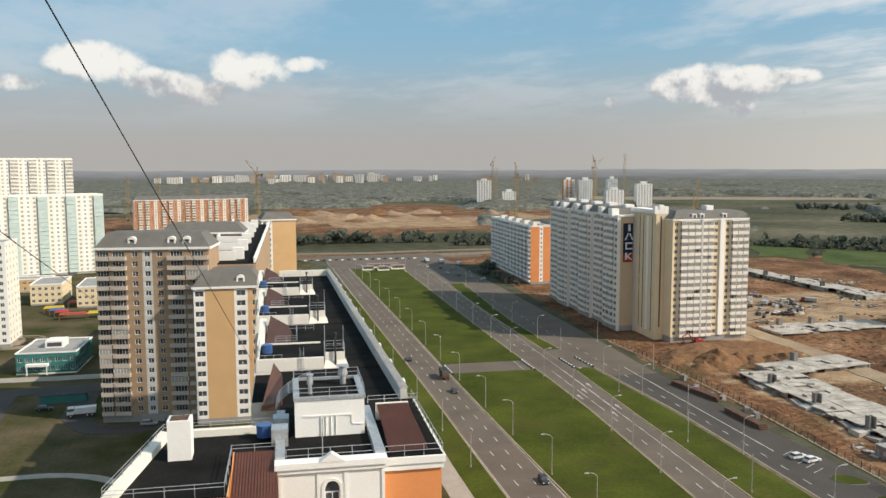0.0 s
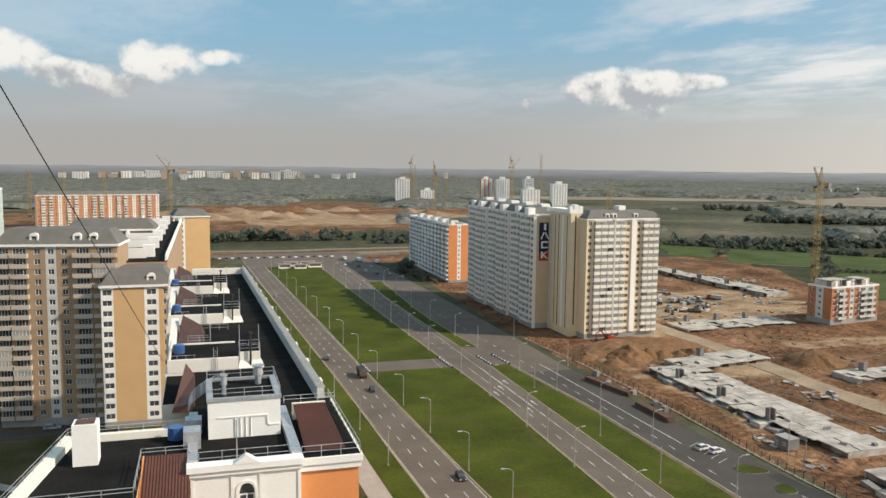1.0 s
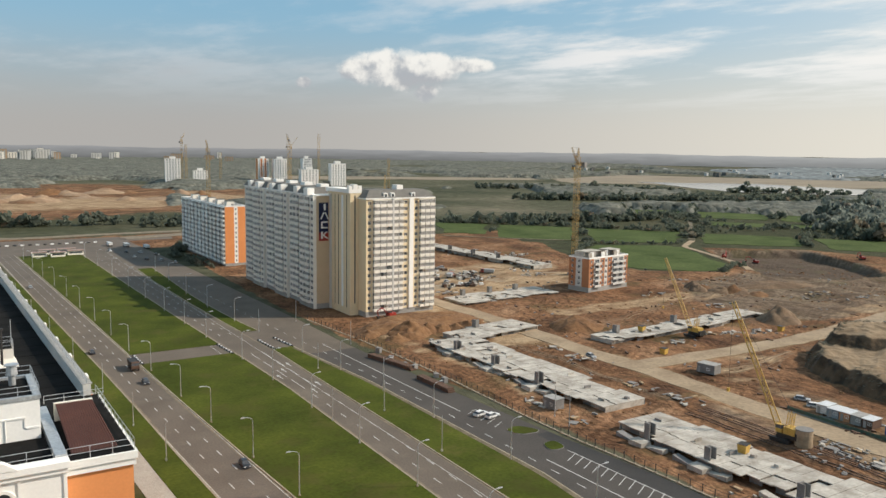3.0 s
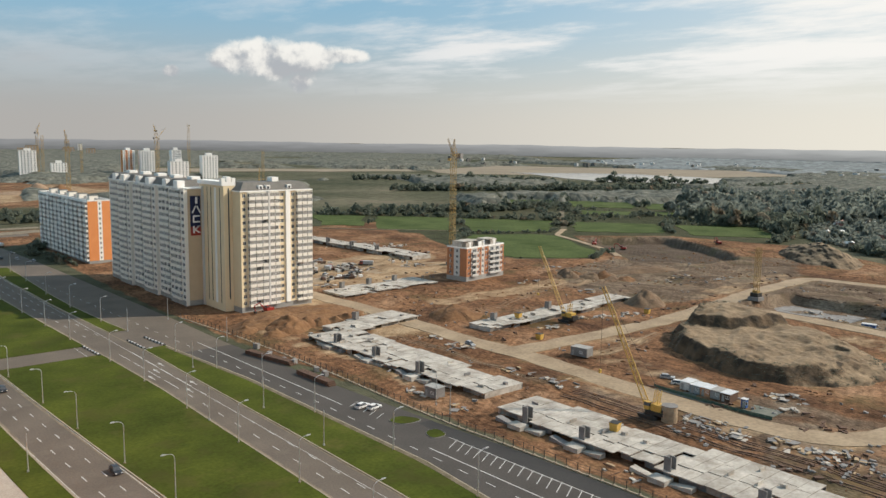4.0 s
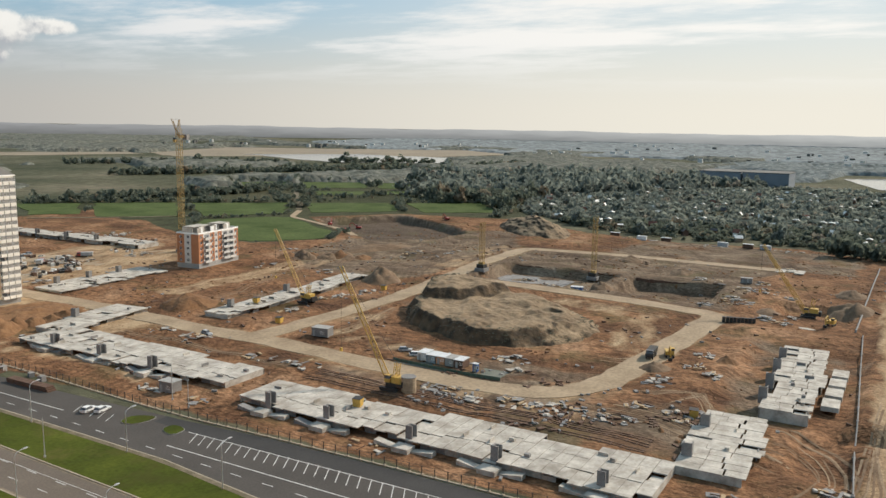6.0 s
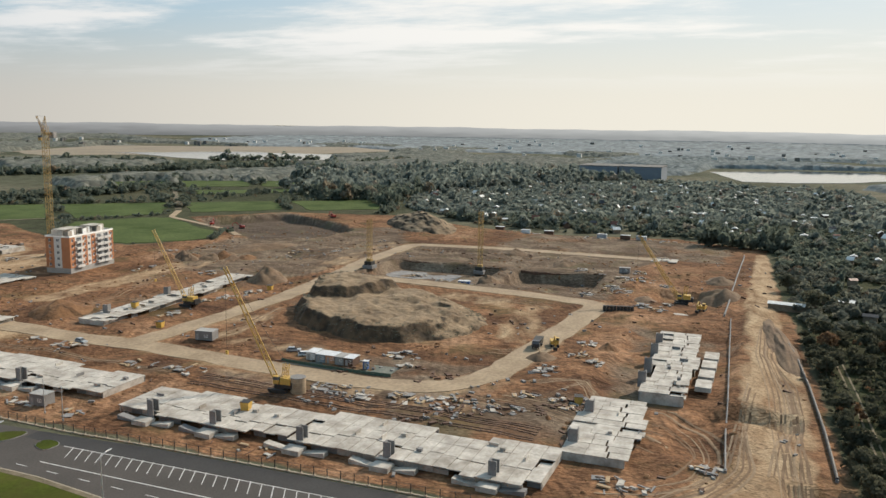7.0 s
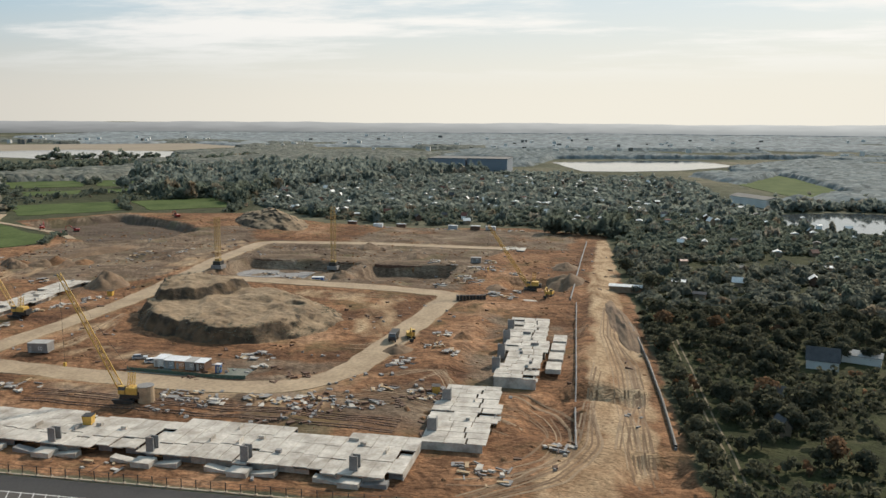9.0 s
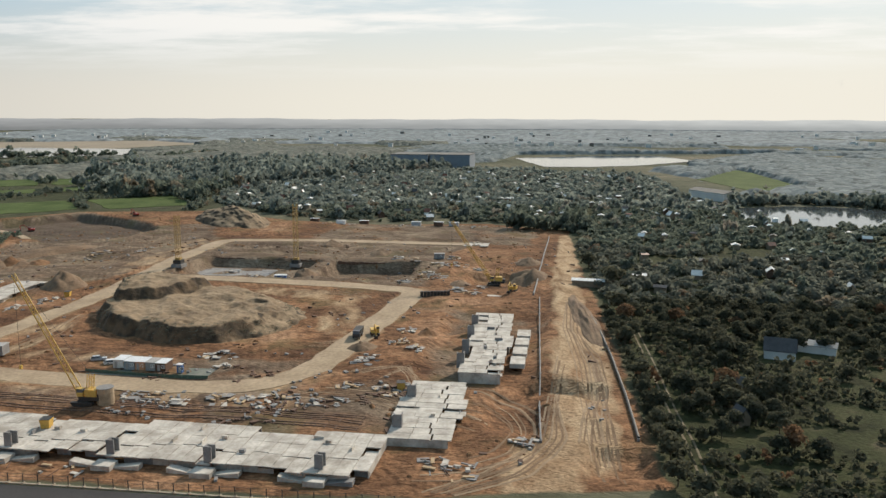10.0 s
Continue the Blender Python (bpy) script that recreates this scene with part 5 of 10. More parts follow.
def crawler_crane(x, y, rz, reach, rise, label):
    """Crawler crane with a raised lattice boom; boom towards local +x."""
    t = thing("crawler_crane", label, "crane", at(x, y, 0.05 + height(x, y), rz), "crawler cranes")
    for v in (-1.9, 1.9):
        s = Soup(STEEL)
        s.taper([(-2.4, v - 0.4, 0), (2.4, v - 0.4, 0), (2.4, v + 0.4, 0), (-2.4, v + 0.4, 0)], [(-2.9, v - 0.4, 0.95), (2.9, v - 0.4, 0.95), (2.9, v + 0.4, 0.95), (-2.9, v + 0.4, 0.95)])
        part("crawler_track", s, t)
    part("undercarriage", Soup(STEEL).box(-1.4, -1.5, 0.45, 1.4, 1.5, 1.25), t)
    body = Soup(YELLOW, STEEL)
    body.box(-3.6, -1.5, 1.3, 1.2, 1.5, 2.2, 1), body.box(-3.4, -1.4, 2.2, -0.4, 1.4, 3.9)
    part("machine_house", body, t, "yellow machine house")
    part("cab", Soup(YELLOW, GLASS).box(0.0, 0.5, 2.2, 1.6, 1.5, 3.2).box(0.02, 0.52, 3.2, 1.58, 1.48, 4.1, 1).box(-0.05, 0.45, 4.1, 1.65, 1.55, 4.2), t)
    part("counterweight", Soup(STEEL).box(-4.5, -1.5, 1.3, -3.6, 1.5, 3.0), t)
    part("boom", lattice(Soup(YELLOW), (1.0, 0, 2.0), (reach, 0, rise), 1.3, 18, 0.10, 0, 0.8), t, "yellow lattice boom")
    part("mast", lattice(Soup(YELLOW), (-1.0, 0, 2.6), (-1.6, 0, 7.5), 1.2, 4, 0.09), t)
    part("cable", Soup(STEEL).rod((-1.6, 0, 7.5), (reach, 0, rise), 0.035, 0, 4), t)
    part("hoist_rope", Soup(STEEL).rod((reach, 0, rise), (reach, 0, 9.0), 0.035, 0, 4), t)
    part("hook_block", Soup(YELLOW).box(reach - 0.3, -0.3, 8.0, reach + 0.3, 0.3, 9.0), t)
    return t


crawler_crane(172, 115, 92, 16.5, 31.5, "yellow crawler crane with its boom raised over the basements")
crawler_crane(241, 202, 88, 16, 28, "yellow crawler crane working at the basement")
crawler_crane(332, 31, 92, 18, 27, "yellow crawler crane beside the dark pit")


def mast_crane(x, y, h, label, rz=0.0, jib=0.0, up=0.0, w=1.9, back=0.0):
    """Tower crane on a ballasted base; jib length and rise at the top."""
    t = thing("tower_crane", label, "crane", at(x, y, height(x, y), rz), "tower cranes")
    part("base", Soup(CONCRETE_DARK).box(-2.6, -2.6, -0.3, 2.6, 2.6, 1.4), t)
    part("machine_platform", Soup(STEEL, CRANE_OCHRE).box(-1.9, -1.9, 1.4, 1.9, 1.9, 3.2).box(-1.2, -1.2, 3.2, 1.2, 1.2, 4.2, 1), t)
    part("tower", lattice(Soup(CRANE_OCHRE), (0, 0, 4.2), (0, 0, h), w, max(8, int(h / 2.2)), 0.11), t, "yellow lattice tower")
    if jib:
        part("jib", lattice(Soup(CRANE_OCHRE), (0, 0, h - 4), (jib, 0, h - 4 + up), 1.1, 14, 0.08, 0, 0.6), t, "yellow lattice jib")
        part("tower_head", lattice(Soup(CRANE_OCHRE), (0, 0, h), (-0.8, 0, h + 5), 1.4, 3, 0.09, 0, 0.3), t)
        part("cab", Soup(CRANE_OCHRE, GLASS).box(0.9, -2.2, h - 7, 2.6, -0.9, h - 5.6).box(0.95, -2.15, h - 5.6, 2.55, -0.95, h - 4.6, 1), t)
        part("stay", Soup(STEEL).rod((-0.8, 0, h + 5), (jib, 0, h - 4 + up), 0.06, 0, 4), t)
        part("counterweight", Soup(CONCRETE_DARK).box(-back - 3, -1.2, h - 6, -back, 1.2, h - 3), t)
        part("counter_jib", lattice(Soup(CRANE_OCHRE), (0, 0, h - 4), (-back, 0, h - 4), 1.1, 6, 0.08), t)
    return t


mast_crane(304, 341, 66, "tall yellow tower crane beside the unfinished house", 200, 7, 9, 2.4, 6)
mast_crane(347, 180, 24, "yellow lattice mast of a crane under assembly")
mast_crane(376, 133, 31, "yellow lattice mast of a crane beside the pit")

# ---- streets ----
def dashes(f, y0, y1, on, gap, label, z=0.062, w=0.11):
    s, y = Soup(PAINT), y0
    while y < y1:
        b = min(y + on, y1)
        s.quad((f(y) - w, y, z), (f(y) + w, y, z), (f(b) + w, b, z), (f(b) - w, b, z))
        y += on + gap
    return solid("lane_marking", s, label, "road marking", "", "structure")


def between(a, b, t):
    return lambda y: a(y) * (1 - t) + b(y) * t


for t in (0.34, 0.67):
    dashes(between(R1L, R1R, t), 60, 560, 3.2, 6.4, "white dashed lane line")
    dashes(between(R2L, R2R, t), 60, 215, 3.2, 6.4, "white dashed lane line")
    dashes(between(R2L, R2R, t), 215, 262, 9, 3.0, "long white dashes before the crossing")
    dashes(between(R2L, R2R, t), 290, 540, 3.2, 6.4, "white dashed lane line")
dashes(edge([(60, 112.2), (110, 112), (180, 112.8), (240, 111), (420, 105)]), 60, 420, 3.0, 5.5, "white dashed lane line")
edge_sv = edge([(60, 116.4), (97, 115.8), (113, 115.2), (136, 115.1), (178, 116.8), (239, 115.9), (300, 113)])
dashes(edge_sv, 174, 260, 200, 1, "white edge line of the service road", w=0.14)
dashes(edge_sv, 60, 136, 200, 1, "white edge line of the service road", w=0.14)
for f, d in ((R1L, 0.5), (R1R, -0.5), (R2L, 0.5), (R2R, -0.5)):
    dashes(off(f, d), 60, 560, 600, 1, "thin white edge line", 0.058, 0.07)
# turn arrows before the crossing
for j, (t, y) in enumerate(((0.17, 226), (0.5, 232), (0.83, 238), (0.83, 214), (0.5, 208))):
    x, a = between(R2L, R2R, t)(y), Soup(PAINT)
    a.quad((x - 0.14, y, 0.064), (x + 0.14, y, 0.064), (x + 0.14, y + 3, 0.064), (x - 0.14, y + 3, 0.064))
    a.quad((x - 0.6, y + 3, 0.064), (x + 0.6, y + 3, 0.064), (x + 0.05, y + 5, 0.064), (x - 0.05, y + 5, 0.064))
    solid("road_arrow", a, "white arrow painted on the lane", "road marking", "", "structure")
# parking bays
pk = edge([(60, 125.6), (104, 124.6), (136, 123.4), (140, 122.7)])
for j in range(27):
    y = 135.5 - j * 2.62
    s = Soup(PAINT)
    x = pk(y)
    s.quad((x, y + 0.11, 0.075), (x - 4.8, y - 2.45, 0.075), (x - 4.8, y - 2.67, 0.075), (x, y - 0.11, 0.075))
    solid("bay_line", s, "white line of a parking bay", "road marking", "", "structure")
dashes(pk, 64, 138, 80, 1, "white line along the parking bays", 0.075, 0.12)
for y in (171.2, 168.3, 165.4, 162.5, 159.4):
    s = Soup(PAINT)
    s.quad((117.4, y - 0.1, 0.075), (121.3, y + 2.05, 0.075), (121.3, y + 2.25, 0.075), (117.4, y + 0.1, 0.075))
    solid("bay_line", s, "white line of a parking bay", "road marking", "", "structure")


def island(*ring):
    ring = list(ring)
    for _ in range(2):
        ring = [(a[0] * (1 - f) + b[0] * f, a[1] * (1 - f) + b[1] * f) for a, b in zip(ring, ring[1:] + ring[:1]) for f in (0.22, 0.78)]
    x, y = sum(p[0] for p in ring) / len(ring), sum(p[1] for p in ring) / len(ring)
    ring = [(x + (p - x) * 0.74, y + (q - y) * 0.74) for p, q in ring]
    t = thing("traffic_island", "small grassy traffic island with a kerb", "traffic island", at(0, 0), "", "structure")
    part("kerb", Soup(CONCRETE_DARK).taper([(p, q, 0) for p, q in ring], [(p, q, 0.2) for p, q in ring]), t)
    inner = [(x + (p - x) * 0.96, y + (q - y) * 0.96) for p, q in ring]
    part("grass", Soup(GRASS).taper([(p, q, 0.1) for p, q in inner], [(p, q, 0.24) for p, q in inner]), t)


island((116.8, 157.2), (118.6, 150.4), (128.2, 149.6), (123.8, 158.6))
island((120.0, 145.2), (118.0, 138.6), (124.6, 138.2), (125.4, 145.4))
# striped kerb stones at the crossing
BLACK_PAINT = surf("black_paint", (0.02, 0.02, 0.02), (0.04, 0.04, 0.04), 1.0, 0.7)
for f, d, y0, y1 in ((R2L, -1.2, 262, 278), (R2R, 0.6, 261, 277), (SVL, -0.6, 262, 278), (R1R, 0.8, 262, 276)):
    t = thing("striped_kerb", "black and white striped kerb stones", "kerb", at(0, 0), "striped kerbs")
    for j in range(int((y1 - y0) / 1.2)):
        y = y0 + j * 1.2
        part("stone", Soup(FRAME if j % 2 else BLACK_PAINT).box(f(y) + d, y, 0.02, f(y) + d + 0.5, y + 1.17, 0.5), t)


def street_lamp(x, y, toward=-1, h=9.6):
    key = "lamp"
    if key not in SHARED:
        pole = Soup(GALV).rod((0, 0, 0), (0, 0, 8.6), 0.12, 0, 8, 0.075)
        arm = Soup(GALV)
        prev = Vector((0, 0, 8.55))
        for j in range(1, 6):
            a = j / 5 * math.pi / 2
            cur = Vector((1.9 * (1 - math.cos(a)), 0, 8.55 + 1.05 * math.sin(a)))
            arm.rod(prev, cur, 0.055, 0, 6)
            prev = cur
        head = Soup(GALV).taper([(1.75, -0.16, 9.5), (2.75, -0.12, 9.55), (2.75, 0.12, 9.55), (1.75, 0.16, 9.5)], [(1.85, -0.12, 9.72), (2.65, -0.08, 9.7), (2.65, 0.08, 9.7), (1.85, 0.12, 9.72)])
        base = Soup(KERB).rod((0, 0, -0.2), (0, 0, 0.25), 0.28, 0, 8)
        SHARED[key] = [(n, s.mesh(n)) for n, s in (("pole", pole), ("arm", arm), ("lamp_head", head), ("foot", base))]
    t = thing("street_lamp", "slim grey street lamp with a curved arm", "street lamp", at(x, y, 0.15, 0 if toward > 0 else 180), "street lamps along the roads")
    for n, me in SHARED[key]:
        part(n, me, t)
    return t


for y in (119, 146, 170, 198, 223, 254, 282, 309, 338, 368, 398, 430, 465, 500, 535):
    street_lamp(R1R(y) + 1.3, y, -1)
for y in (111, 138, 166, 196, 226, 253, 289, 316, 345, 378, 412, 450, 490, 530):
    street_lamp(R2L(y) - 1.2, y, 1)
for y in (110, 140, 173, 200, 226, 252, 311, 345, 380, 420, 455):
    street_lamp(SVL(y) - 1.6, y, 1)


def plain_pole(x, y, h=8.5):
    if "pole" not in SHARED:
        SHARED["pole"] = Soup(GALV).rod((0, 0, 0), (0, 0, 8.5), 0.11, 0, 7, 0.07).box(-0.18, -0.18, 0, 0.18, 0.18, 0.5).mesh("steel_pole")
    tagged(part("steel_pole", SHARED["pole"], None, "", at(x, y, 0.1)), "plain galvanised steel pole without a lamp", "pole", "poles on the verges")


for x, y in ((99, 184), (100.5, 231), (84, 184), (97, 152), (102, 290), (41, 178), (39.5, 205), (38, 238), (35.5, 275), (33, 312), (31, 352), (29, 395), (110, 205), (123.5, 255), (121, 300), (136, 158), (134, 150)):
    plain_pole(x, y)


# vehicles
def paint(name, c):
    return surf(name, tuple(0.85 * v for v in c), c, 0.5, 0.3)


CAR_DARK, CAR_WHITE, CAR_SILVER, CAR_RED, CAR_BLUE = (paint(n, c) for n, c in (("dark_car_paint", (0.03, 0.033, 0.04)), ("white_car_paint", (0.75, 0.75, 0.74)),
                                                      ("silver_car_paint", (0.38, 0.4, 0.42)), ("red_paint", (0.32, 0.04, 0.03)), ("blue_paint", (0.05, 0.12, 0.3))))
RUBBER = surf("rubber", (0.015, 0.015, 0.015), (0.03, 0.03, 0.03), 3.0, 0.9)


def wheel(parent, x, y, r, w):
    key = ("wheel", r, w)
    if key not in SHARED:
        SHARED[key] = (Soup(RUBBER).rod((0, -w / 2, 0), (0, w / 2, 0), r, 0, 12).mesh("wheel"), Soup(GALV).rod((0, -w / 2 - 0.01, 0), (0, w / 2 + 0.01, 0), r * 0.55, 0, 8).mesh("rim"))
    o = part("wheel", SHARED[key][0], parent, "", at(x, y, r))
    part("rim", SHARED[key][1], o)


def car(x, y, rz, mat, label, z=0.05, L=4.3):
    """A hatchback: lower body, glazed cabin, roof, wheels; forward is +x."""
    t = thing("car", label, "car", at(x, y, z, rz), "cars on the estate")
    b = Soup(mat)
    b.taper([(-L / 2, -0.82, 0.28), (L / 2, -0.82, 0.28), (L / 2, 0.82, 0.28), (-L / 2, 0.82, 0.28)], [(-L / 2 + 0.05, -0.84, 0.85), (L / 2 - 0.1, -0.8, 0.72), (L / 2 - 0.1, 0.8, 0.72), (-L / 2 + 0.05, 0.84, 0.85)])
    part("body", b, t)
    part("glasshouse", Soup(GLASS).taper([(-L / 2 + 0.15, -0.78, 0.84), (0.95, -0.76, 0.78), (0.95, 0.76, 0.78), (-L / 2 + 0.15, 0.78, 0.84)], [(-L / 2 + 0.6, -0.6, 1.38), (0.2, -0.6, 1.4), (0.2, 0.6, 1.4), (-L / 2 + 0.6, 0.6, 1.38)]), t)
    part("roof", Soup(mat).taper([(-L / 2 + 0.55, -0.62, 1.37), (0.25, -0.62, 1.39), (0.25, 0.62, 1.39), (-L / 2 + 0.55, 0.62, 1.37)], [(-L / 2 + 0.7, -0.55, 1.44), (0.1, -0.55, 1.45), (0.1, 0.55, 1.45), (-L / 2 + 0.7, 0.55, 1.44)]), t)
    for v in (-0.6, 0.6):
        part("headlight", Soup(FRAME).box(L / 2 - 0.14, v - 0.18, 0.52, L / 2 - 0.02, v + 0.18, 0.66), t)
    for u in (-1.3, 1.3):
        for v in (-0.78, 0.78):
            wheel(t, u, v, 0.31, 0.2)
    return t


def truck(x, y, rz, cab, box, label, z=0.05):
    t = thing("truck", label, "truck", at(x, y, z, rz), "trucks")
    part("chassis", Soup(STEEL).box(-3.6, -0.9, 0.6, 3.4, 0.9, 0.95), t)
    c = Soup(cab, GLASS)
    c.taper([(1.9, -1.2, 0.95), (3.8, -1.2, 0.95), (3.8, 1.2, 0.95), (1.9, 1.2, 0.95)], [(1.9, -1.15, 1.9), (3.75, -1.15, 1.9), (3.75, 1.15, 1.9), (1.9, 1.15, 1.9)])
    c.taper([(1.95, -1.12, 1.9), (3.74, -1.12, 1.9), (3.74, 1.12, 1.9), (1.95, 1.12, 1.9)], [(1.95, -1.05, 2.6), (3.5, -1.05, 2.6), (3.5, 1.05, 2.6), (1.95, 1.05, 2.6)], 1)
    c.box(1.9, -1.12, 2.6, 3.55, 1.12, 2.8)
    part("cab", c, t)
    b = Soup(box)
    b.taper([(-3.7, -1.15, 1.0), (1.7, -1.15, 1.0), (1.7, 1.15, 1.0), (-3.7, 1.15, 1.0)], [(-3.9, -1.25, 2.7), (1.75, -1.25, 2.7), (1.75, 1.25, 2.7), (-3.9, 1.25, 2.7)])
    part("cargo_body", b, t)
    for u in (-2.7, -1.5, 2.8):
        for v in (-1.0, 1.0):
            wheel(t, u, v, 0.5, 0.3)
    return t


truck(50.5, 259, 268, RUST, STEEL, "dark tipper truck with a rusty brown body")
car(50.3, 241, 268, CAR_DARK, "dark car behind the tipper truck")
car(55.0, 166.5, 268, CAR_DARK, "dark car on the carriageway")
car(42.5, 285, 88, CAR_DARK, "dark car driving on the carriageway")
car(38, 430, 88, CAR_SILVER, "silver car driving on the carriageway")
car(119.6, 168.6, 12, CAR_WHITE, "white car parked in a bay")
car(121.4, 165.8, 12, CAR_WHITE, "white car parked in a bay")
for j, (x, y, c) in enumerate(((104, 520, CAR_WHITE), (108, 505, CAR_DARK), (112, 540, CAR_SILVER), (104, 545, CAR_DARK), (115, 498, CAR_SILVER), (96, 556, CAR_WHITE), (118, 525, CAR_DARK), (120, 485, CAR_SILVER))):
    car(x, y, 90 + 5 * (j % 3), c, "car parked at the roadside in the shade")
for x, y in ((110, 575), (120, 560), (101, 585)):
    truck(x, y, 95, CAR_SILVER, CAR_WHITE, "pale box truck parked at the roadside")


def kiosk(x, y, rz, w, label="small white market kiosk with a reddish roof"):
    t = thing("kiosk", label, "kiosk", at(x, y, 0.15, rz), "kiosks at the end of the lawn")
    part("wall", Soup(IVORY, GLASS).box(0, 0, 0, w, 4, 2.7).box(0.6, -0.02, 1.0, w - 0.6, 0.0, 2.1, 1), t)
    part("roof", Soup(surf("kiosk_roof", (0.30, 0.20, 0.17), (0.40, 0.28, 0.24), 0.5, 0.7)).box(-0.4, -0.5, 2.7, w + 0.4, 4.4, 2.95), t)


for x, y, w in ((50, 544, 8), (60, 541, 8), (70, 546, 9), (55, 556, 9), (66, 557, 10)):
    kiosk(x, y, 2, w)
# white barrier blocks along the far street
for k in range(26):
    x = -20 + k * 4.6
    solid("barrier_block", Soup(FRAME if k % 2 else BLACK_PAINT).box(x, 609, 0.04, x + 2.2, 609.8, 0.9), "striped concrete barrier block beside the street", "barrier", "barrier blocks")


# site fence
def fence(line, label, space=3.0, h=2.0):
    t = thing("fence", label, "fence", at(0, 0))
    pts = []
    for (ax, ay), (bx, by) in zip(line, line[1:]):
        n = max(1, round(math.hypot(bx - ax, by - ay) / space))
        pts += [(ax + (bx - ax) * j / n, ay + (by - ay) * j / n) for j in range(n)]
    pts.append(line[-1])
    if "fence_post" not in SHARED:
        SHARED["fence_post"] = Soup(STEEL, KERB).box(-0.07, -0.07, -0.5, 0.07, 0.07, 2.1).box(-0.35, -0.25, -0.3, 0.35, 0.25, 0.35, 1).mesh("post")
    zs = [height(*p) for p in pts]
    for (x, y), z in zip(pts, zs):
        part("post", SHARED["fence_post"], t, "", at(x, y, z))
    for hh in (0.7, 1.4, 2.0):
        s = Soup(STEEL)
        for (a, za), (b, zb) in zip(zip(pts, zs), zip(pts[1:], zs[1:])):
            s.rod((*a, za + hh), (*b, zb + hh), 0.03, 0, 3)
        part("rail", s, t)
    return t


FENCE = [(134, 30), (132.7, 60), (131.8, 90), (130.7, 121), (129.4, 145), (129.6, 168), (130.6, 200), (130.5, 225), (129.5, 256), (126, 300)]
fence(FENCE, "dark post-and-rail site fence along the service road")
strip("low_bank", lambda y: float(np.interp(y, [p[1] for p in FENCE], [p[0] for p in FENCE])) - 0.3, lambda y: float(np.interp(y, [p[1] for p in FENCE], [p[0] for p in FENCE])) + 0.15, 40, 300, 0.22, KERB, "low concrete edge under the site fence", "kerb")


def plank_stack(x, y, rz, length, label):
    t = thing("plank_stack", label, "timber stack", at(x, y, 0.05, rz), "stacks beside the service road")
    for k in range(3):
        for j in range(4):
            part("plank", Soup(RUST).box(0, j * 0.62, k * 0.42, length - (k * 7 % 3) * 0.4, j * 0.62 + 0.58, k * 0.42 + 0.38), t)


plank_stack(120.6, 236, 281, 22, "long stack of rusty brown planks")
plank_stack(121.9, 206, 272, 17, "long stack of rusty brown planks")
for k, (x, y) in enumerate(((126, 221), (127, 216), (125, 228), (128.3, 205), (127.5, 199), (126.8, 240))):
    solid("concrete_block", Soup(CONCRETE_DARK).box(-0.9, -0.7, -0.1, 0.9, 0.7, 1.2 + 0.3 * (k % 3)), "grey concrete block beside the fence", "block", "blocks beside the fence", "", at(x, y, 0.05, k * 23))

# ---- loose things on the site ----
RUBBLE = [Soup(CONCRETE).taper([(-1, -0.6, 0), (1, -0.5, 0), (0.9, 0.6, 0), (-0.9, 0.5, 0)], [(-0.9, -0.5, 0.5), (0.95, -0.45, 0.35), (0.8, 0.5, 0.45), (-0.8, 0.45, 0.6)]).mesh("block"),
          Soup(CONCRETE_DARK).box(-2.2, -0.3, 0, 2.2, 0.3, 0.35).mesh("beam"), Soup(CONCRETE_DARK).box(-1.4, -1.1, 0, 1.4, 1.1, 0.22).mesh("plate"),
          Soup(CONCRETE).box(-1.5, -0.75, 0, 1.5, 0.75, 0.25).mesh("plate"), Soup(RUST).rod((-2.4, 0, 0.14), (2.4, 0, 0.14), 0.14, 0, 6).mesh("pipe"), Soup(WOOD_RAW).box(-1.6, -0.5, 0, 1.6, 0.5, 0.4).mesh("timber")]
RUB_NAMES = ("block", "beam", "plate", "plate", "pipe", "timber")


def rubble(x, y, r, n, label, seed, kinds=(0, 1, 2, 3, 4, 5), ry=None):
    """A heap of mixed pieces lying on the ground and on one another."""
    rnd = random.Random(seed)
    t = thing("material_heap", label, "building material", at(x, y), "heaps of building material")
    for j in range(n):
        k = rnd.choice(kinds)
        a, q = rnd.uniform(0, 6.283), math.sqrt(rnd.random())
        px_, py_ = q * r * math.cos(a), q * (ry or r) * math.sin(a)
        z = height(x + px_, y + py_) + max(0, (1 - q)) * 0.7 - 0.05
        s = rnd.uniform(0.4, 0.95)
        part(RUB_NAMES[k], RUBBLE[k], t, "", at(px_, py_, z, rnd.choice((0, 90, 20, 65)) + rnd.uniform(-15, 15)) @ Matrix.Diagonal((s, s, s, 1)))
    return t


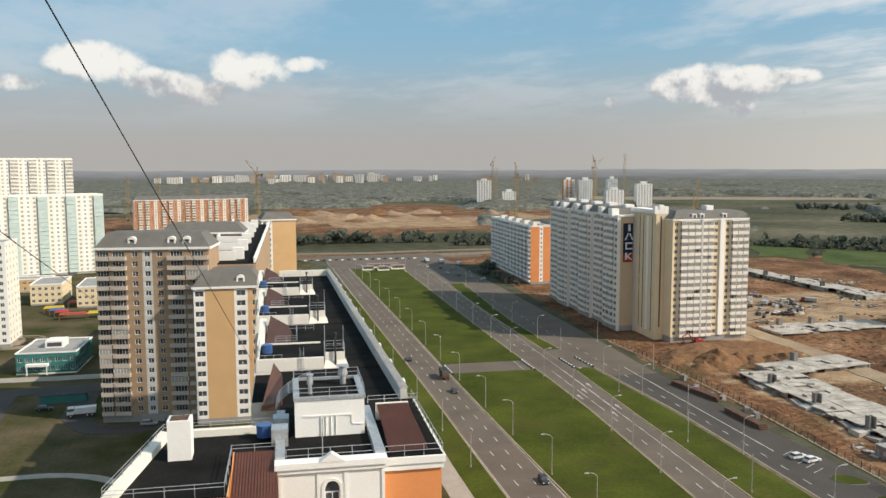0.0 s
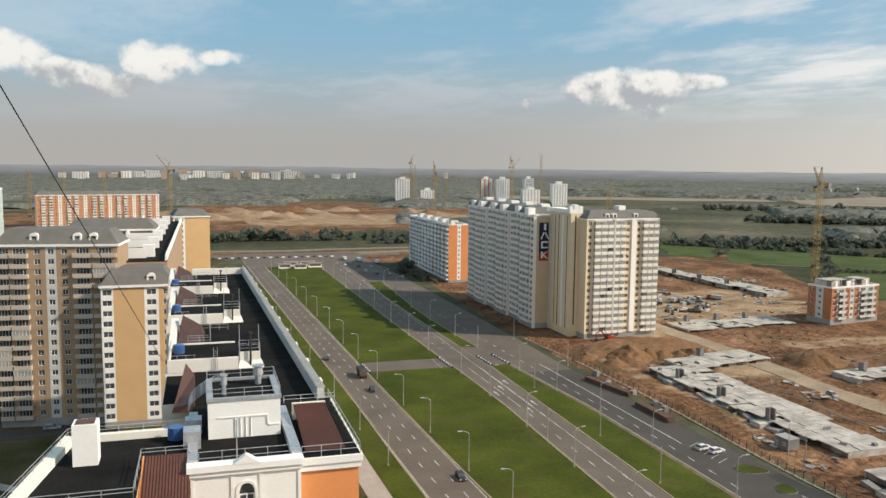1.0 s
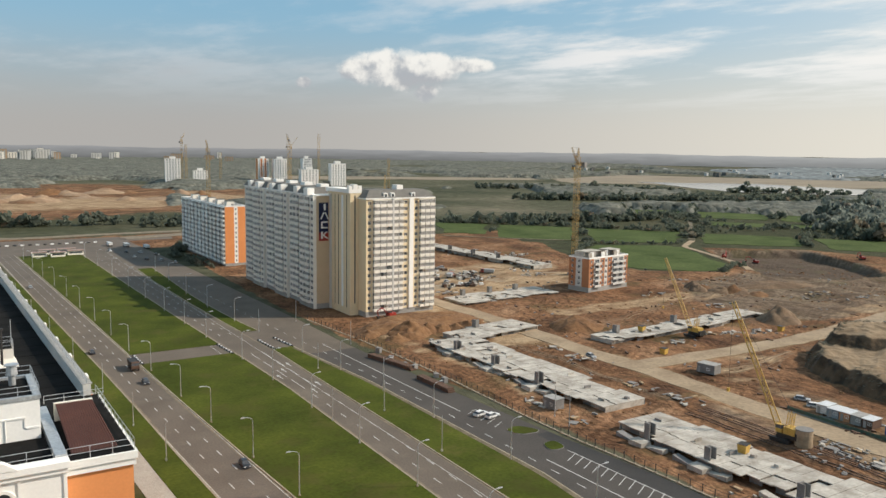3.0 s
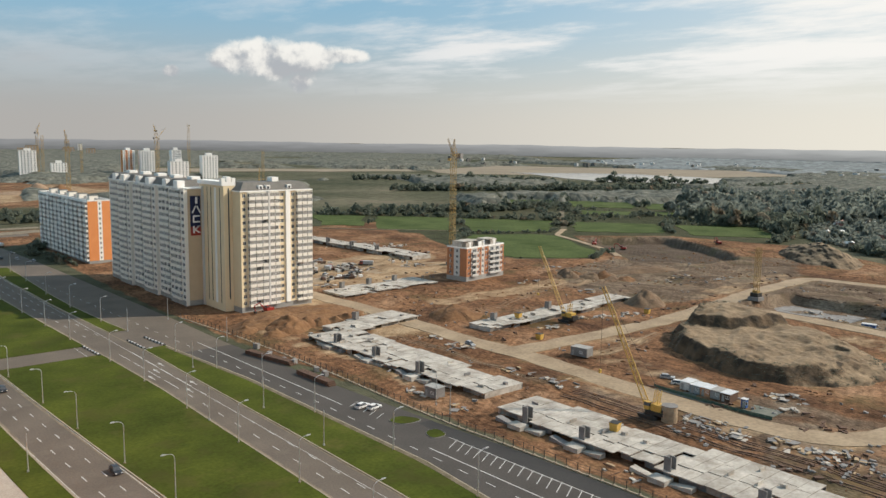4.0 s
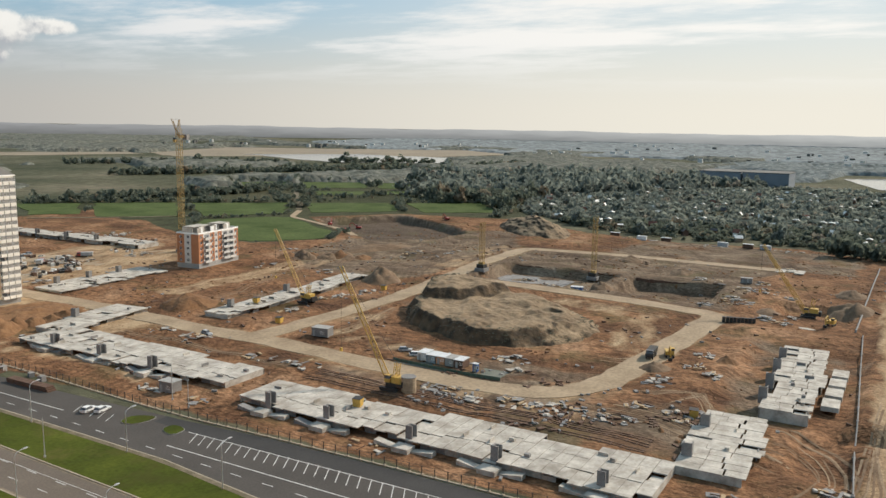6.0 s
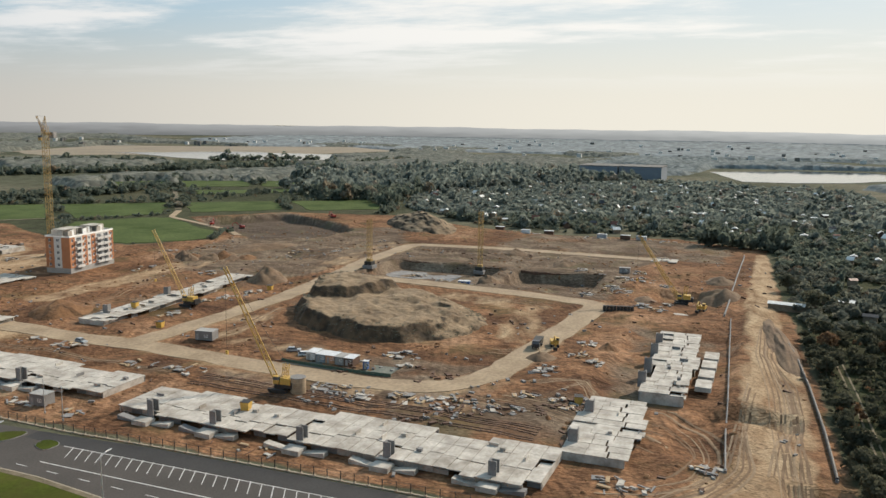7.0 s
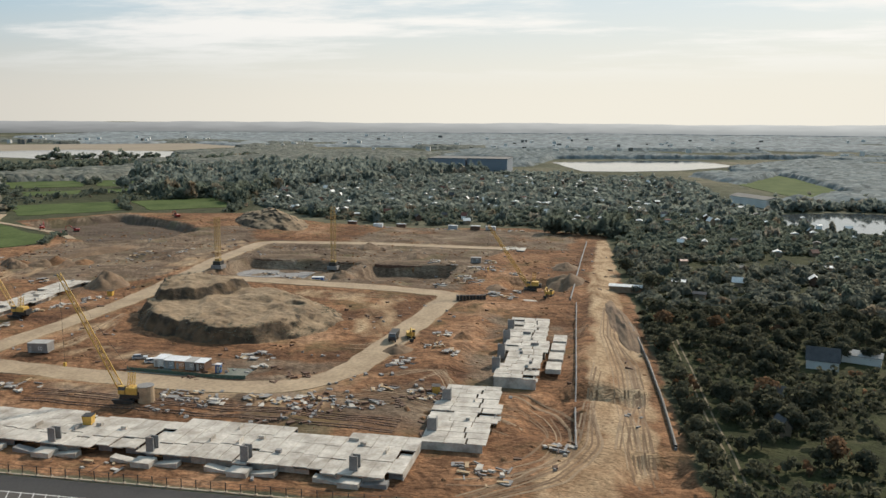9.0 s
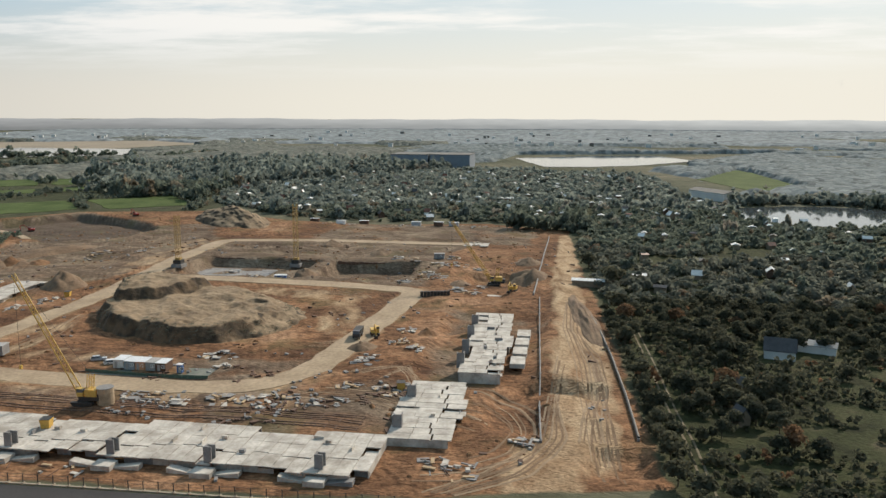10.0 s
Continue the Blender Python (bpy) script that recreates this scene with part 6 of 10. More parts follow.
for k, (x, y, r, n, ry, lab) in enumerate((
        (218, 57, 6, 26, 3.5, "heap of pale concrete slabs and beams"), (233, 46, 4, 16, 3, "small heap of pale concrete blocks"), (184, 58, 4, 16, 5, "dark heap of scrap and concrete"),
        (180, 72, 6, 44, 9, "wide heap of grey broken concrete"), (181, 84, 4, 22, 5, "heap of grey broken concrete"), (180, 104, 4, 24, 6, "stacked concrete pieces beside the crane"), (177, 94, 3, 12, 3, "few concrete blocks beside the tracks"),
        (193, 46, 4, 16, 4, "heap of concrete waste"), (196, 56, 3, 12, 3, "dark scrap heap beside the haul road"), (238, 52, 5, 14, 4, "scattered concrete plates on the soil"), (254, 53, 5, 14, 3, "loose plates and blocks beside the haul road"),
        (176, 150, 5, 14, 7, "scattered rubble beside the basement"), (180, 195, 6, 14, 8, "scattered rubble beside the basement"), (182, 216, 4, 10, 5, "few concrete blocks on bare soil"), (176, 166, 4, 10, 5, "few concrete blocks on bare soil"),
        (262, 200, 6, 18, 3, "stacked wall panels beside the crane"), (276, 198, 6, 18, 3, "stacked wall panels beside the crane"), (228, 200, 5, 14, 3, "stacked plates beside the haul road"), (252, 202, 4, 12, 3, "stacked plates beside the haul road"),
        (216, 100, 5, 24, 5, "grey scrap heap beside the site huts"), (206, 96, 3, 12, 3, "grey scrap heap beside the site huts"), (300, 240, 6, 14, 4, "low heap of concrete pieces"), (340, 128, 6, 24, 5, "materials stacked in the pit"), (350, 145, 5, 20, 6, "materials stacked in the pit"),
        (345, 60, 8, 30, 8, "planks and panels stacked beside the pit"), (372, 52, 7, 22, 6, "planks and panels stacked beside the pit"), (318, 44, 5, 18, 3, "pale planks beside the retaining wall"), (312, 38, 4, 14, 3, "pale planks beside the retaining wall"),
        (440, 52, 7, 18, 3, "pale concrete plates at the end of the haul road"), (505, 60, 4, 14, 14, "scrap along the edge of the gardens"), (500, 105, 4, 14, 14, "scrap along the edge of the gardens"), (505, 150, 4, 14, 14, "scrap along the edge of the gardens"),
        (370, 235, 12, 24, 4, "pale pipes and slabs at the far edge"), (385, 218, 9, 16, 3, "pale pipes and slabs at the far edge"), (342, 300, 8, 16, 4, "grey scrap behind the unfinished house"), (300, 276, 8, 14, 4, "scattered blocks before the unfinished house"),
        (222, 345, 9, 30, 6, "materials in the storage yard"), (250, 356, 9, 30, 6, "materials in the storage yard"), (282, 350, 8, 26, 6, "materials in the storage yard"), (230, 385, 12, 34, 8, "materials in the storage yard"), (318, 440, 6, 22, 20, "materials along the far basement"),
        (210, 327, 6, 16, 3, "concrete rings and blocks beside the slab"), (150, 20, 5, 16, 4, "broken concrete pipes at the corner of the site"), (152, 26, 4, 12, 3, "broken concrete pipes at the corner of the site"), (140, 170, 3, 12, 5, "waste beside the fence"), (139, 152, 2, 8, 5, "waste beside the fence"), (138, 100, 2, 10, 12, "waste beside the fence"))):
    rubble(x, y, r, n, lab, 300 + k, ry=ry)


for k, (x, y, r, n, ry, lab) in enumerate(((387, 84, 5, 20, 3, "grey formwork panels stacked behind the pit"), (383, 74, 4, 18, 4, "rusty beams and panels stacked behind the pit"), (372, 62, 5, 22, 5, "timber and steel stacked beside the pit"), (392, 57, 4, 14, 3, "grey formwork panels stacked behind the pit"),
                                               (351, 62, 4, 18, 4, "pale beams lying on the soil"), (366, 41, 4, 16, 3, "dark scrap beside the pit"), (334, 71, 3, 14, 4, "pale planks beside the haul road"), (360, 160, 4, 16, 5, "concrete beams on the pit floor"), (355, 132, 4, 16, 4, "concrete beams on the pit floor"),
                                               (166, 9, 3, 16, 4, "broken pale pipes and plates beside the track"), (322, 36, 4, 14, 3, "pale planks beside the retaining wall"))):
    rubble(x, y, r, n, lab, 400 + k, ry=ry)


BLUEGREY = surf("blue_grey_boards", (0.22, 0.25, 0.27), (0.32, 0.35, 0.37), 0.6, 0.8)


def cabin(x, y, rz, w, mat, label, d=2.4, h=2.5):
    t = thing("site_cabin", label, "cabin", at(x, y, height(x, y) - 0.05, rz), "site cabins")
    part("wall", Soup(mat).box(0, 0, 0.2, w, d, h), t)
    part("roof", Soup(PLINTH if mat in (CONCRETE_DARK, PLINTH, STEEL) else TIN_LIGHT).box(-0.15, -0.15, h, w + 0.15, d + 0.15, h + 0.15), t)
    part("door", Soup(PLINTH).box(0.4, -0.03, 0.2, 1.2, 0, 2.1), t)
    part("window", window_mesh(1.1, 0.9, GLASS, FRAME, 1), t, "", at(w * 0.55, -0.03, 1.1))
    part("skid", Soup(STEEL).box(0.2, 0.2, 0, w - 0.2, 0.5, 0.2).box(0.2, d - 0.5, 0, w - 0.2, d - 0.2, 0.2), t)


cabin(199.6, 124.6, 272, 3.0, PALE, "grey-white site cabin with a pale roof", 4.6)
cabin(199.4, 121.2, 272, 3.0, BLUEGREY, "blue-grey site cabin with a pale roof", 4.6)
cabin(199.2, 117.8, 272, 2.8, TERRACOTTA, "reddish site cabin with a pale roof", 4.4)
cabin(199.0, 114.6, 272, 2.8, PLINTH, "dark grey site cabin beside the haul road", 4.4)
cabin(198.8, 111.4, 272, 2.8, RUST, "dark brown site cabin beside the haul road", 4.4)
cabin(198.6, 105.2, 272, 1.4, CAR_BLUE, "narrow blue cabin beside the haul road", 1.3)
cabin(333, 128, 280, 5, CAR_BLUE, "blue-grey container beside the pit", 2.4, 2.4)
cabin(338, 133, 275, 5, RUST, "rusty container beside the pit", 2.4, 2.2)
cabin(388, 66, 275, 5, CONCRETE_DARK, "grey container behind the pit", 2.6, 2.6)
cabin(203, 168, 280, 6, CONCRETE_DARK, "grey concrete hut with a dark opening", 4, 3)
cabin(138.6, 166, 275, 4.6, CONCRETE_DARK, "grey shed beside the site fence", 3.4, 3)
cabin(148.0, 241.5, 268, 1, STEEL, "small dark hut on the basement edge", 1.2, 2)
for x, y, lab in ((154, 113, "yellow steel bin on the basement"), (212, 190, "yellow steel bin beside the haul road"), (283, 194, "yellow steel bin beside the haul road"), (226, 214, "yellow steel bin on the basement"), (196, 42, "yellow steel bin on bare soil"), (192, 130.5, "")):
    if lab:
        z = 1.9 if "basement" in lab else height(x, y)
        t = thing("steel_bin", lab, "bin", at(x, y, z, 12), "steel bins")
        part("body", Soup(YELLOW).taper([(-1.0, -0.9, 0), (1.0, -0.9, 0), (1.0, 0.9, 0), (-1.0, 0.9, 0)], [(-1.2, -1.1, 2.0), (1.2, -1.1, 2.0), (1.2, 1.1, 2.0), (-1.2, 1.1, 2.0)]), t)
        part("rim", Soup(STEEL).box(-1.25, -1.15, 2.0, 1.25, 1.15, 2.08), t)
t = thing("silo", "squat dusty tan concrete ring stack beside the crane", "silo", at(172.5, 110.2, height(172.5, 110.2)))
for k in range(4):
    part("ring", Soup(HAUL).rod((0, 0, k * 1.05), (0, 0, k * 1.05 + 1.0), 2.0, 0, 18), t)
part("cap", Soup(CONCRETE_DARK).rod((0, 0, 4.2), (0, 0, 4.35), 2.05, 0, 18), t)
car(203.5, 127, 300, CAR_WHITE, "white van parked behind the site cabins", height(203.5, 127), 5.0)
car(204.5, 132, 300, CAR_SILVER, "silver car parked behind the site cabins", height(204.5, 132))
car(186.5, 199, 262, CAR_SILVER, "silver car parked beside the haul road", height(186.5, 199) + 0.1)
# green netting fence round the cabins
NET = surf("green_netting", (0.045, 0.085, 0.065), (0.075, 0.12, 0.09), 1.5, 0.8)
t = thing("netting_fence", "low green netting fence round the site cabins", "fence", at(0, 0))
loop = [(196.3, 131), (195.4, 118), (195.2, 104), (196.0, 95)]
for (ax, ay), (bx, by) in zip(loop, loop[1:]):
    n = 5
    for j in range(n):
        p, q = (ax + (bx - ax) * j / n, ay + (by - ay) * j / n), (ax + (bx - ax) * (j + 0.97) / n, ay + (by - ay) * (j + 0.97) / n)
        part("panel", Soup(NET).taper([(*p, 0.0), (p[0] + 0.06, p[1], 0.0), (q[0] + 0.06, q[1], 0.0), (*q, 0.0)], [(*p, 1.0), (p[0] + 0.06, p[1], 1.0), (q[0] + 0.06, q[1], 1.0), (*q, 1.0)]), t)
ribbon("gravel_yard", [(199, 130), (199, 116), (200, 96)], 8, 0.14, surf("green_grey_gravel", (0.10, 0.12, 0.10), (0.18, 0.18, 0.15), 0.3, 1.0), "greenish grey yard of the site cabins", "yard")


# crane tracks beside the long basement
for x0 in (167.6, 171.6, 174.4):
    t = thing("crane_track", "dark timber crane track on bare soil", "track", at(0, 0), "crane tracks")
    for d in (0, 1.2):
        s = Soup(RUST)
        for j in range(24):
            y0, y1 = 46 + j * 4, 50 + j * 4
            z0, z1 = height(x0 + d, y0) - 0.05, height(x0 + d, y1) - 0.05
            s.taper([(x0 + d, y0, z0), (x0 + d + 0.25, y0, z0), (x0 + d + 0.25, y1, z1), (x0 + d, y1, z1)], [(x0 + d, y0, z0 + 0.2), (x0 + d + 0.25, y0, z0 + 0.2), (x0 + d + 0.25, y1, z1 + 0.2), (x0 + d, y1, z1 + 0.2)])
        part("rail", s, t)
    for j in range(40):
        y = 46.5 + j * 2.4
        part("sleeper", SHARED.setdefault("sleeper", Soup(RUST).box(-0.4, -0.14, -0.05, 1.85, 0.14, 0.06).mesh("sleeper")), t, "", at(x0, y, height(x0 + 0.6, y)))


def pipeline(line, r, z, label, mat):
    t = thing("pipeline", label, "pipe", at(0, 0), "pipelines")
    for (ax, ay), (bx, by) in zip(line, line[1:]):
        n = max(1, round(math.hypot(bx - ax, by - ay) / 11))
        for j in range(n):
            a = Vector((ax + (bx - ax) * j / n, ay + (by - ay) * j / n, 0))
            b = Vector((ax + (bx - ax) * (j + 1) / n, ay + (by - ay) * (j + 1) / n, 0))
            a.z, b.z = height(a.x, a.y) + z, height(b.x, b.y) + z
            part("pipe", Soup(mat).rod(a, b, r, 0, 8), t)
            part("support", Soup(CONCRETE_DARK).box(a.x - 0.5, a.y - 0.3, a.z - z - 0.3, a.x + 0.5, a.y + 0.3, a.z), t)


pipeline([(167, 5), (190, 6.2), (214, 7), (260, 9), (308, 11)], 0.2, 0.55, "long thin pipeline along the sandy strip", CONCRETE_DARK)
pipeline([(312, 13.5), (390, 13), (467, 12)], 0.32, 0.5, "long grey pipeline along the sandy strip", CONCRETE_DARK)
pipeline([(172, -16), (200, -15), (232, -13), (262, -10.5), (281, -8)], 0.4, 0.6, "dark drain pipe along the edge of the gardens", STEEL)


def excavator(x, y, rz, mat, label):
    t = thing("excavator", label, "excavator", at(x, y, height(x, y), rz), "excavators")
    for v in (-1.1, 1.1):
        part("crawler_track", Soup(STEEL).taper([(-1.8, v - 0.3, 0), (1.8, v - 0.3, 0), (1.8, v + 0.3, 0), (-1.8, v + 0.3, 0)], [(-2.1, v - 0.3, 0.8), (2.1, v - 0.3, 0.8), (2.1, v + 0.3, 0.8), (-2.1, v + 0.3, 0.8)]), t)
    part("body", Soup(mat).box(-2.2, -1.3, 0.9, 1.3, 1.3, 2.0), t)
    part("cab", Soup(mat, GLASS).box(0.1, 0.3, 2.0, 1.5, 1.3, 2.3).box(0.12, 0.32, 2.3, 1.48, 1.28, 3.0, 1).box(0.05, 0.25, 3.0, 1.55, 1.35, 3.1), t)
    part("boom", Soup(mat).rod((1.2, -0.3, 1.8), (4.0, -0.3, 4.4), 0.25, 0, 6).rod((4.0, -0.3, 4.4), (6.4, -0.3, 3.6), 0.22, 0, 6), t)
    part("arm", Soup(mat).rod((6.4, -0.3, 3.6), (6.0, -0.3, 1.2), 0.2, 0, 6), t)
    part("bucket", Soup(STEEL).taper([(5.5, -0.9, 0.5), (6.4, -0.9, 0.3), (6.4, 0.3, 0.3), (5.5, 0.3, 0.5)], [(5.6, -0.9, 1.3), (6.5, -0.9, 1.3), (6.5, 0.3, 1.3), (5.6, 0.3, 1.3)]), t)


excavator(247, 61.5, 200, YELLOW, "orange-yellow excavator loading on the haul road")
truck(243, 66, 185, CAR_DARK, STEEL, "dark tipper truck on the haul road", 0.25)
excavator(158, 289, 190, CAR_RED, "red excavator digging beside the tower")
for x, y, rz in ((444, 350, 30), (470, 345, 120), (520, 300, 60), (448, 338, 200)):
    excavator(x, y, rz, CAR_RED, "red excavator at the edge of the far pit")
excavator(318, 22, 170, YELLOW, "yellow excavator beside the pit")
for k, (x, y) in enumerate(((208, 352), (216, 358), (226, 352), (236, 364), (246, 370), (214, 372), (224, 378), (240, 348), (206, 386), (262, 366), (236, 392), (250, 396))):
    (truck if k % 3 == 0 else car)(x, y, 15 * k, *(((CAR_RED, CAR_SILVER) if k % 2 else (CAR_WHITE, RUST)) if k % 3 == 0 else ((CAR_WHITE, CAR_DARK, CAR_SILVER)[k % 3],)), "truck parked in the storage yard" if k % 3 == 0 else "car parked in the storage yard", 0.15)
for x, y, c in ((506, 80, RUST), (508, 95, CAR_SILVER), (510, 130, RUST), (508, 145, CAR_WHITE), (515, 165, RUST), (505, 70, CAR_SILVER)):
    cabin(x, y, 85 + x % 7, 6, c, "old cabin at the edge of the gardens")
# stubs of walls on the unfinished house
crowns = thing("wall_stubs", "unfinished upper wall panels on the new house", "wall", at(272, 294, 0, 8))
tops = 2.4 + 5 * 2.8 + 0.6
for k in range(9):
    u = 0.6 + k * 3.3
    part("panel", Soup(CONCRETE, FRAME).box(u, 1.0 + (k % 3) * 1.6, tops - 0.2, u + 2.6, 1.25 + (k % 3) * 1.6, tops + 2.5, k % 2), crowns)
    part("panel", Soup(CONCRETE).box(u, 4.0, tops - 0.2, u + 0.22, 10.0, tops + 2.6), crowns)
part("slab", Soup(CONCRETE).box(2, 4, tops + 2.6, 14, 11, tops + 2.85), crowns)
part("slab", Soup(CONCRETE).box(20, 3, tops + 2.5, 28, 10, tops + 2.75), crowns)

# wheel ruts in the clay
RUT = surf("rut_soil", (0.135, 0.084, 0.047), (0.20, 0.132, 0.08), 0.3, 1.0, 2.0)
RUT_PALE = surf("pale_rut_soil", (0.21, 0.145, 0.088), (0.29, 0.21, 0.135), 0.3, 1.0, 2.0)
rnd = random.Random(77)


def arc(cx, cy, r, a0, a1, sq=1.0):
    return [(cx + r * math.cos(radians(a)), cy + sq * r * math.sin(radians(a))) for a in np.linspace(a0, a1, 14)]


ruts = [arc(150, 62, 36 + k * 1.3, -58 + k, 12 - k * 2, 1.3) for k in range(9)]
ruts += [[(205 + k * 4, 2 + rnd.uniform(-2, 2)), (186 + k, 1 + k * 0.5), (168, -1 + k * 1.1), (150, 6 + k * 1.6), (140, 20 + k)] for k in range(7)]
ruts += [[(300, -4 + k), (262, -3 + k * 0.8), (225, -9 + k * 1.4), (190, -10 + k * 1.2), (160, -12 + k * 1.2)] for k in range(6)]
ruts += [[(172 + k * 1.1, 150), (173 + k, 200), (172 + k * 1.2, 226)] for k in range(4)]
ruts += [arc(250, 78, 14 + k * 1.5, 180, 320, 0.8) for k in range(5)] + [arc(292, 92, 12 + k * 1.6, -70, 80, 1.2) for k in range(5)]
ruts += [[(206, 60 - k * 1.6), (216, 48 - k), (202, 40 - k * 0.4)] for k in range(4)] + [[(205, 165 + k * 2), (230, 160 + k * 2.4), (255, 168 + k)] for k in range(4)]
ruts += [[(205, 232 + k * 3), (240, 236 + k * 2), (285, 250 + k * 3), (330, 262 + k * 2)] for k in range(4)] + [[(330, 215 + k * 3), (380, 214 + k * 2), (430, 222 + k * 4)] for k in range(4)]
SWEEP = [(199, 23), (197, 17), (191, 10.4), (183, 7), (174, 6), (165, 7.2), (158, 8.8), (152.5, 13.4), (149, 19), (147, 28)]
ruts += [[(172 + (x - 172) * q, 22 + (y - 22) * q) for x, y in SWEEP] for q in (0.64, 0.67, 0.80, 0.83, 0.97, 1.0, 1.10, 1.13)]
ruts += [[(262 - k, 0.5 - k), (231, -6.5 - k * 0.8), (204, -8.4 - k * 0.6), (186, -4.6 - k * 1.2), (168, -3 - k * 1.5), (150, -4 - k * 2)] for k in range(5)]
ruts += [[(200 + k * 3, 50 - k), (212 + k * 2, 44), (206, 39 + k * 0.5), (203 - k, 30), (201, 18)] for k in range(4)]
for k, line in enumerate(ruts):
    n = len(line)
    line = line[rnd.randint(0, max(0, n // 3 - 1)):n - rnd.randint(0, max(0, n // 3 - 1))]
    line = [(x + rnd.uniform(-0.5, 0.5), y + rnd.uniform(-0.5, 0.5)) for x, y in line]
    ribbon("wheel_rut", line, rnd.uniform(0.3, 0.65), 0.07, RUT if k % 3 else RUT_PALE, "wheel rut worn into the clay", "track", "structure", 2.2, True)


# broken concrete, boards and scrap trodden into the soil
def debris(name, label, mat, count, seed, big):
    rs, s = np.random.RandomState(seed), Soup(mat)
    xs, ys = np.concatenate([rs.uniform(136, 440, count * 3), rs.uniform(166, 206, count)]), np.concatenate([rs.uniform(-10, 330, count * 3), rs.uniform(36, 112, count)])
    near_line = np.minimum(along(xs, ys, HAUL_A), along(xs, ys, HAUL_B))
    ok = (inside(xs, ys, SITE) > 2) & (near_line > 3.6) & (inside(xs, ys, MOUND_FOOT) < 0) & (fbm(xs, ys, 14, 3, seed) > 0.14)
    for x0, y0, x1, y1 in LEVEL:
        ok &= ~((xs > x0 + 1) & (xs < x1 - 1) & (ys > y0 + 1) & (ys < y1 - 1))
    for x, y in zip(xs[ok], ys[ok]):
        a, w, d, h, z = rs.uniform(0, 3.14), rs.uniform(0.3, 1) * big, rs.uniform(0.15, 0.5), rs.uniform(0.12, 0.45), height(x, y)
        c, q, tip = math.cos(a), math.sin(a), rs.uniform(0, 0.3)
        base = [(x + u * w * c - v * d * q, y + u * w * q + v * d * c) for u, v in ((-1, -1), (1, -1), (1, 1), (-1, 1))]
        s.taper([(p, r, z - 0.2) for p, r in base], [(base[0][0], base[0][1], z + h), (base[1][0], base[1][1], z + h + tip), (base[2][0], base[2][1], z + h + tip), (base[3][0], base[3][1], z + h)])
    return solid(name, s, label, "debris", "", "stuff")


debris("concrete_debris", "grey broken concrete pieces scattered over the soil", CONCRETE_DARK, 280, 91, 0.75)
debris("scrap_debris", "dark boards and scrap scattered over the soil", RUST, 320, 92, 1.3)

def yard(name, label, mat, count, seed, big, poly):
    """Crates, bales and scrap standing close together."""
    rs, s = np.random.RandomState(seed), Soup(mat)
    xs, ys = zip(*poly)
    px_, py_ = rs.uniform(min(xs), max(xs), count * 3), rs.uniform(min(ys), max(ys), count * 3)
    ok = (inside(px_, py_, poly) > 1) & (fbm(px_, py_, 13, 3, 140) > -0.06)
    for x, y in list(zip(px_[ok], py_[ok]))[:count]:
        a, w, d, h, z = rs.uniform(-0.3, 0.3) + 1.1, rs.uniform(0.4, 1) * big, rs.uniform(0.3, 0.7) * big, rs.uniform(0.3, 1.0) * min(big, 2.2), height(x, y)
        c, q = math.cos(a), math.sin(a)
        base = [(x + u * w * c - v * d * q, y + u * w * q + v * d * c) for u, v in ((-1, -1), (1, -1), (1, 1), (-1, 1))]
        s.taper([(p, r, z - 0.3) for p, r in base], [(x + (p - x) * 0.9, y + (r - y) * 0.9, z + h * rs.uniform(0.85, 1.15)) for p, r in base])
    return solid(name, s, label, "building material", "", "stuff")


SCRAP_YARD = [(206, 331), (236, 333), (262, 368), (248, 398), (222, 385)]
yard("scrap", "dark scrap and machine parts in the yard behind the tower", RUST, 70, 141, 1.7, SCRAP_YARD)
yard("crates", "grey crates and concrete parts in the yard behind the tower", CONCRETE, 60, 142, 1.6, SCRAP_YARD)
yard("bales", "white wrapped bales in the yard behind the tower", FRAME, 22, 143, 1.5, SCRAP_YARD)
yard("steel_scrap", "black steel parts in the yard behind the tower", STEEL, 50, 144, 1.5, SCRAP_YARD)
WORKS = [(276, 440), (300, 425), (345, 400), (352, 416), (318, 446), (292, 466)]
yard("scrap", "scrap and boards beside the far basement", RUST, 40, 145, 1.4, WORKS)
yard("crates", "grey concrete parts beside the far basement", CONCRETE, 50, 146, 1.4, WORKS)
KERB_ROW = [(270, 352), (318, 372), (330, 392), (318, 398), (280, 372)]
yard("crates", "pale concrete parts in front of the unfinished house", CONCRETE, 40, 147, 1.3, KERB_ROW)
yard("scrap", "dark scrap in front of the unfinished house", RUST, 30, 148, 1.3, KERB_ROW)

# ---- near roofs ----
def railing(parent, pts, h=1.0, space=1.8, mat=GALV, r=0.03, bars=(0.5, 1.0)):
    """A tube railing through the points."""
    s = Soup(mat)
    for a, b in zip(pts, pts[1:]):
        a, b = Vector(a), Vector(b)
        n = max(1, round((b - a).length / space))
        for j in range(n + 1):
            p = a + (b - a) * j / n
            s.rod(p, p + Vector((0, 0, h)), r, 0, 5)
        for t in bars:
            s.rod(a + Vector((0, 0, h * t)), b + Vector((0, 0, h * t)), r, 0, 5)
    return part("railing", s, parent, "galvanised tube railing")


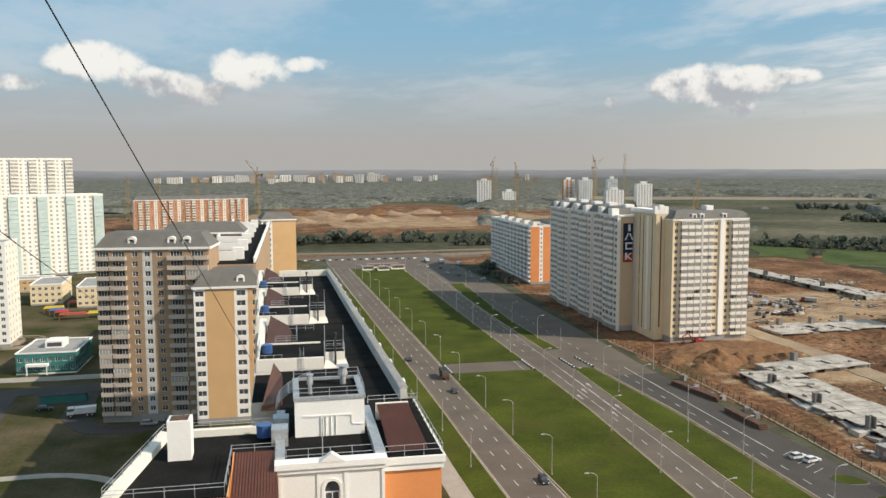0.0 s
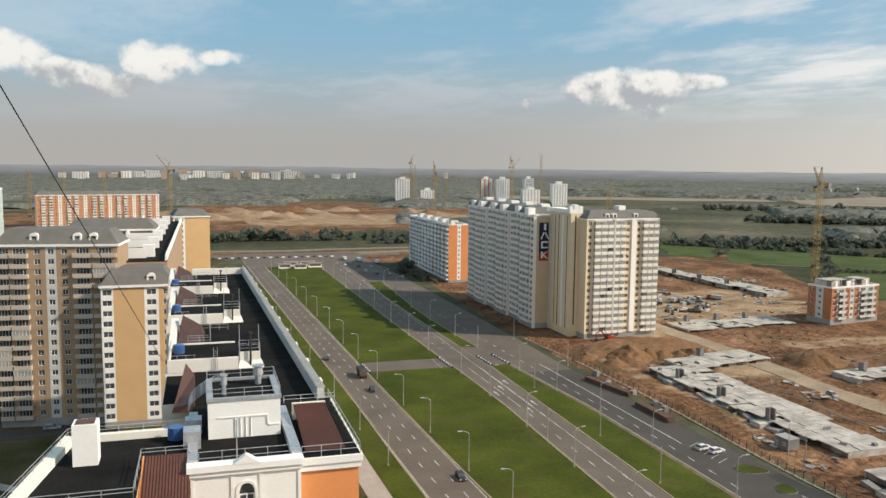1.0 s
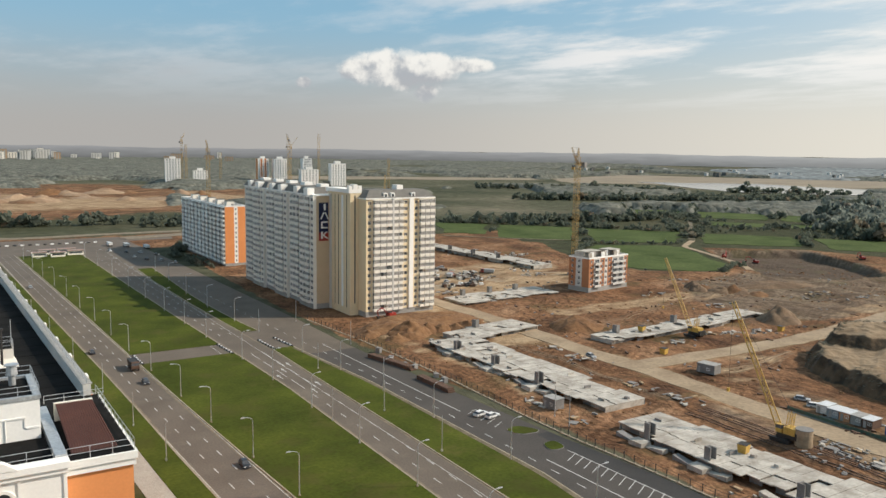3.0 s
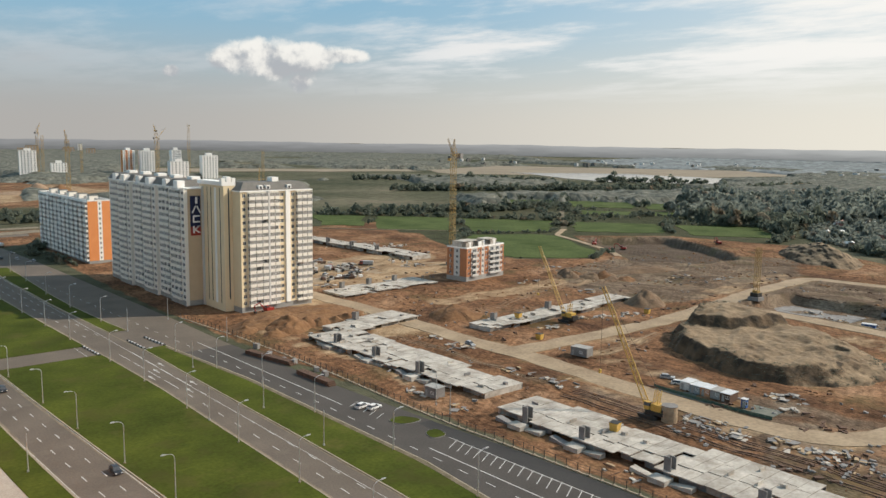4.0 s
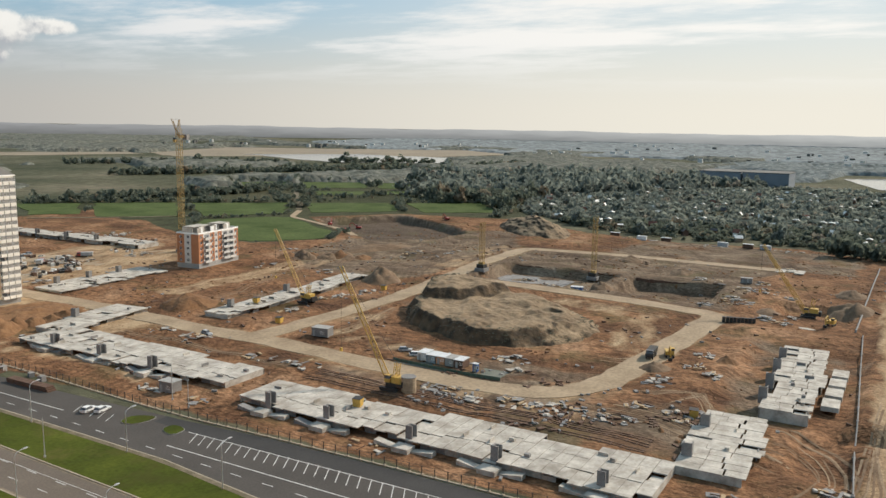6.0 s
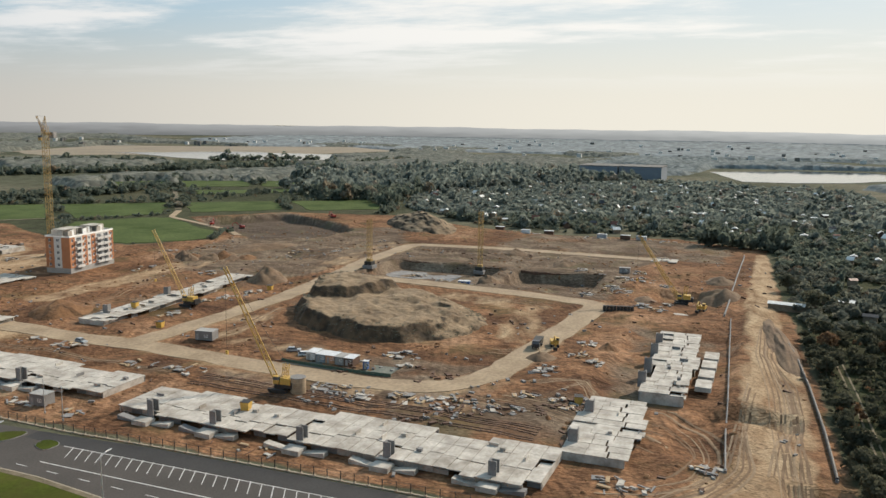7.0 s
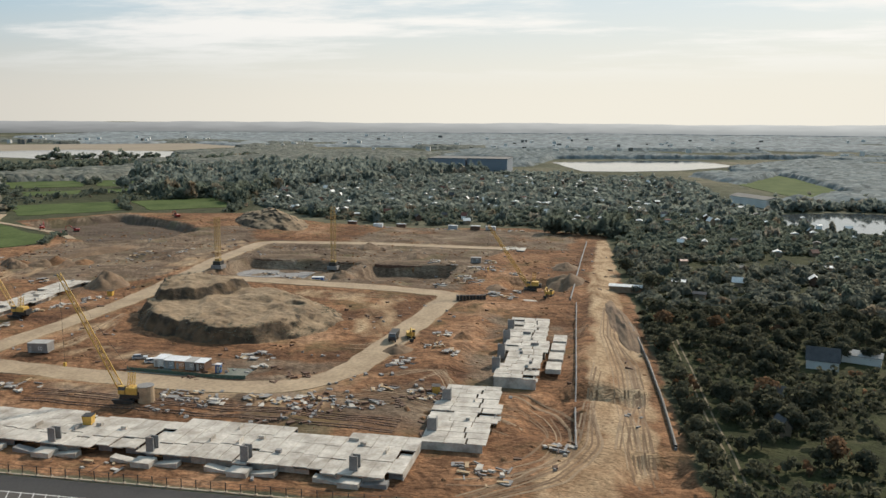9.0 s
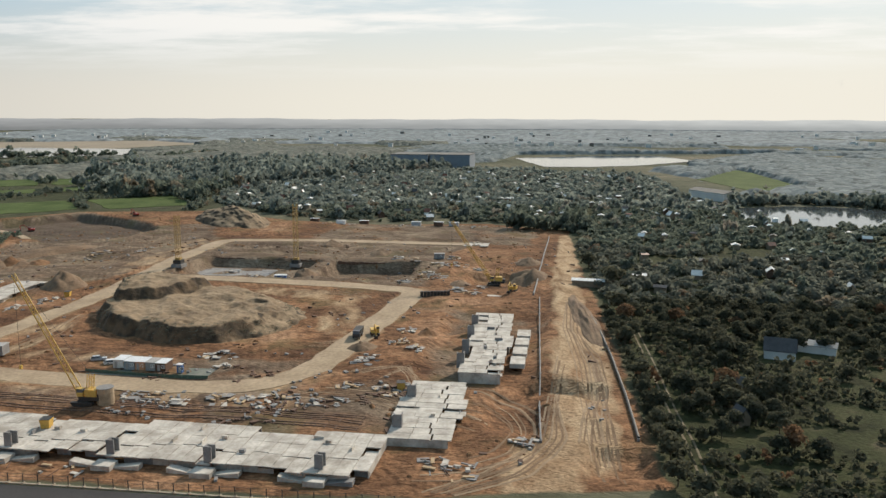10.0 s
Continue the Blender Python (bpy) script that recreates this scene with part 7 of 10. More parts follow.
def ribbed(parent, a, b, c, d, n, label="brown ribbed metal roof sheet"):
    """A sloping sheet a-b (foot), d-c (head) with n standing ribs."""
    a, b, c, d = (Vector(p) for p in (a, b, c, d))
    nrm = (b - a).cross(d - a).normalized()
    s = Soup(TILE)
    for j in range(n):
        for k, (t0, t1, up) in enumerate(((j / n, (j + 0.62) / n, 0.0), ((j + 0.62) / n, (j + 1) / n, 0.09))):
            p, q = a + (b - a) * t0 + nrm * up, a + (b - a) * t1 + nrm * up
            u, v = d + (c - d) * t0 + nrm * up, d + (c - d) * t1 + nrm * up
            s.quad(tuple(p), tuple(q), tuple(v), tuple(u))
            p2, u2 = p + nrm * (0.09 if up == 0 else -0.09), u + nrm * (0.09 if up == 0 else -0.09)
            s.quad(tuple(p), tuple(u), tuple(u2), tuple(p2))
    return part("roof_sheet", s, parent, label)


def near_block():
    t = thing("apartment_block", "white and orange apartment block with black felt roof and white parapets", "building", at(0, 0))
    z = 42.6

    def prism(name, base, z0, z1, mat, label=""):
        return part(name, Soup(mat).taper([(x, y, z0) for x, y in base], [(x, y, z1) for x, y in base]), t, label)
    prism("wall", [(-1.2, 92), (14.0, 92), (10.6, 206), (-7.6, 206)], 0, z - 0.3, ORANGE)
    prism("roof", [(-1.0, 91.9), (13.4, 91.9), (10.2, 205.8), (-7.4, 205.8)], z - 0.3, z, FELT, "black felt roof")
    # seams of the felt
    for j in range(20):
        y = 98 + j * 5.4
        x1 = 12.6 + (y - 92) * -0.026
        part("felt_seam", Soup(FELT).box(3.0, y, z, x1, y + 0.25, z + 0.035), t)
    prism("parapet", [(12.7, 92), (13.5, 92), (10.5, 206), (9.7, 206)], z, z + 1.5, PALE, "pale rendered parapet")
    prism("coping", [(12.6, 92), (13.65, 92), (10.65, 206.1), (9.6, 206.1)], z + 1.5, z + 1.58, PLINTH, "grey coping")
    prism("parapet", [(-2, 205.2), (9.7, 205.2), (9.7, 206), (-2, 206)], z, z + 1.5, IVORY)
    railing(t, [(13.1, 92, z + 1.58), (10.1, 206, z + 1.58)], 0.6, 2.6)
    for j in range(10):
        y = 100 + j * 10.8
        x = 13.5 - (y - 92) * 0.0263
        part("balcony_cap", Soup(WHITE).box(x, y, z - 1.6, x + 1.2, y + 1.6, z + 0.2), t)
    # bay with a steep brown sheet beside the end house
    part("bay_wall", Soup(IVORY).box(-4.6, 96.0, 0, -1.25, 108.9, z - 0.4), t, "white projecting bay")
    part("bay_roof", Soup(FELT).box(-4.5, 96.1, z - 0.4, -1.3, 108.8, z - 0.32), t)
    part("roof_sheet", Soup(TILE_DARK).taper([(-3.4, 92.4, z - 0.35), (-0.9, 92.4, z - 0.35), (-0.9, 103.5, z - 0.35), (-2.6, 103.5, z - 0.35)], [(-3.2, 92.5, z + 0.3), (-1.0, 92.5, z + 0.5), (-1.0, 103.4, z + 1.1), (-2.0, 103.4, z + 2.6)]), t, "dark brown sloping roof sheet")
    # repeated roof houses
    for k, y0 in enumerate((108.9, 141.8, 174.8)):
        x0 = -4.4 - k * 1.1
        part("bay_wall", Soup(SHELL).box(x0 - 0.3, y0 + 0.02, 0, x0 + 3.4, y0 + 29, z - 0.02), t, "white projecting bay")
        part("upstand", Soup(SHELL).box(x0, y0, z, x0 + 9.0, y0 + 0.5, z + 1.7), t, "white upstand wall")
        part("platform", Soup(FELT).box(x0 + 0.3, y0 + 0.5, z, x0 + 9.0, y0 + 12.0, z + 1.05), t, "raised black felt platform")
        part("platform_edge", Soup(SHELL).box(x0, y0 + 0.5, z, x0 + 0.3, y0 + 12.0, z + 1.5).box(x0 + 0.3, y0 + 12.0, z, x0 + 9.0, y0 + 12.4, z + 1.25), t)
        part("side_wall", Soup(SHELL).taper([(x0 - 0.3, y0 + 12.4, z - 0.1), (x0 + 0.8, y0 + 12.4, z - 0.1), (x0 + 0.8, y0 + 29, z - 0.1), (x0 - 0.3, y0 + 29, z - 0.1)],
                                            [(x0 - 0.3, y0 + 12.4, z + 1.0), (x0 + 0.6, y0 + 12.4, z + 1.0), (x0 + 0.8, y0 + 29, z + 2.0), (x0 - 0.3, y0 + 29, z + 2.0)]), t, "white side wall")
        part("roof_sheet", Soup(TILE_DARK).taper([(x0 + 0.8, y0 + 14.4, z), (x0 + 4.9, y0 + 14.4, z), (x0 + 4.9, y0 + 26.5, z), (x0 + 0.8, y0 + 26.5, z)],
                                                 [(x0 + 0.8, y0 + 14.5, z + 0.5), (x0 + 4.8, y0 + 14.5, z + 0.5), (x0 + 4.3, y0 + 23.5, z + 1.7), (x0 + 1.5, y0 + 26.4, z + 2.9)]), t, "dark brown sloping roof sheet")
        part("roof_step", Soup(FELT).box(x0 + 4.9, y0 + 16, z, x0 + 8.6, y0 + 25, z + 0.5), t, "low felt step of the roof")
        railing(t, [(x0 + 0.1, y0 + 0.7, z + 1.05), (x0 + 3.4, y0 + 0.7, z + 1.05)], 1.1, 1.1)
        railing(t, [(x0 + 0.1, y0 + 0.7, z + 1.05), (x0 + 0.1, y0 + 11.5, z + 1.05)], 1.1, 1.8)
        railing(t, [(x0 + 2.4, y0 + 12.2, z + 1.25), (x0 + 5.6, y0 + 12.2, z + 1.25), (x0 + 5.6, y0 + 24.5, z + 0.6)], 1.1, 1.6, bars=(0.35, 0.7, 1.0))
        railing(t, [(x0 + 4.4, y0 + 26, z + 0.2), (x0 + 8.5, y0 + 26, z + 0.2)], 1.0, 1.4)
        part("water_tank", Soup(CAR_BLUE).rod((x0 + 1.3, y0 + 7.0, z + 1.05), (x0 + 1.3, y0 + 7.0, z + 2.2), 0.75, 0, 14).rod((x0 + 1.3, y0 + 7.0, z + 2.2), (x0 + 1.3, y0 + 7.0, z + 2.35), 0.8, 0, 14, 0.5), t, "dark blue roof tank")
        vx, vy = x0 + 9.1, y0 + 0.9
        part("vent_block", Soup(SHELL).taper([(vx - 0.1, vy - 0.7, z), (vx + 3.3, vy - 0.7, z), (vx + 3.3, vy + 3.4, z), (vx - 0.1, vy + 3.4, z)],
                                             [(vx + 0.1, vy, z + 1.0), (vx + 2.8, vy, z + 1.0), (vx + 2.8, vy + 3.0, z + 1.0), (vx + 0.1, vy + 3.0, z + 1.0)])
             .box(vx + 0.1, vy, z + 1.0, vx + 2.8, vy + 3.0, z + 2.2), t, "white flared ventilation block")
        part("vent_top", Soup(FELT).box(vx + 0.2, vy + 0.1, z + 2.2, vx + 2.7, vy + 2.9, z + 2.28), t)
        railing(t, [(vx + 0.1, vy, z + 2.2), (vx + 0.1, vy + 3, z + 2.2), (vx + 2.8, vy + 3, z + 2.2), (vx + 2.8, vy, z + 2.2), (vx + 0.1, vy, z + 2.2)], 0.9, 1.3)
        part("flue", Soup(STEEL).rod((vx + 1.5, vy - 0.3, z), (vx + 1.5, vy - 0.3, z + 4.6), 0.14, 0, 8).rod((vx + 1.5, vy - 0.3, z + 4.6), (vx + 1.5, vy - 0.3, z + 4.9), 0.26, 0, 8), t, "black flue pipe")
        for dx_ in (0.2, 2.8):
            part("aerial", Soup(GALV).rod((vx + dx_, vy + 3.0, z + 2.2), (vx + dx_, vy + 3.0, z + 5.3), 0.05, 0, 5), t)
        lad = Soup(GALV)
        for dx_ in (0.0, 0.5):
            lad.rod((x0 + 5.8 + dx_, y0 - 0.15, z), (x0 + 5.8 + dx_, y0 - 0.15, z + 3.2), 0.035, 0, 5)
        for j in range(10):
            lad.rod((x0 + 5.8, y0 - 0.15, z + 0.3 * j), (x0 + 6.3, y0 - 0.15, z + 0.3 * j), 0.025, 0, 4)
        part("ladder", lad, t, "steel roof ladder")
    return t


near_block()


def end_house():
    """The near end: white gable, orange wall, brown sheets and railings."""
    t = thing("apartment_house", "white and orange end house with brown ribbed roof sheets", "building", at(0, 0))
    z = 42.6
    # orange flank
    part("wall", Soup(ORANGE).box(8.4, 73.2, 0, 14.0, 91.8, z - 0.4), t, "orange rendered wall")
    part("cornice", Soup(WHITE).box(8.3, 72.8, z - 0.4, 14.35, 91.9, z + 0.25).box(8.3, 72.95, z - 1.0, 14.2, 91.9, z - 0.4), t, "white cornice")
    part("roof", Soup(FELT).box(8.4, 73.1, z + 0.25, 14.1, 91.85, z + 0.32), t, "black felt roof")
    ribbed(t, (9.1, 74.2, z + 0.45), (12.9, 74.2, z + 0.45), (12.4, 84.5, z + 2.0), (9.1, 84.5, z + 2.0), 17)
    part("gable_wall", Soup(IVORY).box(9.0, 84.5, z + 0.3, 12.5, 84.9, z + 2.1), t)
    railing(t, [(8.6, 73.0, z + 0.3), (14.1, 73.0, z + 0.3), (13.9, 91.8, z + 0.3)], 1.1, 1.7)
    railing(t, [(8.2, 85.2, z + 2.0), (13.6, 85.2, z + 2.0)], 0.8, 1.8)
    # white projecting gable with the arched window
    gx0, gx1, gy = -1.2, 8.4, 72.2
    wx0, wx1, wz0, wz1 = 2.95, 4.25, 38.9, 40.7
    g = Soup(WHITE)
    for a, b, c, d in ((gx0, 0, gx1, wz0), (gx0, wz0, wx0, wz1), (wx1, wz0, gx1, wz1)):
        g.quad((a, gy, b), (c, gy, b), (c, gy, d), (a, gy, d))
    n, top = 8, z + 0.6
    xs = [wx0 + (wx1 - wx0) * j / n for j in range(n + 1)]
    arch = [wz1 + math.sqrt(max(0, 0.65 ** 2 - (x - 3.6) ** 2)) for x in xs]
    for j in range(n):
        g.quad((xs[j], gy, arch[j]), (xs[j + 1], gy, arch[j + 1]), (xs[j + 1], gy, top), (xs[j], gy, top))
        g.quad((xs[j], gy, arch[j]), (xs[j], gy + 0.35, arch[j]), (xs[j + 1], gy + 0.35, arch[j + 1]), (xs[j + 1], gy, arch[j + 1]))
    g.quad((gx0, gy, wz1), (wx0, gy, wz1), (wx0, gy, top), (gx0, gy, top)), g.quad((wx1, gy, wz1), (gx1, gy, wz1), (gx1, gy, top), (wx1, gy, top))
    g.quad((wx0, gy, wz0), (wx0, gy + 0.35, wz0), (wx0, gy + 0.35, wz1), (wx0, gy, wz1)), g.quad((wx1, gy, wz0), (wx1, gy, wz1), (wx1, gy + 0.35, wz1), (wx1, gy + 0.35, wz0))
    g.quad((wx0, gy, wz0), (wx1, gy, wz0), (wx1, gy + 0.35, wz0), (wx0, gy + 0.35, wz0))
    g.quad((gx1, gy, 0), (gx1, gy + 8, 0), (gx1, gy + 8, top), (gx1, gy, top)), g.quad((gx0, gy + 8, 0), (gx0, gy, 0), (gx0, gy, top), (gx0, gy + 8, top))
    part("gable", g, t, "white projecting gable")
    win = part("arched_window", Soup(GLASS).box(wx0, gy + 0.3, wz0, wx1, gy + 0.34, wz1 + 0.7), t, "arched window")
    part("window_frame", Soup(FRAME).box(wx0, gy + 0.22, wz1 - 0.5, wx1, gy + 0.3, wz1 - 0.4).box(3.56, gy + 0.22, wz0, 3.64, gy + 0.3, wz1 - 0.5).box(wx0, gy + 0.22, wz0, wx0 + 0.07, gy + 0.3, wz1 - 0.5)
         .box(wx1 - 0.07, gy + 0.22, wz0, wx1, gy + 0.3, wz1 - 0.5), win)
    trim = Soup(WHITE)
    for j in range(n):
        for r0, r1 in ((0.72, 0.98),):
            a0, a1 = math.pi * j / n, math.pi * (j + 1) / n
            p = [(3.6 + r * math.cos(a), wz1 + r * math.sin(a)) for r, a in ((r0, a0), (r1, a0), (r1, a1), (r0, a1))]
            trim.taper([(x, gy - 0.12, q) for x, q in p], [(x, gy, q) for x, q in p])
    trim.box(2.62, gy - 0.12, 36, 2.88, gy, wz1), trim.box(4.32, gy - 0.12, 36, 4.58, gy, wz1)
    part("window_surround", trim, t)
    c = Soup(WHITE)
    c.box(gx0 - 0.35, gy - 0.4, z + 0.2, gx1 + 0.3, gy + 1.0, z + 0.75), c.box(gx0 - 0.2, gy - 0.22, z - 0.25, gx1 + 0.15, gy, z + 0.2)
    c.taper([(2.4, gy - 0.45, z + 0.75), (4.8, gy - 0.45, z + 0.75), (4.8, gy + 0.3, z + 0.75), (2.4, gy + 0.3, z + 0.75)], [(3.5, gy - 0.45, z + 1.5), (3.7, gy - 0.45, z + 1.5), (3.7, gy + 0.3, z + 1.5), (3.5, gy + 0.3, z + 1.5)])
    part("gable_cornice", c, t, "white moulded cornice with a small pediment")
    for x in (gx0 + 0.1, 2.35, 4.85, gx1 - 0.1):
        part("pilaster", Soup(WHITE).box(x - 0.14, gy - 0.1, 30, x + 0.14, gy, z - 0.25), t)
    part("terrace", Soup(FELT).box(gx0, gy + 0.1, z + 0.1, gx1, 92, z + 0.3), t, "black felt terrace")
    part("parapet", Soup(GALV).box(gx0 - 0.3, gy + 1.0, z + 0.3, gx0 + 0.6, 88, z + 0.95), t, "metal-capped parapet")
    part("parapet", Soup(GALV).box(gx1 - 0.7, gy + 1.0, z + 0.3, gx1 + 0.25, 88, z + 0.95), t, "metal-capped parapet")
    railing(t, [(gx0 + 0.7, gy + 1.4, z + 0.3), (gx1 - 0.8, gy + 1.4, z + 0.3)], 1.2, 2.2)
    # white lift house
    b = Soup(WHITE)
    x0, x1, y0, y1, h = 0.4, 7.4, 80.4, 88.2, z + 4.1
    b.box(x0, y0, z + 0.3, x1, y1, h)
    part("lift_house", b, t, "white lift machine house")
    part("lift_house_roof", Soup(FELT).box(x0 + 0.4, y0 + 0.4, h, x1 - 0.4, y1 - 0.4, h + 0.06), t)
    rim = Soup(GALV)
    rim.box(x0 - 0.12, y0 - 0.1, h - 0.05, x1 + 0.12, y0 + 0.3, h + 0.3), rim.box(x0 - 0.12, y1 - 0.3, h - 0.05, x1 + 0.12, y1 + 0.1, h + 0.3)
    rim.box(x0 - 0.12, y0 + 0.3, h - 0.05, x0 + 0.5, y1 - 0.3, h + 0.3), rim.box(x1 - 0.5, y0 + 0.3, h - 0.05, x1 + 0.12, y1 - 0.3, h + 0.3)
    part("lift_house_coping", rim, t, "metal coping")
    railing(t, [(x0, y0 + 0.1, h + 0.3), (x1, y0 + 0.1, h + 0.3), (x1, y1, h + 0.3), (x0, y1, h + 0.3), (x0, y0 + 0.1, h + 0.3)], 0.9, 1.8)
    mould = Soup(WHITE)
    mould.box(x0 + 0.9, y0 - 0.08, h - 1.75, x1 - 1.2, y0, h - 1.6), mould.box(x1 - 1.35, y0 - 0.08, h - 2.6, x1 - 1.2, y0, h - 1.75), mould.box(x1 - 1.2, y0 - 0.08, h - 2.75, x1 - 0.1, y0, h - 2.6)
    part("moulding", mould, t)
    for vx, vy, rr in ((2.0, 82.5, 0.34), (5.6, 85.8, 0.55)):
        part("vent_pipe", Soup(GALV).rod((vx, vy, h), (vx, vy, h + 1.1), rr * 0.6, 0, 10).rod((vx, vy, h + 1.1), (vx, vy, h + 1.9), rr, 0, 10, rr * 0.8).rod((vx, vy, h + 2.0), (vx, vy, h + 2.1), rr * 1.2, 0, 10), t, "shiny metal ventilation cowl")
    part("aerial_mast", Soup(GALV).rod((2.8, gy + 0.6, z - 1), (2.8, gy + 0.6, h + 0.4), 0.05, 0, 6), t)
    for x in (3.0, 3.5, 4.0, 4.5):
        part("drain_pipe", Soup(WHITE).rod((x, y0 - 0.06, z + 0.3), (x, y0 - 0.06, h - 1.8), 0.05, 0, 6), t)
    cage = Soup(GALV)
    for k in range(6):
        y = 89.5 + k * 0.9
        pts = [Vector((-1.6 + 2.0 * (1 - math.cos(a)) * 0.5 * 2, y, z + 0.6 + 3.0 * math.sin(a * 0.5))) for a in (j * math.pi / 5 for j in range(6))]
        for a, c2 in zip(pts, pts[1:]):
            cage.rod(a, c2, 0.045, 0, 5)
    for j in range(5):
        a = j * math.pi / 5
        p = Vector((-1.6 + 2.0 * (1 - math.cos(a)), 89.5, z + 0.6 + 3.0 * math.sin(a * 0.5)))
        cage.rod(p, p + Vector((0, 4.5, 0)), 0.04, 0, 5)
    part("ladder_cage", cage, t, "rounded steel ladder cage")
    part("roof_unit", Soup(GALV).box(-1.9, 78, z + 0.3, -0.3, 80, z + 2.0), t, "grey metal roof unit")
    part("roof_unit", Soup(GALV).box(-1.8, 82.5, z + 0.3, -0.2, 84.2, z + 1.7), t, "grey metal roof unit")
    part("water_tank", Soup(CAR_BLUE).rod((-2.6, 80.4, z + 0.7), (-2.6, 80.4, z + 1.9), 0.8, 0, 12), t, "blue roof tank")
    # left wing
    wing = [(-15.0, 66.5), (-5.4, 66.5), (-5.4, 75.6), (-1.0, 75.6), (-1.0, 82.6), (-12.6, 82.6)]
    part("wing_wall", Soup(OCHRE).taper([(x, y, 0) for x, y in wing], [(x, y, z + 0.2) for x, y in wing]), t)
    part("wing_roof", Soup(FELT).taper([(x, y, z + 0.2) for x, y in wing], [(x, y, z + 0.45) for x, y in wing]), t, "black felt roof with puddle stains")
    part("wing_parapet", Soup(IVORY).taper([(-15.1, 66.4, z + 0.4), (-14.2, 66.4, z + 0.4), (-11.9, 82.0, z + 0.4), (-12.8, 82.7, z + 0.4)], [(-15.1, 66.4, z + 1.15), (-14.2, 66.4, z + 1.15), (-11.9, 82.0, z + 1.15), (-12.8, 82.7, z + 1.15)])
         .box(-11.9, 82.0, z + 0.4, -1.0, 82.7, z + 1.15), t, "white parapet")
    railing(t, [(-15.0, 66.5, z + 1.1), (-12.5, 82.5, z + 1.1), (-1.2, 82.5, z + 1.1)], 0.75, 2.2, bars=(0.55, 1.0))
    railing(t, [(-15.0, 66.6, z + 0.45), (-5.5, 66.6, z + 0.45), (-5.5, 75.7, z + 0.45), (-1.3, 75.7, z + 0.45)], 1.1, 2.2, bars=(0.7, 1.0))
    part("chimney", Soup(WHITE).box(-11.2, 75.6, z + 0.4, -9.1, 77.6, z + 4.2), t, "white rendered chimney block")
    part("chimney_cap", Soup(RUST).box(-10.95, 75.85, z + 4.2, -9.35, 77.35, z + 4.26), t)
    ribbed(t, (-5.2, 62.0, z - 2.2), (-1.3, 62.0, z - 2.2), (-1.3, 75.4, z + 0.9), (-5.2, 75.4, z + 0.9), 15)
    ribbed(t, (-16.5, 61.5, z - 2.4), (-5.2, 61.5, z - 2.4), (-5.2, 66.3, z + 0.4), (-15.0, 66.3, z + 0.4), 36)
    part("side_wall", Soup(ORANGE).taper([(-5.35, 62, z - 2.5), (-5.2, 62, z - 2.5), (-5.2, 75.4, z - 2.5), (-5.35, 75.4, z - 2.5)], [(-5.35, 62, z - 2.3), (-5.2, 62, z - 2.3), (-5.2, 75.4, z + 1.0), (-5.35, 75.4, z + 1.0)]), t)
    part("lower_wall", Soup(ORANGE).box(-16.5, 61.6, 0, -1.3, 66, z - 2.5), t)
    part("scupper", Soup(STEEL).box(5.5, 92.5, z, 6.0, 93.0, z + 1.6), t)
    return t


end_house()
# a thin aerial cable slung from above the eye down to the roofs
cable = Soup(STEEL)
pa, pb, prev = Vector((-3.23, 11.23, 72.72)), Vector((-5.0, 108.8, 44.4)), None
for j in range(25):
    u = j / 24
    p = pa.lerp(pb, u)
    if prev is not None:
        cable.rod(prev, p, 0.012 + 0.02 * u, 0, 5)
    prev = p
solid("aerial_cable", cable, "thin black aerial cable slung down to the roofs", "cable")
solid("aerial_cable", Soup(STEEL).rod((-9.45, 28.42, 68.23), (-48.9, 231.0, 31.7), 0.02, 0, 5, 0.04), "thin black aerial cable slung to the beige block", "cable")

# ---- estate beyond ----
def gable_house(name, x, y, rz, w, d, h, wall, roof, label, group="garden houses", rise=0.45, z=None):
    t = thing(name, label, "house", at(x, y, height(x, y) if z is None else z, rz), group)
    r = rise * d
    part("wall", Soup(wall).box(-w / 2, -d / 2, -0.3, w / 2, d / 2, h).taper([(-w / 2, -d / 2, h), (w / 2, -d / 2, h), (w / 2, d / 2, h), (-w / 2, d / 2, h)], [(-w / 2, -0.05, h + r - 0.1), (w / 2, -0.05, h + r - 0.1), (w / 2, 0.05, h + r - 0.1), (-w / 2, 0.05, h + r - 0.1)]), t)
    e = 0.35
    cover = Soup(roof)
    for k in (-1, 1):
        cover.taper([(-w / 2 - e, k * (d / 2 + e), h - e * rise * 2 + 0.05), (w / 2 + e, k * (d / 2 + e), h - e * rise * 2 + 0.05), (w / 2 + e, 0, h + r + 0.05), (-w / 2 - e, 0, h + r + 0.05)][::k],
                                      [(-w / 2 - e, k * (d / 2 + e), h - e * rise * 2 + 0.2), (w / 2 + e, k * (d / 2 + e), h - e * rise * 2 + 0.2), (w / 2 + e, 0, h + r + 0.2), (-w / 2 - e, 0, h + r + 0.2)][::k])
    part("roof", cover, t)
    part("window", window_mesh(1.2, 1.2, GLASS, FRAME, 1), t, "", at(-0.6, -d / 2 - 0.02, 1.0))
    return t


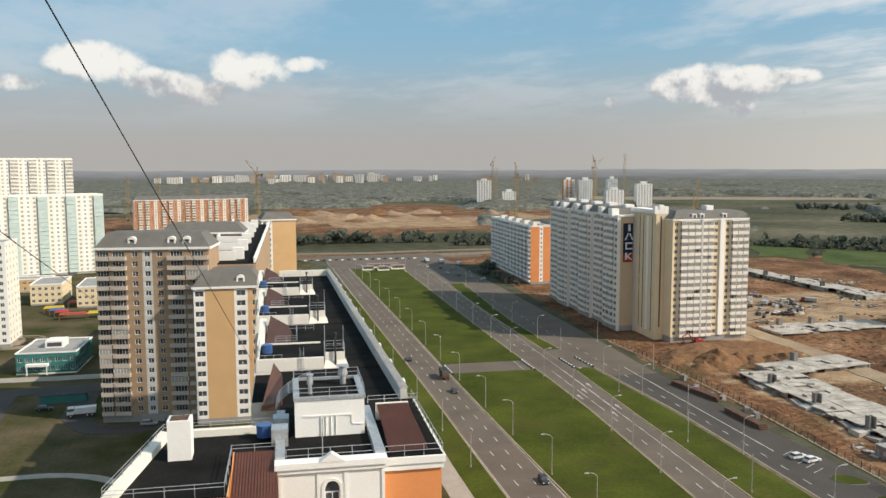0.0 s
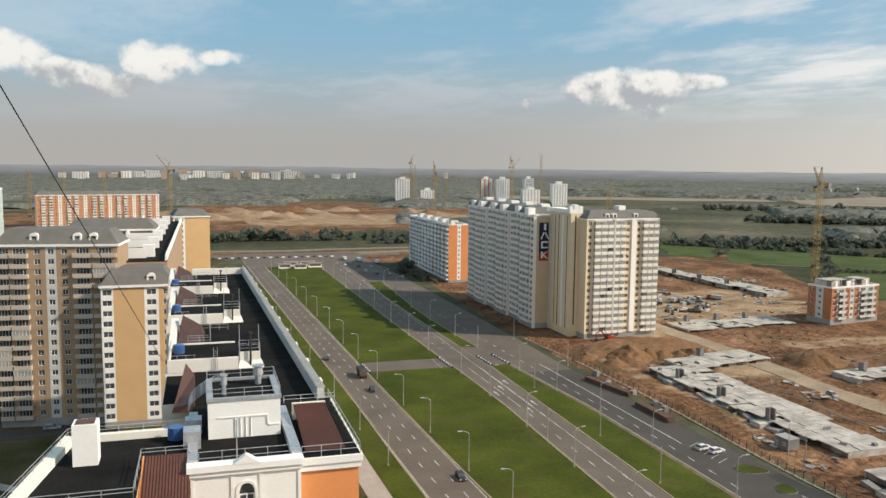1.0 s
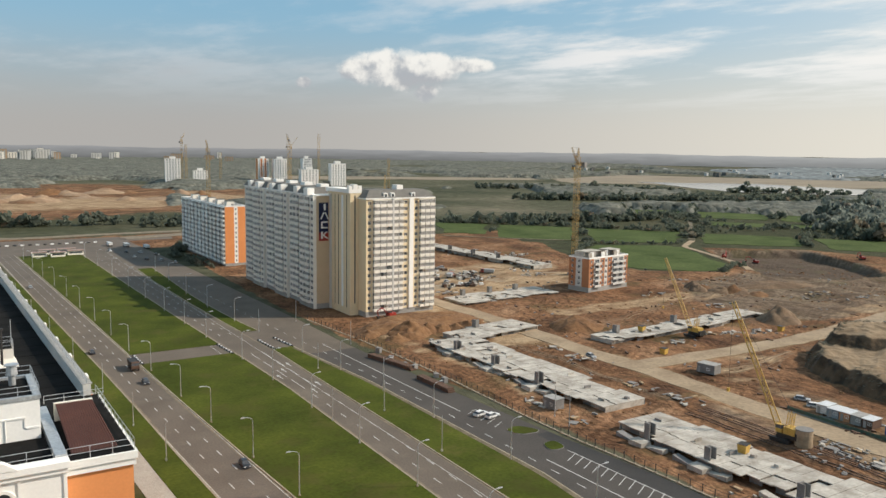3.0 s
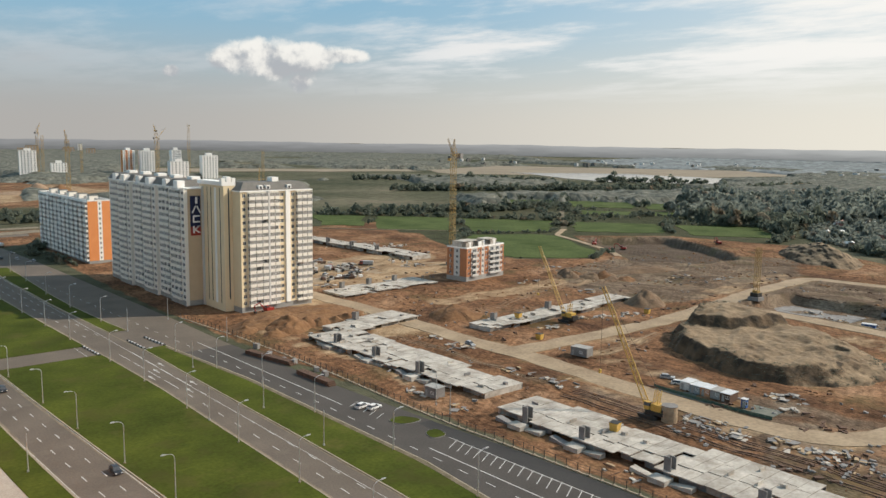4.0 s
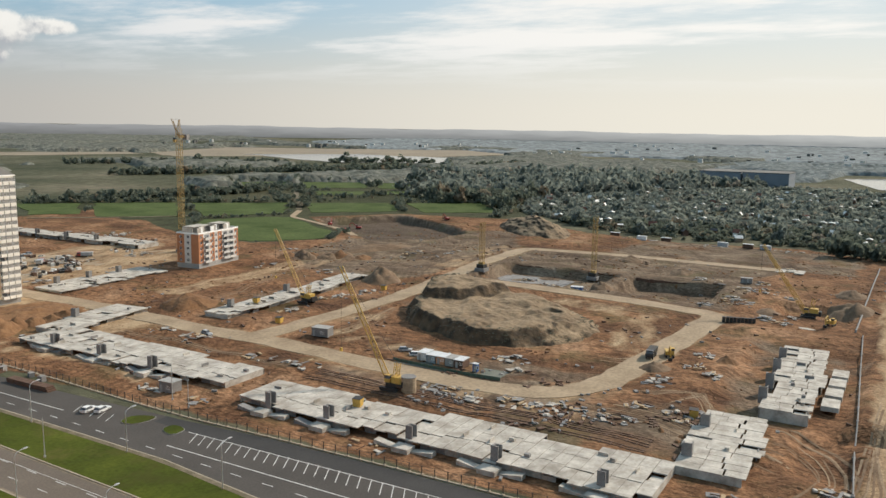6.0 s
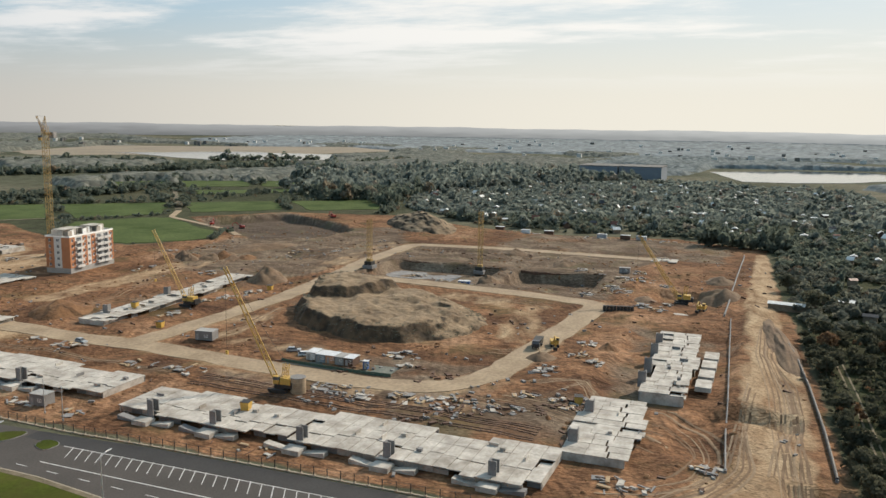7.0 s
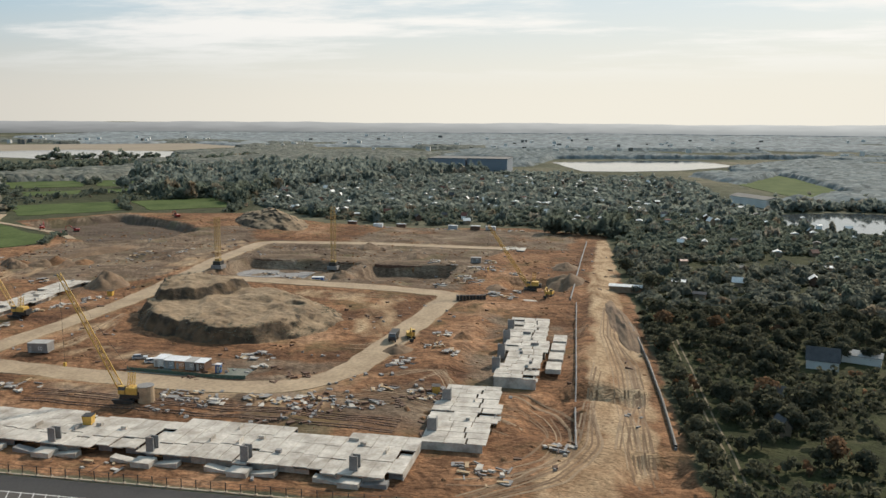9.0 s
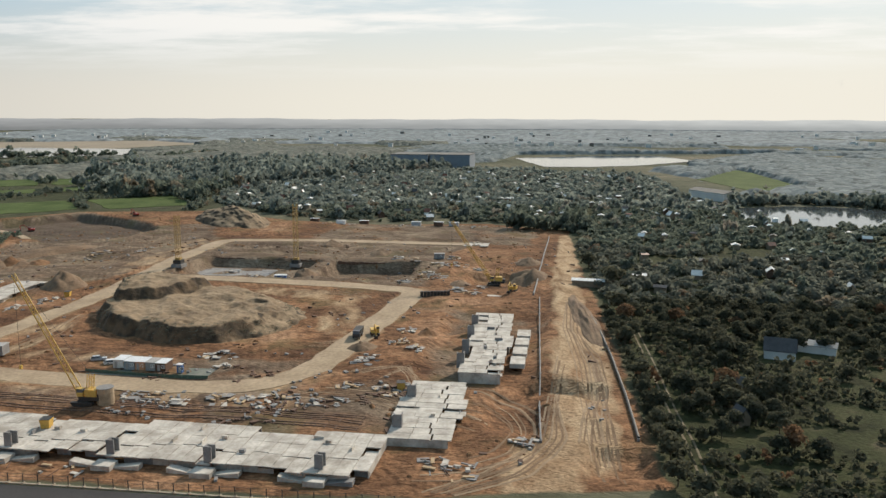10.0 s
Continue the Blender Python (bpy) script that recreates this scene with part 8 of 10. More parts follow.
# roof sheet whitened: glints of sun on garden roofs are put into its colour
TIN_PALE = surf("zinc_sheet", (0.60, 0.59, 0.56), (0.76, 0.75, 0.72), 0.6, 0.65, metal=0.0)
SLATE = surf("slate_roof", (0.055, 0.056, 0.060), (0.09, 0.092, 0.096), 0.5, 0.9, spec=0.15)
WOOD = surf("weathered_boards", (0.16, 0.12, 0.08), (0.26, 0.20, 0.14), 0.8, 0.9)
gable_house("garden_house", 243, -62, 78, 8.5, 6, 2.8, PALE, SLATE, "pale grey garden house with a dark slate roof", rise=0.5)
gable_house("shed", 251, -74, 70, 12, 5, 2.4, PALE, PLINTH, "long low grey shed beside the garden house", rise=0.2)
gable_house("shed", 336, -8, 84, 13, 4, 2.6, WOOD, TIN_PALE, "long shed with a bright metal roof", rise=0.15)
gable_house("shed", 352, -30, 80, 6, 4, 2.6, WOOD, TIN_PALE, "small shed with a bright metal roof", rise=0.15)
gable_house("garden_hut", 186, -40, 20, 3.4, 3.0, 2.2, WOOD, SLATE, "small wooden garden hut with a dark roof", rise=0.7)
gable_house("garden_hut", 210, -44, 60, 3.0, 3.0, 2.1, WOOD, TIN, "small wooden garden hut with a grey roof", rise=0.6)
rnd = random.Random(9)
lots = []
while len(lots) < 140:
    x, y = rnd.uniform(300, 980), rnd.uniform(-260, 330)
    if inside([x], [y], GARDEN_AREA)[0] < 6 or (math.hypot(x, y) < 430 and rnd.random() < 0.6) or any(math.hypot(x - a, y - b) < 14 for a, b in lots):
        continue
    lots.append((x, y))
for k, (x, y) in enumerate(lots):
    roof = rnd.choice((TIN_PALE, TIN_PALE, TIN_PALE, TIN, TIN_PALE, SLATE, TILE))
    wall = rnd.choice((WHITE, WOOD, WOOD, WOOD, PALE, BEIGE, RUST))
    gable_house("garden_house", x, y, rnd.choice((0, 90)) + rnd.uniform(-25, 25), rnd.uniform(2.6, 5.5), rnd.uniform(2.4, 4.0), rnd.uniform(2.1, 3.1), wall, roof,
                {TIN_PALE.name: "small garden house with a shiny metal roof", TIN.name: "small garden house with a grey roof", SLATE.name: "small garden house with a dark roof", TILE.name: "small garden house with a brown roof"}[roof.name], rise=rnd.choice((0.2, 0.4, 0.6)))
# sheds and glasshouses too small and far to tell apart
rs = np.random.RandomState(33)
far_sheds = Soup(TIN_PALE, WOOD)
for k in range(170):
    x, y = rs.uniform(420, 980), rs.uniform(-260, 330)
    if inside([x], [y], GARDEN_AREA)[0] < 8 or math.hypot(x, y) < 440:
        continue
    w, d, h, z = rs.uniform(1.2, 2.6), rs.uniform(1.0, 2.0), rs.uniform(2.4, 4.6), height(x, y)
    far_sheds.box(x - d, y - w, z - 0.2, x + d, y + w, z + h, 1)
    far_sheds.taper([(x - d - 0.2, y - w - 0.2, z + h), (x + d + 0.2, y - w - 0.2, z + h), (x + d + 0.2, y + w + 0.2, z + h), (x - d - 0.2, y + w + 0.2, z + h)],
                    [(x - d - 0.2, y - 0.1, z + h + 0.9), (x + d + 0.2, y - 0.1, z + h + 0.9), (x + d + 0.2, y + 0.1, z + h + 0.9), (x - d - 0.2, y + 0.1, z + h + 0.9)])
solid("garden_sheds", far_sheds, "tiny pale-roofed sheds among the far orchards", "sheds", "", "stuff")
# large grey halls beyond the gardens
for x, y, w in ((1062, 190, 50), (1066, 134, 54)):
    t = thing("hall", "large plain blue-grey industrial hall", "building", at(x, y, 0, 90), "industrial halls")
    part("wall", Soup(surf("hall_sheet", (0.16, 0.19, 0.22), (0.20, 0.23, 0.26), 0.05, 0.7)).box(0, -60, 0, w, 0, 19), t)
    part("roof", Soup(TIN).box(-0.5, -60.5, 19, w + 0.5, 0.5, 19.6), t)
t = thing("barn", "long low pale shed beside the pond", "building", at(735, -102, 0, 210))
part("wall", Soup(PALE).box(0, 0, 0, 46, 16, 7), t)
part("roof", Soup(TIN).taper([(-0.5, -0.5, 7), (46.5, -0.5, 7), (46.5, 16.5, 7), (-0.5, 16.5, 7)], [(-0.5, 7.5, 9), (46.5, 7.5, 9), (46.5, 8.5, 9), (-0.5, 8.5, 9)]), t)

# teal public building
t = thing("public_building", "two-storey teal building with white frames and a flat roof", "building", at(-91, 291, 0, 0))
facade(t, Matrix.Identity(4), [("w", 0, 2.4)] * 8, 2, 3.0, 0.5, 7.2, (TEAL,), GLASS, WHITE, plinth=WHITE)
for m, n in zip(sides(19.2, 24)[1:], (10, 8, 10)):
    facade(t, m, [("w", 0, 2.4)] * n, 2, 3.0, 0.5, 7.2, (TEAL,), GLASS, WHITE, plinth=WHITE)
part("roof", Soup(PLINTH, WHITE).box(0.3, 0.3, 6.9, 18.9, 23.7, 7.1).box(-0.2, -0.2, 7.2, 19.4, 0.3, 7.6, 1).box(-0.2, 23.7, 7.2, 19.4, 24.2, 7.6, 1).box(-0.2, 0.3, 7.2, 0.3, 23.7, 7.6, 1).box(18.9, 0.3, 7.2, 19.4, 23.7, 7.6, 1), t)
part("roof_house", Soup(WHITE, GLASS).box(7, 9, 7.1, 13, 16, 9.6).box(7.6, 8.97, 7.6, 12.4, 9.0, 9.0, 1), t)
part("canopy", Soup(WHITE).box(3.5, -2.2, 3.1, 10.5, -0.01, 3.9).box(3.7, -2.1, 0, 4.0, -1.8, 3.1).box(10.0, -2.1, 0, 10.3, -1.8, 3.1), t, "white entrance canopy")
# kindergarten blocks
for x, y, w, d, m1, lab in ((-129, 440, 16, 30, CREAM, "low cream nursery school with white trim"), (-104, 428, 15, 34, CREAM, "low cream nursery school with white trim"), (-165, 486, 34, 14, OCHRE, "low ochre-yellow nursery school wing")):
    t, ww, top = block_plain("nursery_school", lab, x, y, 5, [("w", 0, 3.0)] * round(w / 3), d, 3 if m1 is CREAM else 2, 3.1, 0.8, (m1, WHITE), WHITE, roof=False, ends=[("w", 0, 3.0)] * round(d / 3), joined=True)
YARD = [("yellow", (0.55, 0.38, 0.03), -116, 414, 9, 5), ("red", (0.40, 0.05, 0.03), -108, 402, 6, 5), ("blue", (0.06, 0.14, 0.35), -112, 408, 7, 4), ("red", (0.38, 0.06, 0.04), -104, 394, 12, 4), ("yellow", (0.55, 0.40, 0.05), -92, 396, 8, 5), ("red", (0.42, 0.07, 0.04), -109, 430, 6, 4)]
for cname, c, x, y, w, d in YARD:
    t = thing("play_shelter", f"{cname} playground shelter on posts", "shelter", at(x, y, 0.05, 8), "playground shelters")
    part("roof", Soup(surf(cname + "_roof", tuple(0.85 * v for v in c), c, 0.5, 0.6)).taper([(0, 0, 2.4), (w, 0, 2.4), (w, d, 2.4), (0, d, 2.4)], [(0.6, 0.6, 3.1), (w - 0.6, 0.6, 3.1), (w - 0.6, d - 0.6, 3.1), (0.6, d - 0.6, 3.1)]), t)
    for px_, py_ in ((0.2, 0.2), (w - 0.4, 0.2), (0.2, d - 0.4), (w - 0.4, d - 0.4)):
        part("post", Soup(WOOD).box(px_, py_, -0.1, px_ + 0.2, py_ + 0.2, 2.4), t)
# round basin and paths in the courtyard
t = thing("round_basin", "round pale concrete basin behind the teal building", "basin", at(-108, 345, 0.05))
for k, (r0, r1, h) in enumerate(((11.2, 12, 1.0), (3.4, 4.0, 1.6))):
    s = Soup(KERB)
    for j in range(24):
        a, b = j * math.pi / 12, (j + 1) * math.pi / 12
        ring = [(r * math.cos(q), r * math.sin(q)) for r, q in ((r0, a), (r1, a), (r1, b), (r0, b))]
        s.taper([(p, q, 0) for p, q in ring], [(p, q, h) for p, q in ring])
    part("rim", s, t)
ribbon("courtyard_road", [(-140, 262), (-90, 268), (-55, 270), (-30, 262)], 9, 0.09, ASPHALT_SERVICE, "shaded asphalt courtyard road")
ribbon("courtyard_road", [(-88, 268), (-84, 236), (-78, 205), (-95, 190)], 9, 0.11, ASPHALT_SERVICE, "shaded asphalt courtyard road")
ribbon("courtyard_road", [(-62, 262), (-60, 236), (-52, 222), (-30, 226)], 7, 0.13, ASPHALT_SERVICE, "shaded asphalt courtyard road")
ribbon("footway", [(-66, 192), (-50, 193), (-38, 186), (-30, 175)], 2.6, 0.14, PAVING, "pale curved footpath on the lawn", "pavement")
ribbon("footway", [(-130, 285), (-70, 284), (-56, 284)], 6, 0.12, PAVING, "pale paved forecourt", "pavement")
for j, (x, y, rz, c, lab) in enumerate(((-70, 246, 5, CAR_DARK, "dark parked car in the courtyard"), (-73, 258, 95, CAR_WHITE, "white parked car in the courtyard"), (-82, 226, 80, CAR_DARK, "dark parked car in the courtyard"),
                                         (-47, 248, 5, CAR_DARK, "dark parked car under the flats"), (-38, 226, 5, CAR_SILVER, "silver parked car under the flats"), (-32, 226, 5, CAR_DARK, "dark parked car under the flats"), (-84, 215, 60, CAR_SILVER, "silver parked car in the courtyard"))):
    car(x, y, rz, c, lab, 0.2)
t = truck(-58, 238, 190, CAR_WHITE, CAR_WHITE, "white delivery van in the courtyard", 0.15)
t = thing("garage_shed", "long dark green shed in the courtyard", "shed", at(-73, 252, 0.1, 6))
part("wall", Soup(TEAL).box(0, 0, 0, 13, 3, 2.4), t)
part("roof", Soup(SLATE).box(-0.2, -0.2, 2.4, 13.2, 3.2, 2.6), t)
# slim tower at the edge of the estate
block_plain("apartment_tower", "pale ivory apartment tower beside the courtyard", -131, 336, 3, [("w", 0, 4.0), ("w", 1, 4.0)] * 3, 18, 14, 2.8, 1.5, (IVORY, WHITE), WHITE, roof=False, ends=[("w", 0, 4.5)] * 4)
# bright kinds of the courtyard row: rooftop houses of the grey-roofed blocks
row = thing("apartment_block", "courtyard apartment row with black felt roof and white vent houses", "building", at(0, 0))
part("wall", Soup(BEIGE).taper([(-25, 239, 0), (-9, 239, 0), (-8, 400, 0), (-26, 400, 0)], [(-25, 239, 42.2), (-9, 239, 42.2), (-8, 400, 42.2), (-26, 400, 42.2)]), row)
part("roof", Soup(FELT).taper([(-25, 239, 42.2), (-9, 239, 42.2), (-8, 400, 42.2), (-26, 400, 42.2)], [(-25, 239, 42.5), (-9, 239, 42.5), (-8, 400, 42.5), (-26, 400, 42.5)]), row, "black felt roof")
part("parapet", Soup(WHITE).taper([(-9.6, 239, 42.5), (-9, 239, 42.5), (-8, 400, 42.5), (-8.6, 400, 42.5)], [(-9.6, 239, 44), (-9, 239, 44), (-8, 400, 44), (-8.6, 400, 44)]), row, "white parapet")
for k in range(6):
    y = 246 + k * 26
    part("vent_house", Soup(WHITE, FELT).box(-24, y, 42.5, -15, y + 0.8, 45.4).box(-24, y + 9, 42.5, -14, y + 15, 44.2, 1).box(-16, y + 3, 42.5, -12.8, y + 6, 46.0).box(-24.6, y, 40, -24, y + 14, 45.8), row, "white rooftop vent house")
    railing(row, [(-24, y + 9, 44.2), (-18, y + 9, 44.2)], 1.1, 1.6)


# far towers on the next site, with cranes
def far_tower(x, y, w, d, h, mat, label, rz=0):
    t = thing("apartment_tower", label, "building", at(x, y, 0, rz), "far towers under construction")
    n = int(h / 2.9)
    facade(t, Matrix.Identity(4), [("p", 0, 1.0)] + [("W", 1 if j % 2 else 0, (w - 2) / 5) for j in range(5)] + [("p", 0, 1.0)], n, 2.9, 1.0, h, (WHITE, mat), GLASS, WHITE, joined=True)
    for m, l in zip(sides(w, d)[1:], (d, w, d)):
        facade(t, m, [("p", 0, l)], n, 2.9, 1.0, h, (mat, WHITE), GLASS, WHITE)
    part("roof", Soup(PLINTH).box(0.2, 0.2, h - 0.5, w - 0.2, d - 0.2, h), t)
    part("roof_house", Soup(WHITE).box(w * 0.3, d * 0.3, h, w * 0.7, d * 0.7, h + 4), t)


for x, y, w, h, m, lab in ((346, 1450, 26, 44, WHITE, "white apartment tower on the far site"), (392, 1440, 24, 24, WHITE, "half-built white tower on the far site"), (502, 1420, 20, 46, ORANGE, "orange and white tower on the far site"),
                           (525, 1400, 24, 46, WHITE, "white apartment tower on the far site"), (536, 1300, 30, 30, WHITE, "white apartment tower on the far site"), (560, 1350, 16, 48, WHITE, "white apartment tower on the far site"), (592, 1300, 26, 40, WHITE, "white apartment tower on the far site")):
    far_tower(x, y, w, 20, h, m, lab, -10)
for x, y, h, j, rz in ((372, 1440, 78, 20, 60), (382, 1450, 70, 0, 0), (440, 1440, 56, 0, 0), (548, 1390, 84, 14, 80), (556, 1400, 72, 22, 30), (586, 1340, 92, 0, 0), (640, 1180, 52, 0, 0), (232, 800, 66, 16, 80), (-150, 1020, 62, 0, 0), (-105, 1010, 60, 0, 0), (-30, 900, 66, 20, 130), (-330, 1000, 70, 26, 150), (-200, 1100, 60, 0, 0), (300, 560, 34, 22, 60)):
    mast_crane(x, y, h, "yellow tower crane on a far site", rz, j, j * 0.8, 3.4, 8)
t = thing("pump_house", "small square pale brick pump house", "building", at(230, 760, 0, 10))
part("wall", Soup(CREAM, GLASS).box(0, 0, 0, 7, 7, 12).box(2.5, -0.02, 4, 4.5, 0, 7, 1), t)
part("roof", Soup(TIN).box(-0.3, -0.3, 12, 7.3, 7.3, 12.5), t)
# sandy heaps of the next site
HEAP = surf("tan_heap", (0.20, 0.125, 0.075), (0.36, 0.255, 0.165), 0.06, 1.0, 0.3, 0.6)
rnd = random.Random(31)
for k in range(26):
    x, y = rnd.uniform(-20, 330), rnd.uniform(1000, 1250)
    pile("sand_mound", "tan heap of dug sand on the far site", (rnd.uniform(12, 32), rnd.uniform(10, 20), rnd.uniform(0, 180)), x, y, rnd.uniform(3, 8), HEAP if k % 3 else CLAY, 300 + k, 0.1, 20)
# white town on the horizon
rnd = random.Random(4)
for k in range(70):
    a = radians(rnd.uniform(-18, 9) if k > 26 else rnd.uniform(-6, 4.5))
    r = rnd.uniform(3020, 3280)
    x, y = r * math.sin(-a), r * math.cos(a)
    w, h = rnd.uniform(12, 40), (rnd.uniform(30, 42) if k <= 26 else rnd.uniform(16, 32))
    z = height(x, y) - 2
    t = thing("town_block", "distant white apartment block of the next town", "building", at(x, y, z, math.degrees(a)), "distant town")
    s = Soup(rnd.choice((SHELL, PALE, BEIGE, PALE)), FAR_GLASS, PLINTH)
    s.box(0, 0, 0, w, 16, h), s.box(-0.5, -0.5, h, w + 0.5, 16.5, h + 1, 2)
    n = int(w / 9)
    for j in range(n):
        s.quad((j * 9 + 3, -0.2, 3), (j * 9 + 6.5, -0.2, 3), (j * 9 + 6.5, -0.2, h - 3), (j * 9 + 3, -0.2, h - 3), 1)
    part("wall", s, t)
# banner on the tower: plain shapes in its colours
t = thing("banner", "dark blue vertical banner with white shapes and a red foot", "banner", at(139.6, 319.45, 29.5))
NAVY = surf("navy_cloth", (0.012, 0.016, 0.05), (0.02, 0.026, 0.07), 0.5, 0.8)
part("cloth", Soup(NAVY, CAR_RED).box(0, 0, 3.6, 4.4, 0.1, 16.5).box(0, 0, 0, 4.4, 0.1, 3.6, 1), t)
for z0, kind in ((13.2, "bar"), (9.4, "tri"), (5.4, "ring"), (1.0, "chev")):
    s = Soup(FRAME)
    if kind == "bar":
        s.box(2.2, -0.06, z0, 3.2, -0.003, z0 + 2.8)
    elif kind == "tri":
        for a, b in (((0.9, 0), (2.3, 2.9)), ((4.3, 0), (2.9, 2.9)), ((0.9, 0.3), (4.3, 0.3))):
            dx_, dz_ = (0.6, 0) if a[1] != b[1] else (0, 0.6)
            p = [(a[0] - dx_ / 2, a[1] - dz_ / 2), (a[0] + dx_ / 2, a[1] - dz_ / 2 if dz_ == 0 else a[1] - dz_ / 2), (b[0] + dx_ / 2, b[1] + dz_ / 2), (b[0] - dx_ / 2, b[1] + dz_ / 2)]
            s.taper([(u, -0.06, z0 + v) for u, v in p], [(u, -0.003, z0 + v) for u, v in p])
    elif kind == "ring":
        for u0, v0, u1, v1 in ((1, 0, 4.2, 0.6), (1, 2.4, 4.2, 3.0), (1, 0.6, 1.7, 2.4)):
            s.box(u0, -0.06, z0 + v0, u1, -0.003, z0 + v1)
    else:
        s.box(1.0, -0.06, z0, 1.8, -0.003, z0 + 3.0)
        for q in ((1.8, 1.4, 3.6, 3.0), (1.8, 1.6, 3.8, 0.0)):
            s.taper([(q[0], -0.06, z0 + q[1] - 0.4), (q[0], -0.06, z0 + q[1] + 0.4), (q[2] + 0.6, -0.06, z0 + q[3]), (q[2] - 0.4, -0.06, z0 + q[3])], [(q[0], -0.003, z0 + q[1] - 0.4), (q[0], -0.003, z0 + q[1] + 0.4), (q[2] + 0.6, -0.003, z0 + q[3]), (q[2] - 0.4, -0.003, z0 + q[3])])
    part("shape", s, t)

# ---- woods and gardens ----
def foliage(name, a, b, c, rough=0.9):
    """Leaves: three tones by tree, varied leaf by leaf, with a little light coming through."""
    m = bpy.data.materials.new(name)
    m.use_nodes = True
    n, l = m.node_tree.nodes, m.node_tree.links
    p = n["Principled BSDF"]
    p.inputs["Roughness"].default_value, p.inputs["Specular IOR Level"].default_value = rough, 0.15
    tint, ramp = n.new("ShaderNodeAttribute"), n.new("ShaderNodeValToRGB")
    tint.attribute_name = "tint"
    ramp.color_ramp.elements.new(0.5)
    for e, (pos, col) in zip(ramp.color_ramp.elements, ((0.0, a), (0.72, b), (1.0, c))):
        e.position, e.color = pos, (*col, 1)
    geo, tone, mul = n.new("ShaderNodeNewGeometry"), n.new("ShaderNodeMapRange"), n.new("ShaderNodeMix")
    tone.inputs["To Min"].default_value, tone.inputs["To Max"].default_value = 0.8, 1.2
    mul.data_type, mul.blend_type = "RGBA", "MULTIPLY"
    mul.inputs["Factor"].default_value = 1.0
    l.new(tint.outputs["Fac"], ramp.inputs["Fac"]), l.new(geo.outputs["Random Per Island"], tone.inputs["Value"])
    l.new(ramp.outputs["Color"], mul.inputs["A"]), l.new(tone.outputs["Result"], mul.inputs["B"])
    l.new(mul.outputs["Result"], p.inputs["Base Color"])
    tr, mx, out = n.new("ShaderNodeBsdfTranslucent"), n.new("ShaderNodeMixShader"), n["Material Output"]
    mx.inputs["Fac"].default_value = 0.58
    l.new(mul.outputs["Result"], tr.inputs["Color"])
    l.new(p.outputs[0], mx.inputs[1]), l.new(tr.outputs[0], mx.inputs[2]), l.new(mx.outputs[0], out.inputs["Surface"])
    return m


# distance haze is put into the leaf colours, paler from LEAF to LEAF_FAR
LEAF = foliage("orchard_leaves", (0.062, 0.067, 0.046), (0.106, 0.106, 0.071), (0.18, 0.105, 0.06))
LEAF_SOFT = foliage("hazed_orchard_leaves", (0.120, 0.130, 0.106), (0.170, 0.176, 0.138), (0.22, 0.162, 0.112))
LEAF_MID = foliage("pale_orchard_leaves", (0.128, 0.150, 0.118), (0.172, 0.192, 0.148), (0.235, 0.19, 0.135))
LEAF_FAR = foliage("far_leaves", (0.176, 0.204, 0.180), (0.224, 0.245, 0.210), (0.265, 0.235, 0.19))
BARK = surf("bark", (0.06, 0.045, 0.03), (0.11, 0.085, 0.06), 2.0, 0.95, 9.0, 0.01)


def crown(seed, leaves, size, lobes=5, shape=(1.0, 1.0, 0.85)):
    """Leaf quads (n, 4, 3) scattered through a few overlapping lobes; unit crown of radius about 1, base at z 0."""
    rs = np.random.RandomState(seed)
    cen = rs.normal(0, 0.36, (lobes, 3)) * (1, 1, 0.7) + (0, 0, 0.95)
    rad = rs.uniform(0.42, 0.72, lobes)
    k = rs.randint(0, lobes, leaves)
    d = rs.normal(0, 1, (leaves, 3))
    d /= np.linalg.norm(d, axis=1)[:, None]
    d[:, 2] = np.where(d[:, 2] < -0.3, -d[:, 2], d[:, 2])
    pos = cen[k] + d * (rad[k] * rs.uniform(0.72, 1.08, leaves))[:, None]
    nrm = d + rs.normal(0, 0.55, (leaves, 3))
    nrm /= np.linalg.norm(nrm, axis=1)[:, None]
    t = np.cross(nrm, rs.normal(0, 1, (leaves, 3)))
    t /= np.linalg.norm(t, axis=1)[:, None]
    b = np.cross(nrm, t)
    s = size * rs.uniform(0.6, 1.25, leaves)[:, None]
    q = np.stack([pos - t * s - b * s * 0.7, pos + t * s - b * s * 0.7, pos + t * s * 0.8 + b * s * 0.8, pos - t * s * 0.7 + b * s], 1)
    return q * shape


def leaf_mesh(name, quads, tint, mat):
    """One mesh of leaf quads with a tint for each quad."""
    n = len(quads)
    me = bpy.data.meshes.new(name)
    me.vertices.add(n * 4), me.loops.add(n * 4), me.polygons.add(n)
    me.vertices.foreach_set("co", np.ascontiguousarray(quads, dtype=np.float32).ravel())
    me.loops.foreach_set("vertex_index", np.arange(n * 4, dtype=np.int32))
    me.polygons.foreach_set("loop_start", np.arange(0, n * 4, 4, dtype=np.int32))
    me.update(calc_edges=True)
    me.materials.append(mat)
    a = me.attributes.new("tint", "FLOAT", "FACE")
    a.data.foreach_set("value", np.ascontiguousarray(tint, dtype=np.float32))
    return me


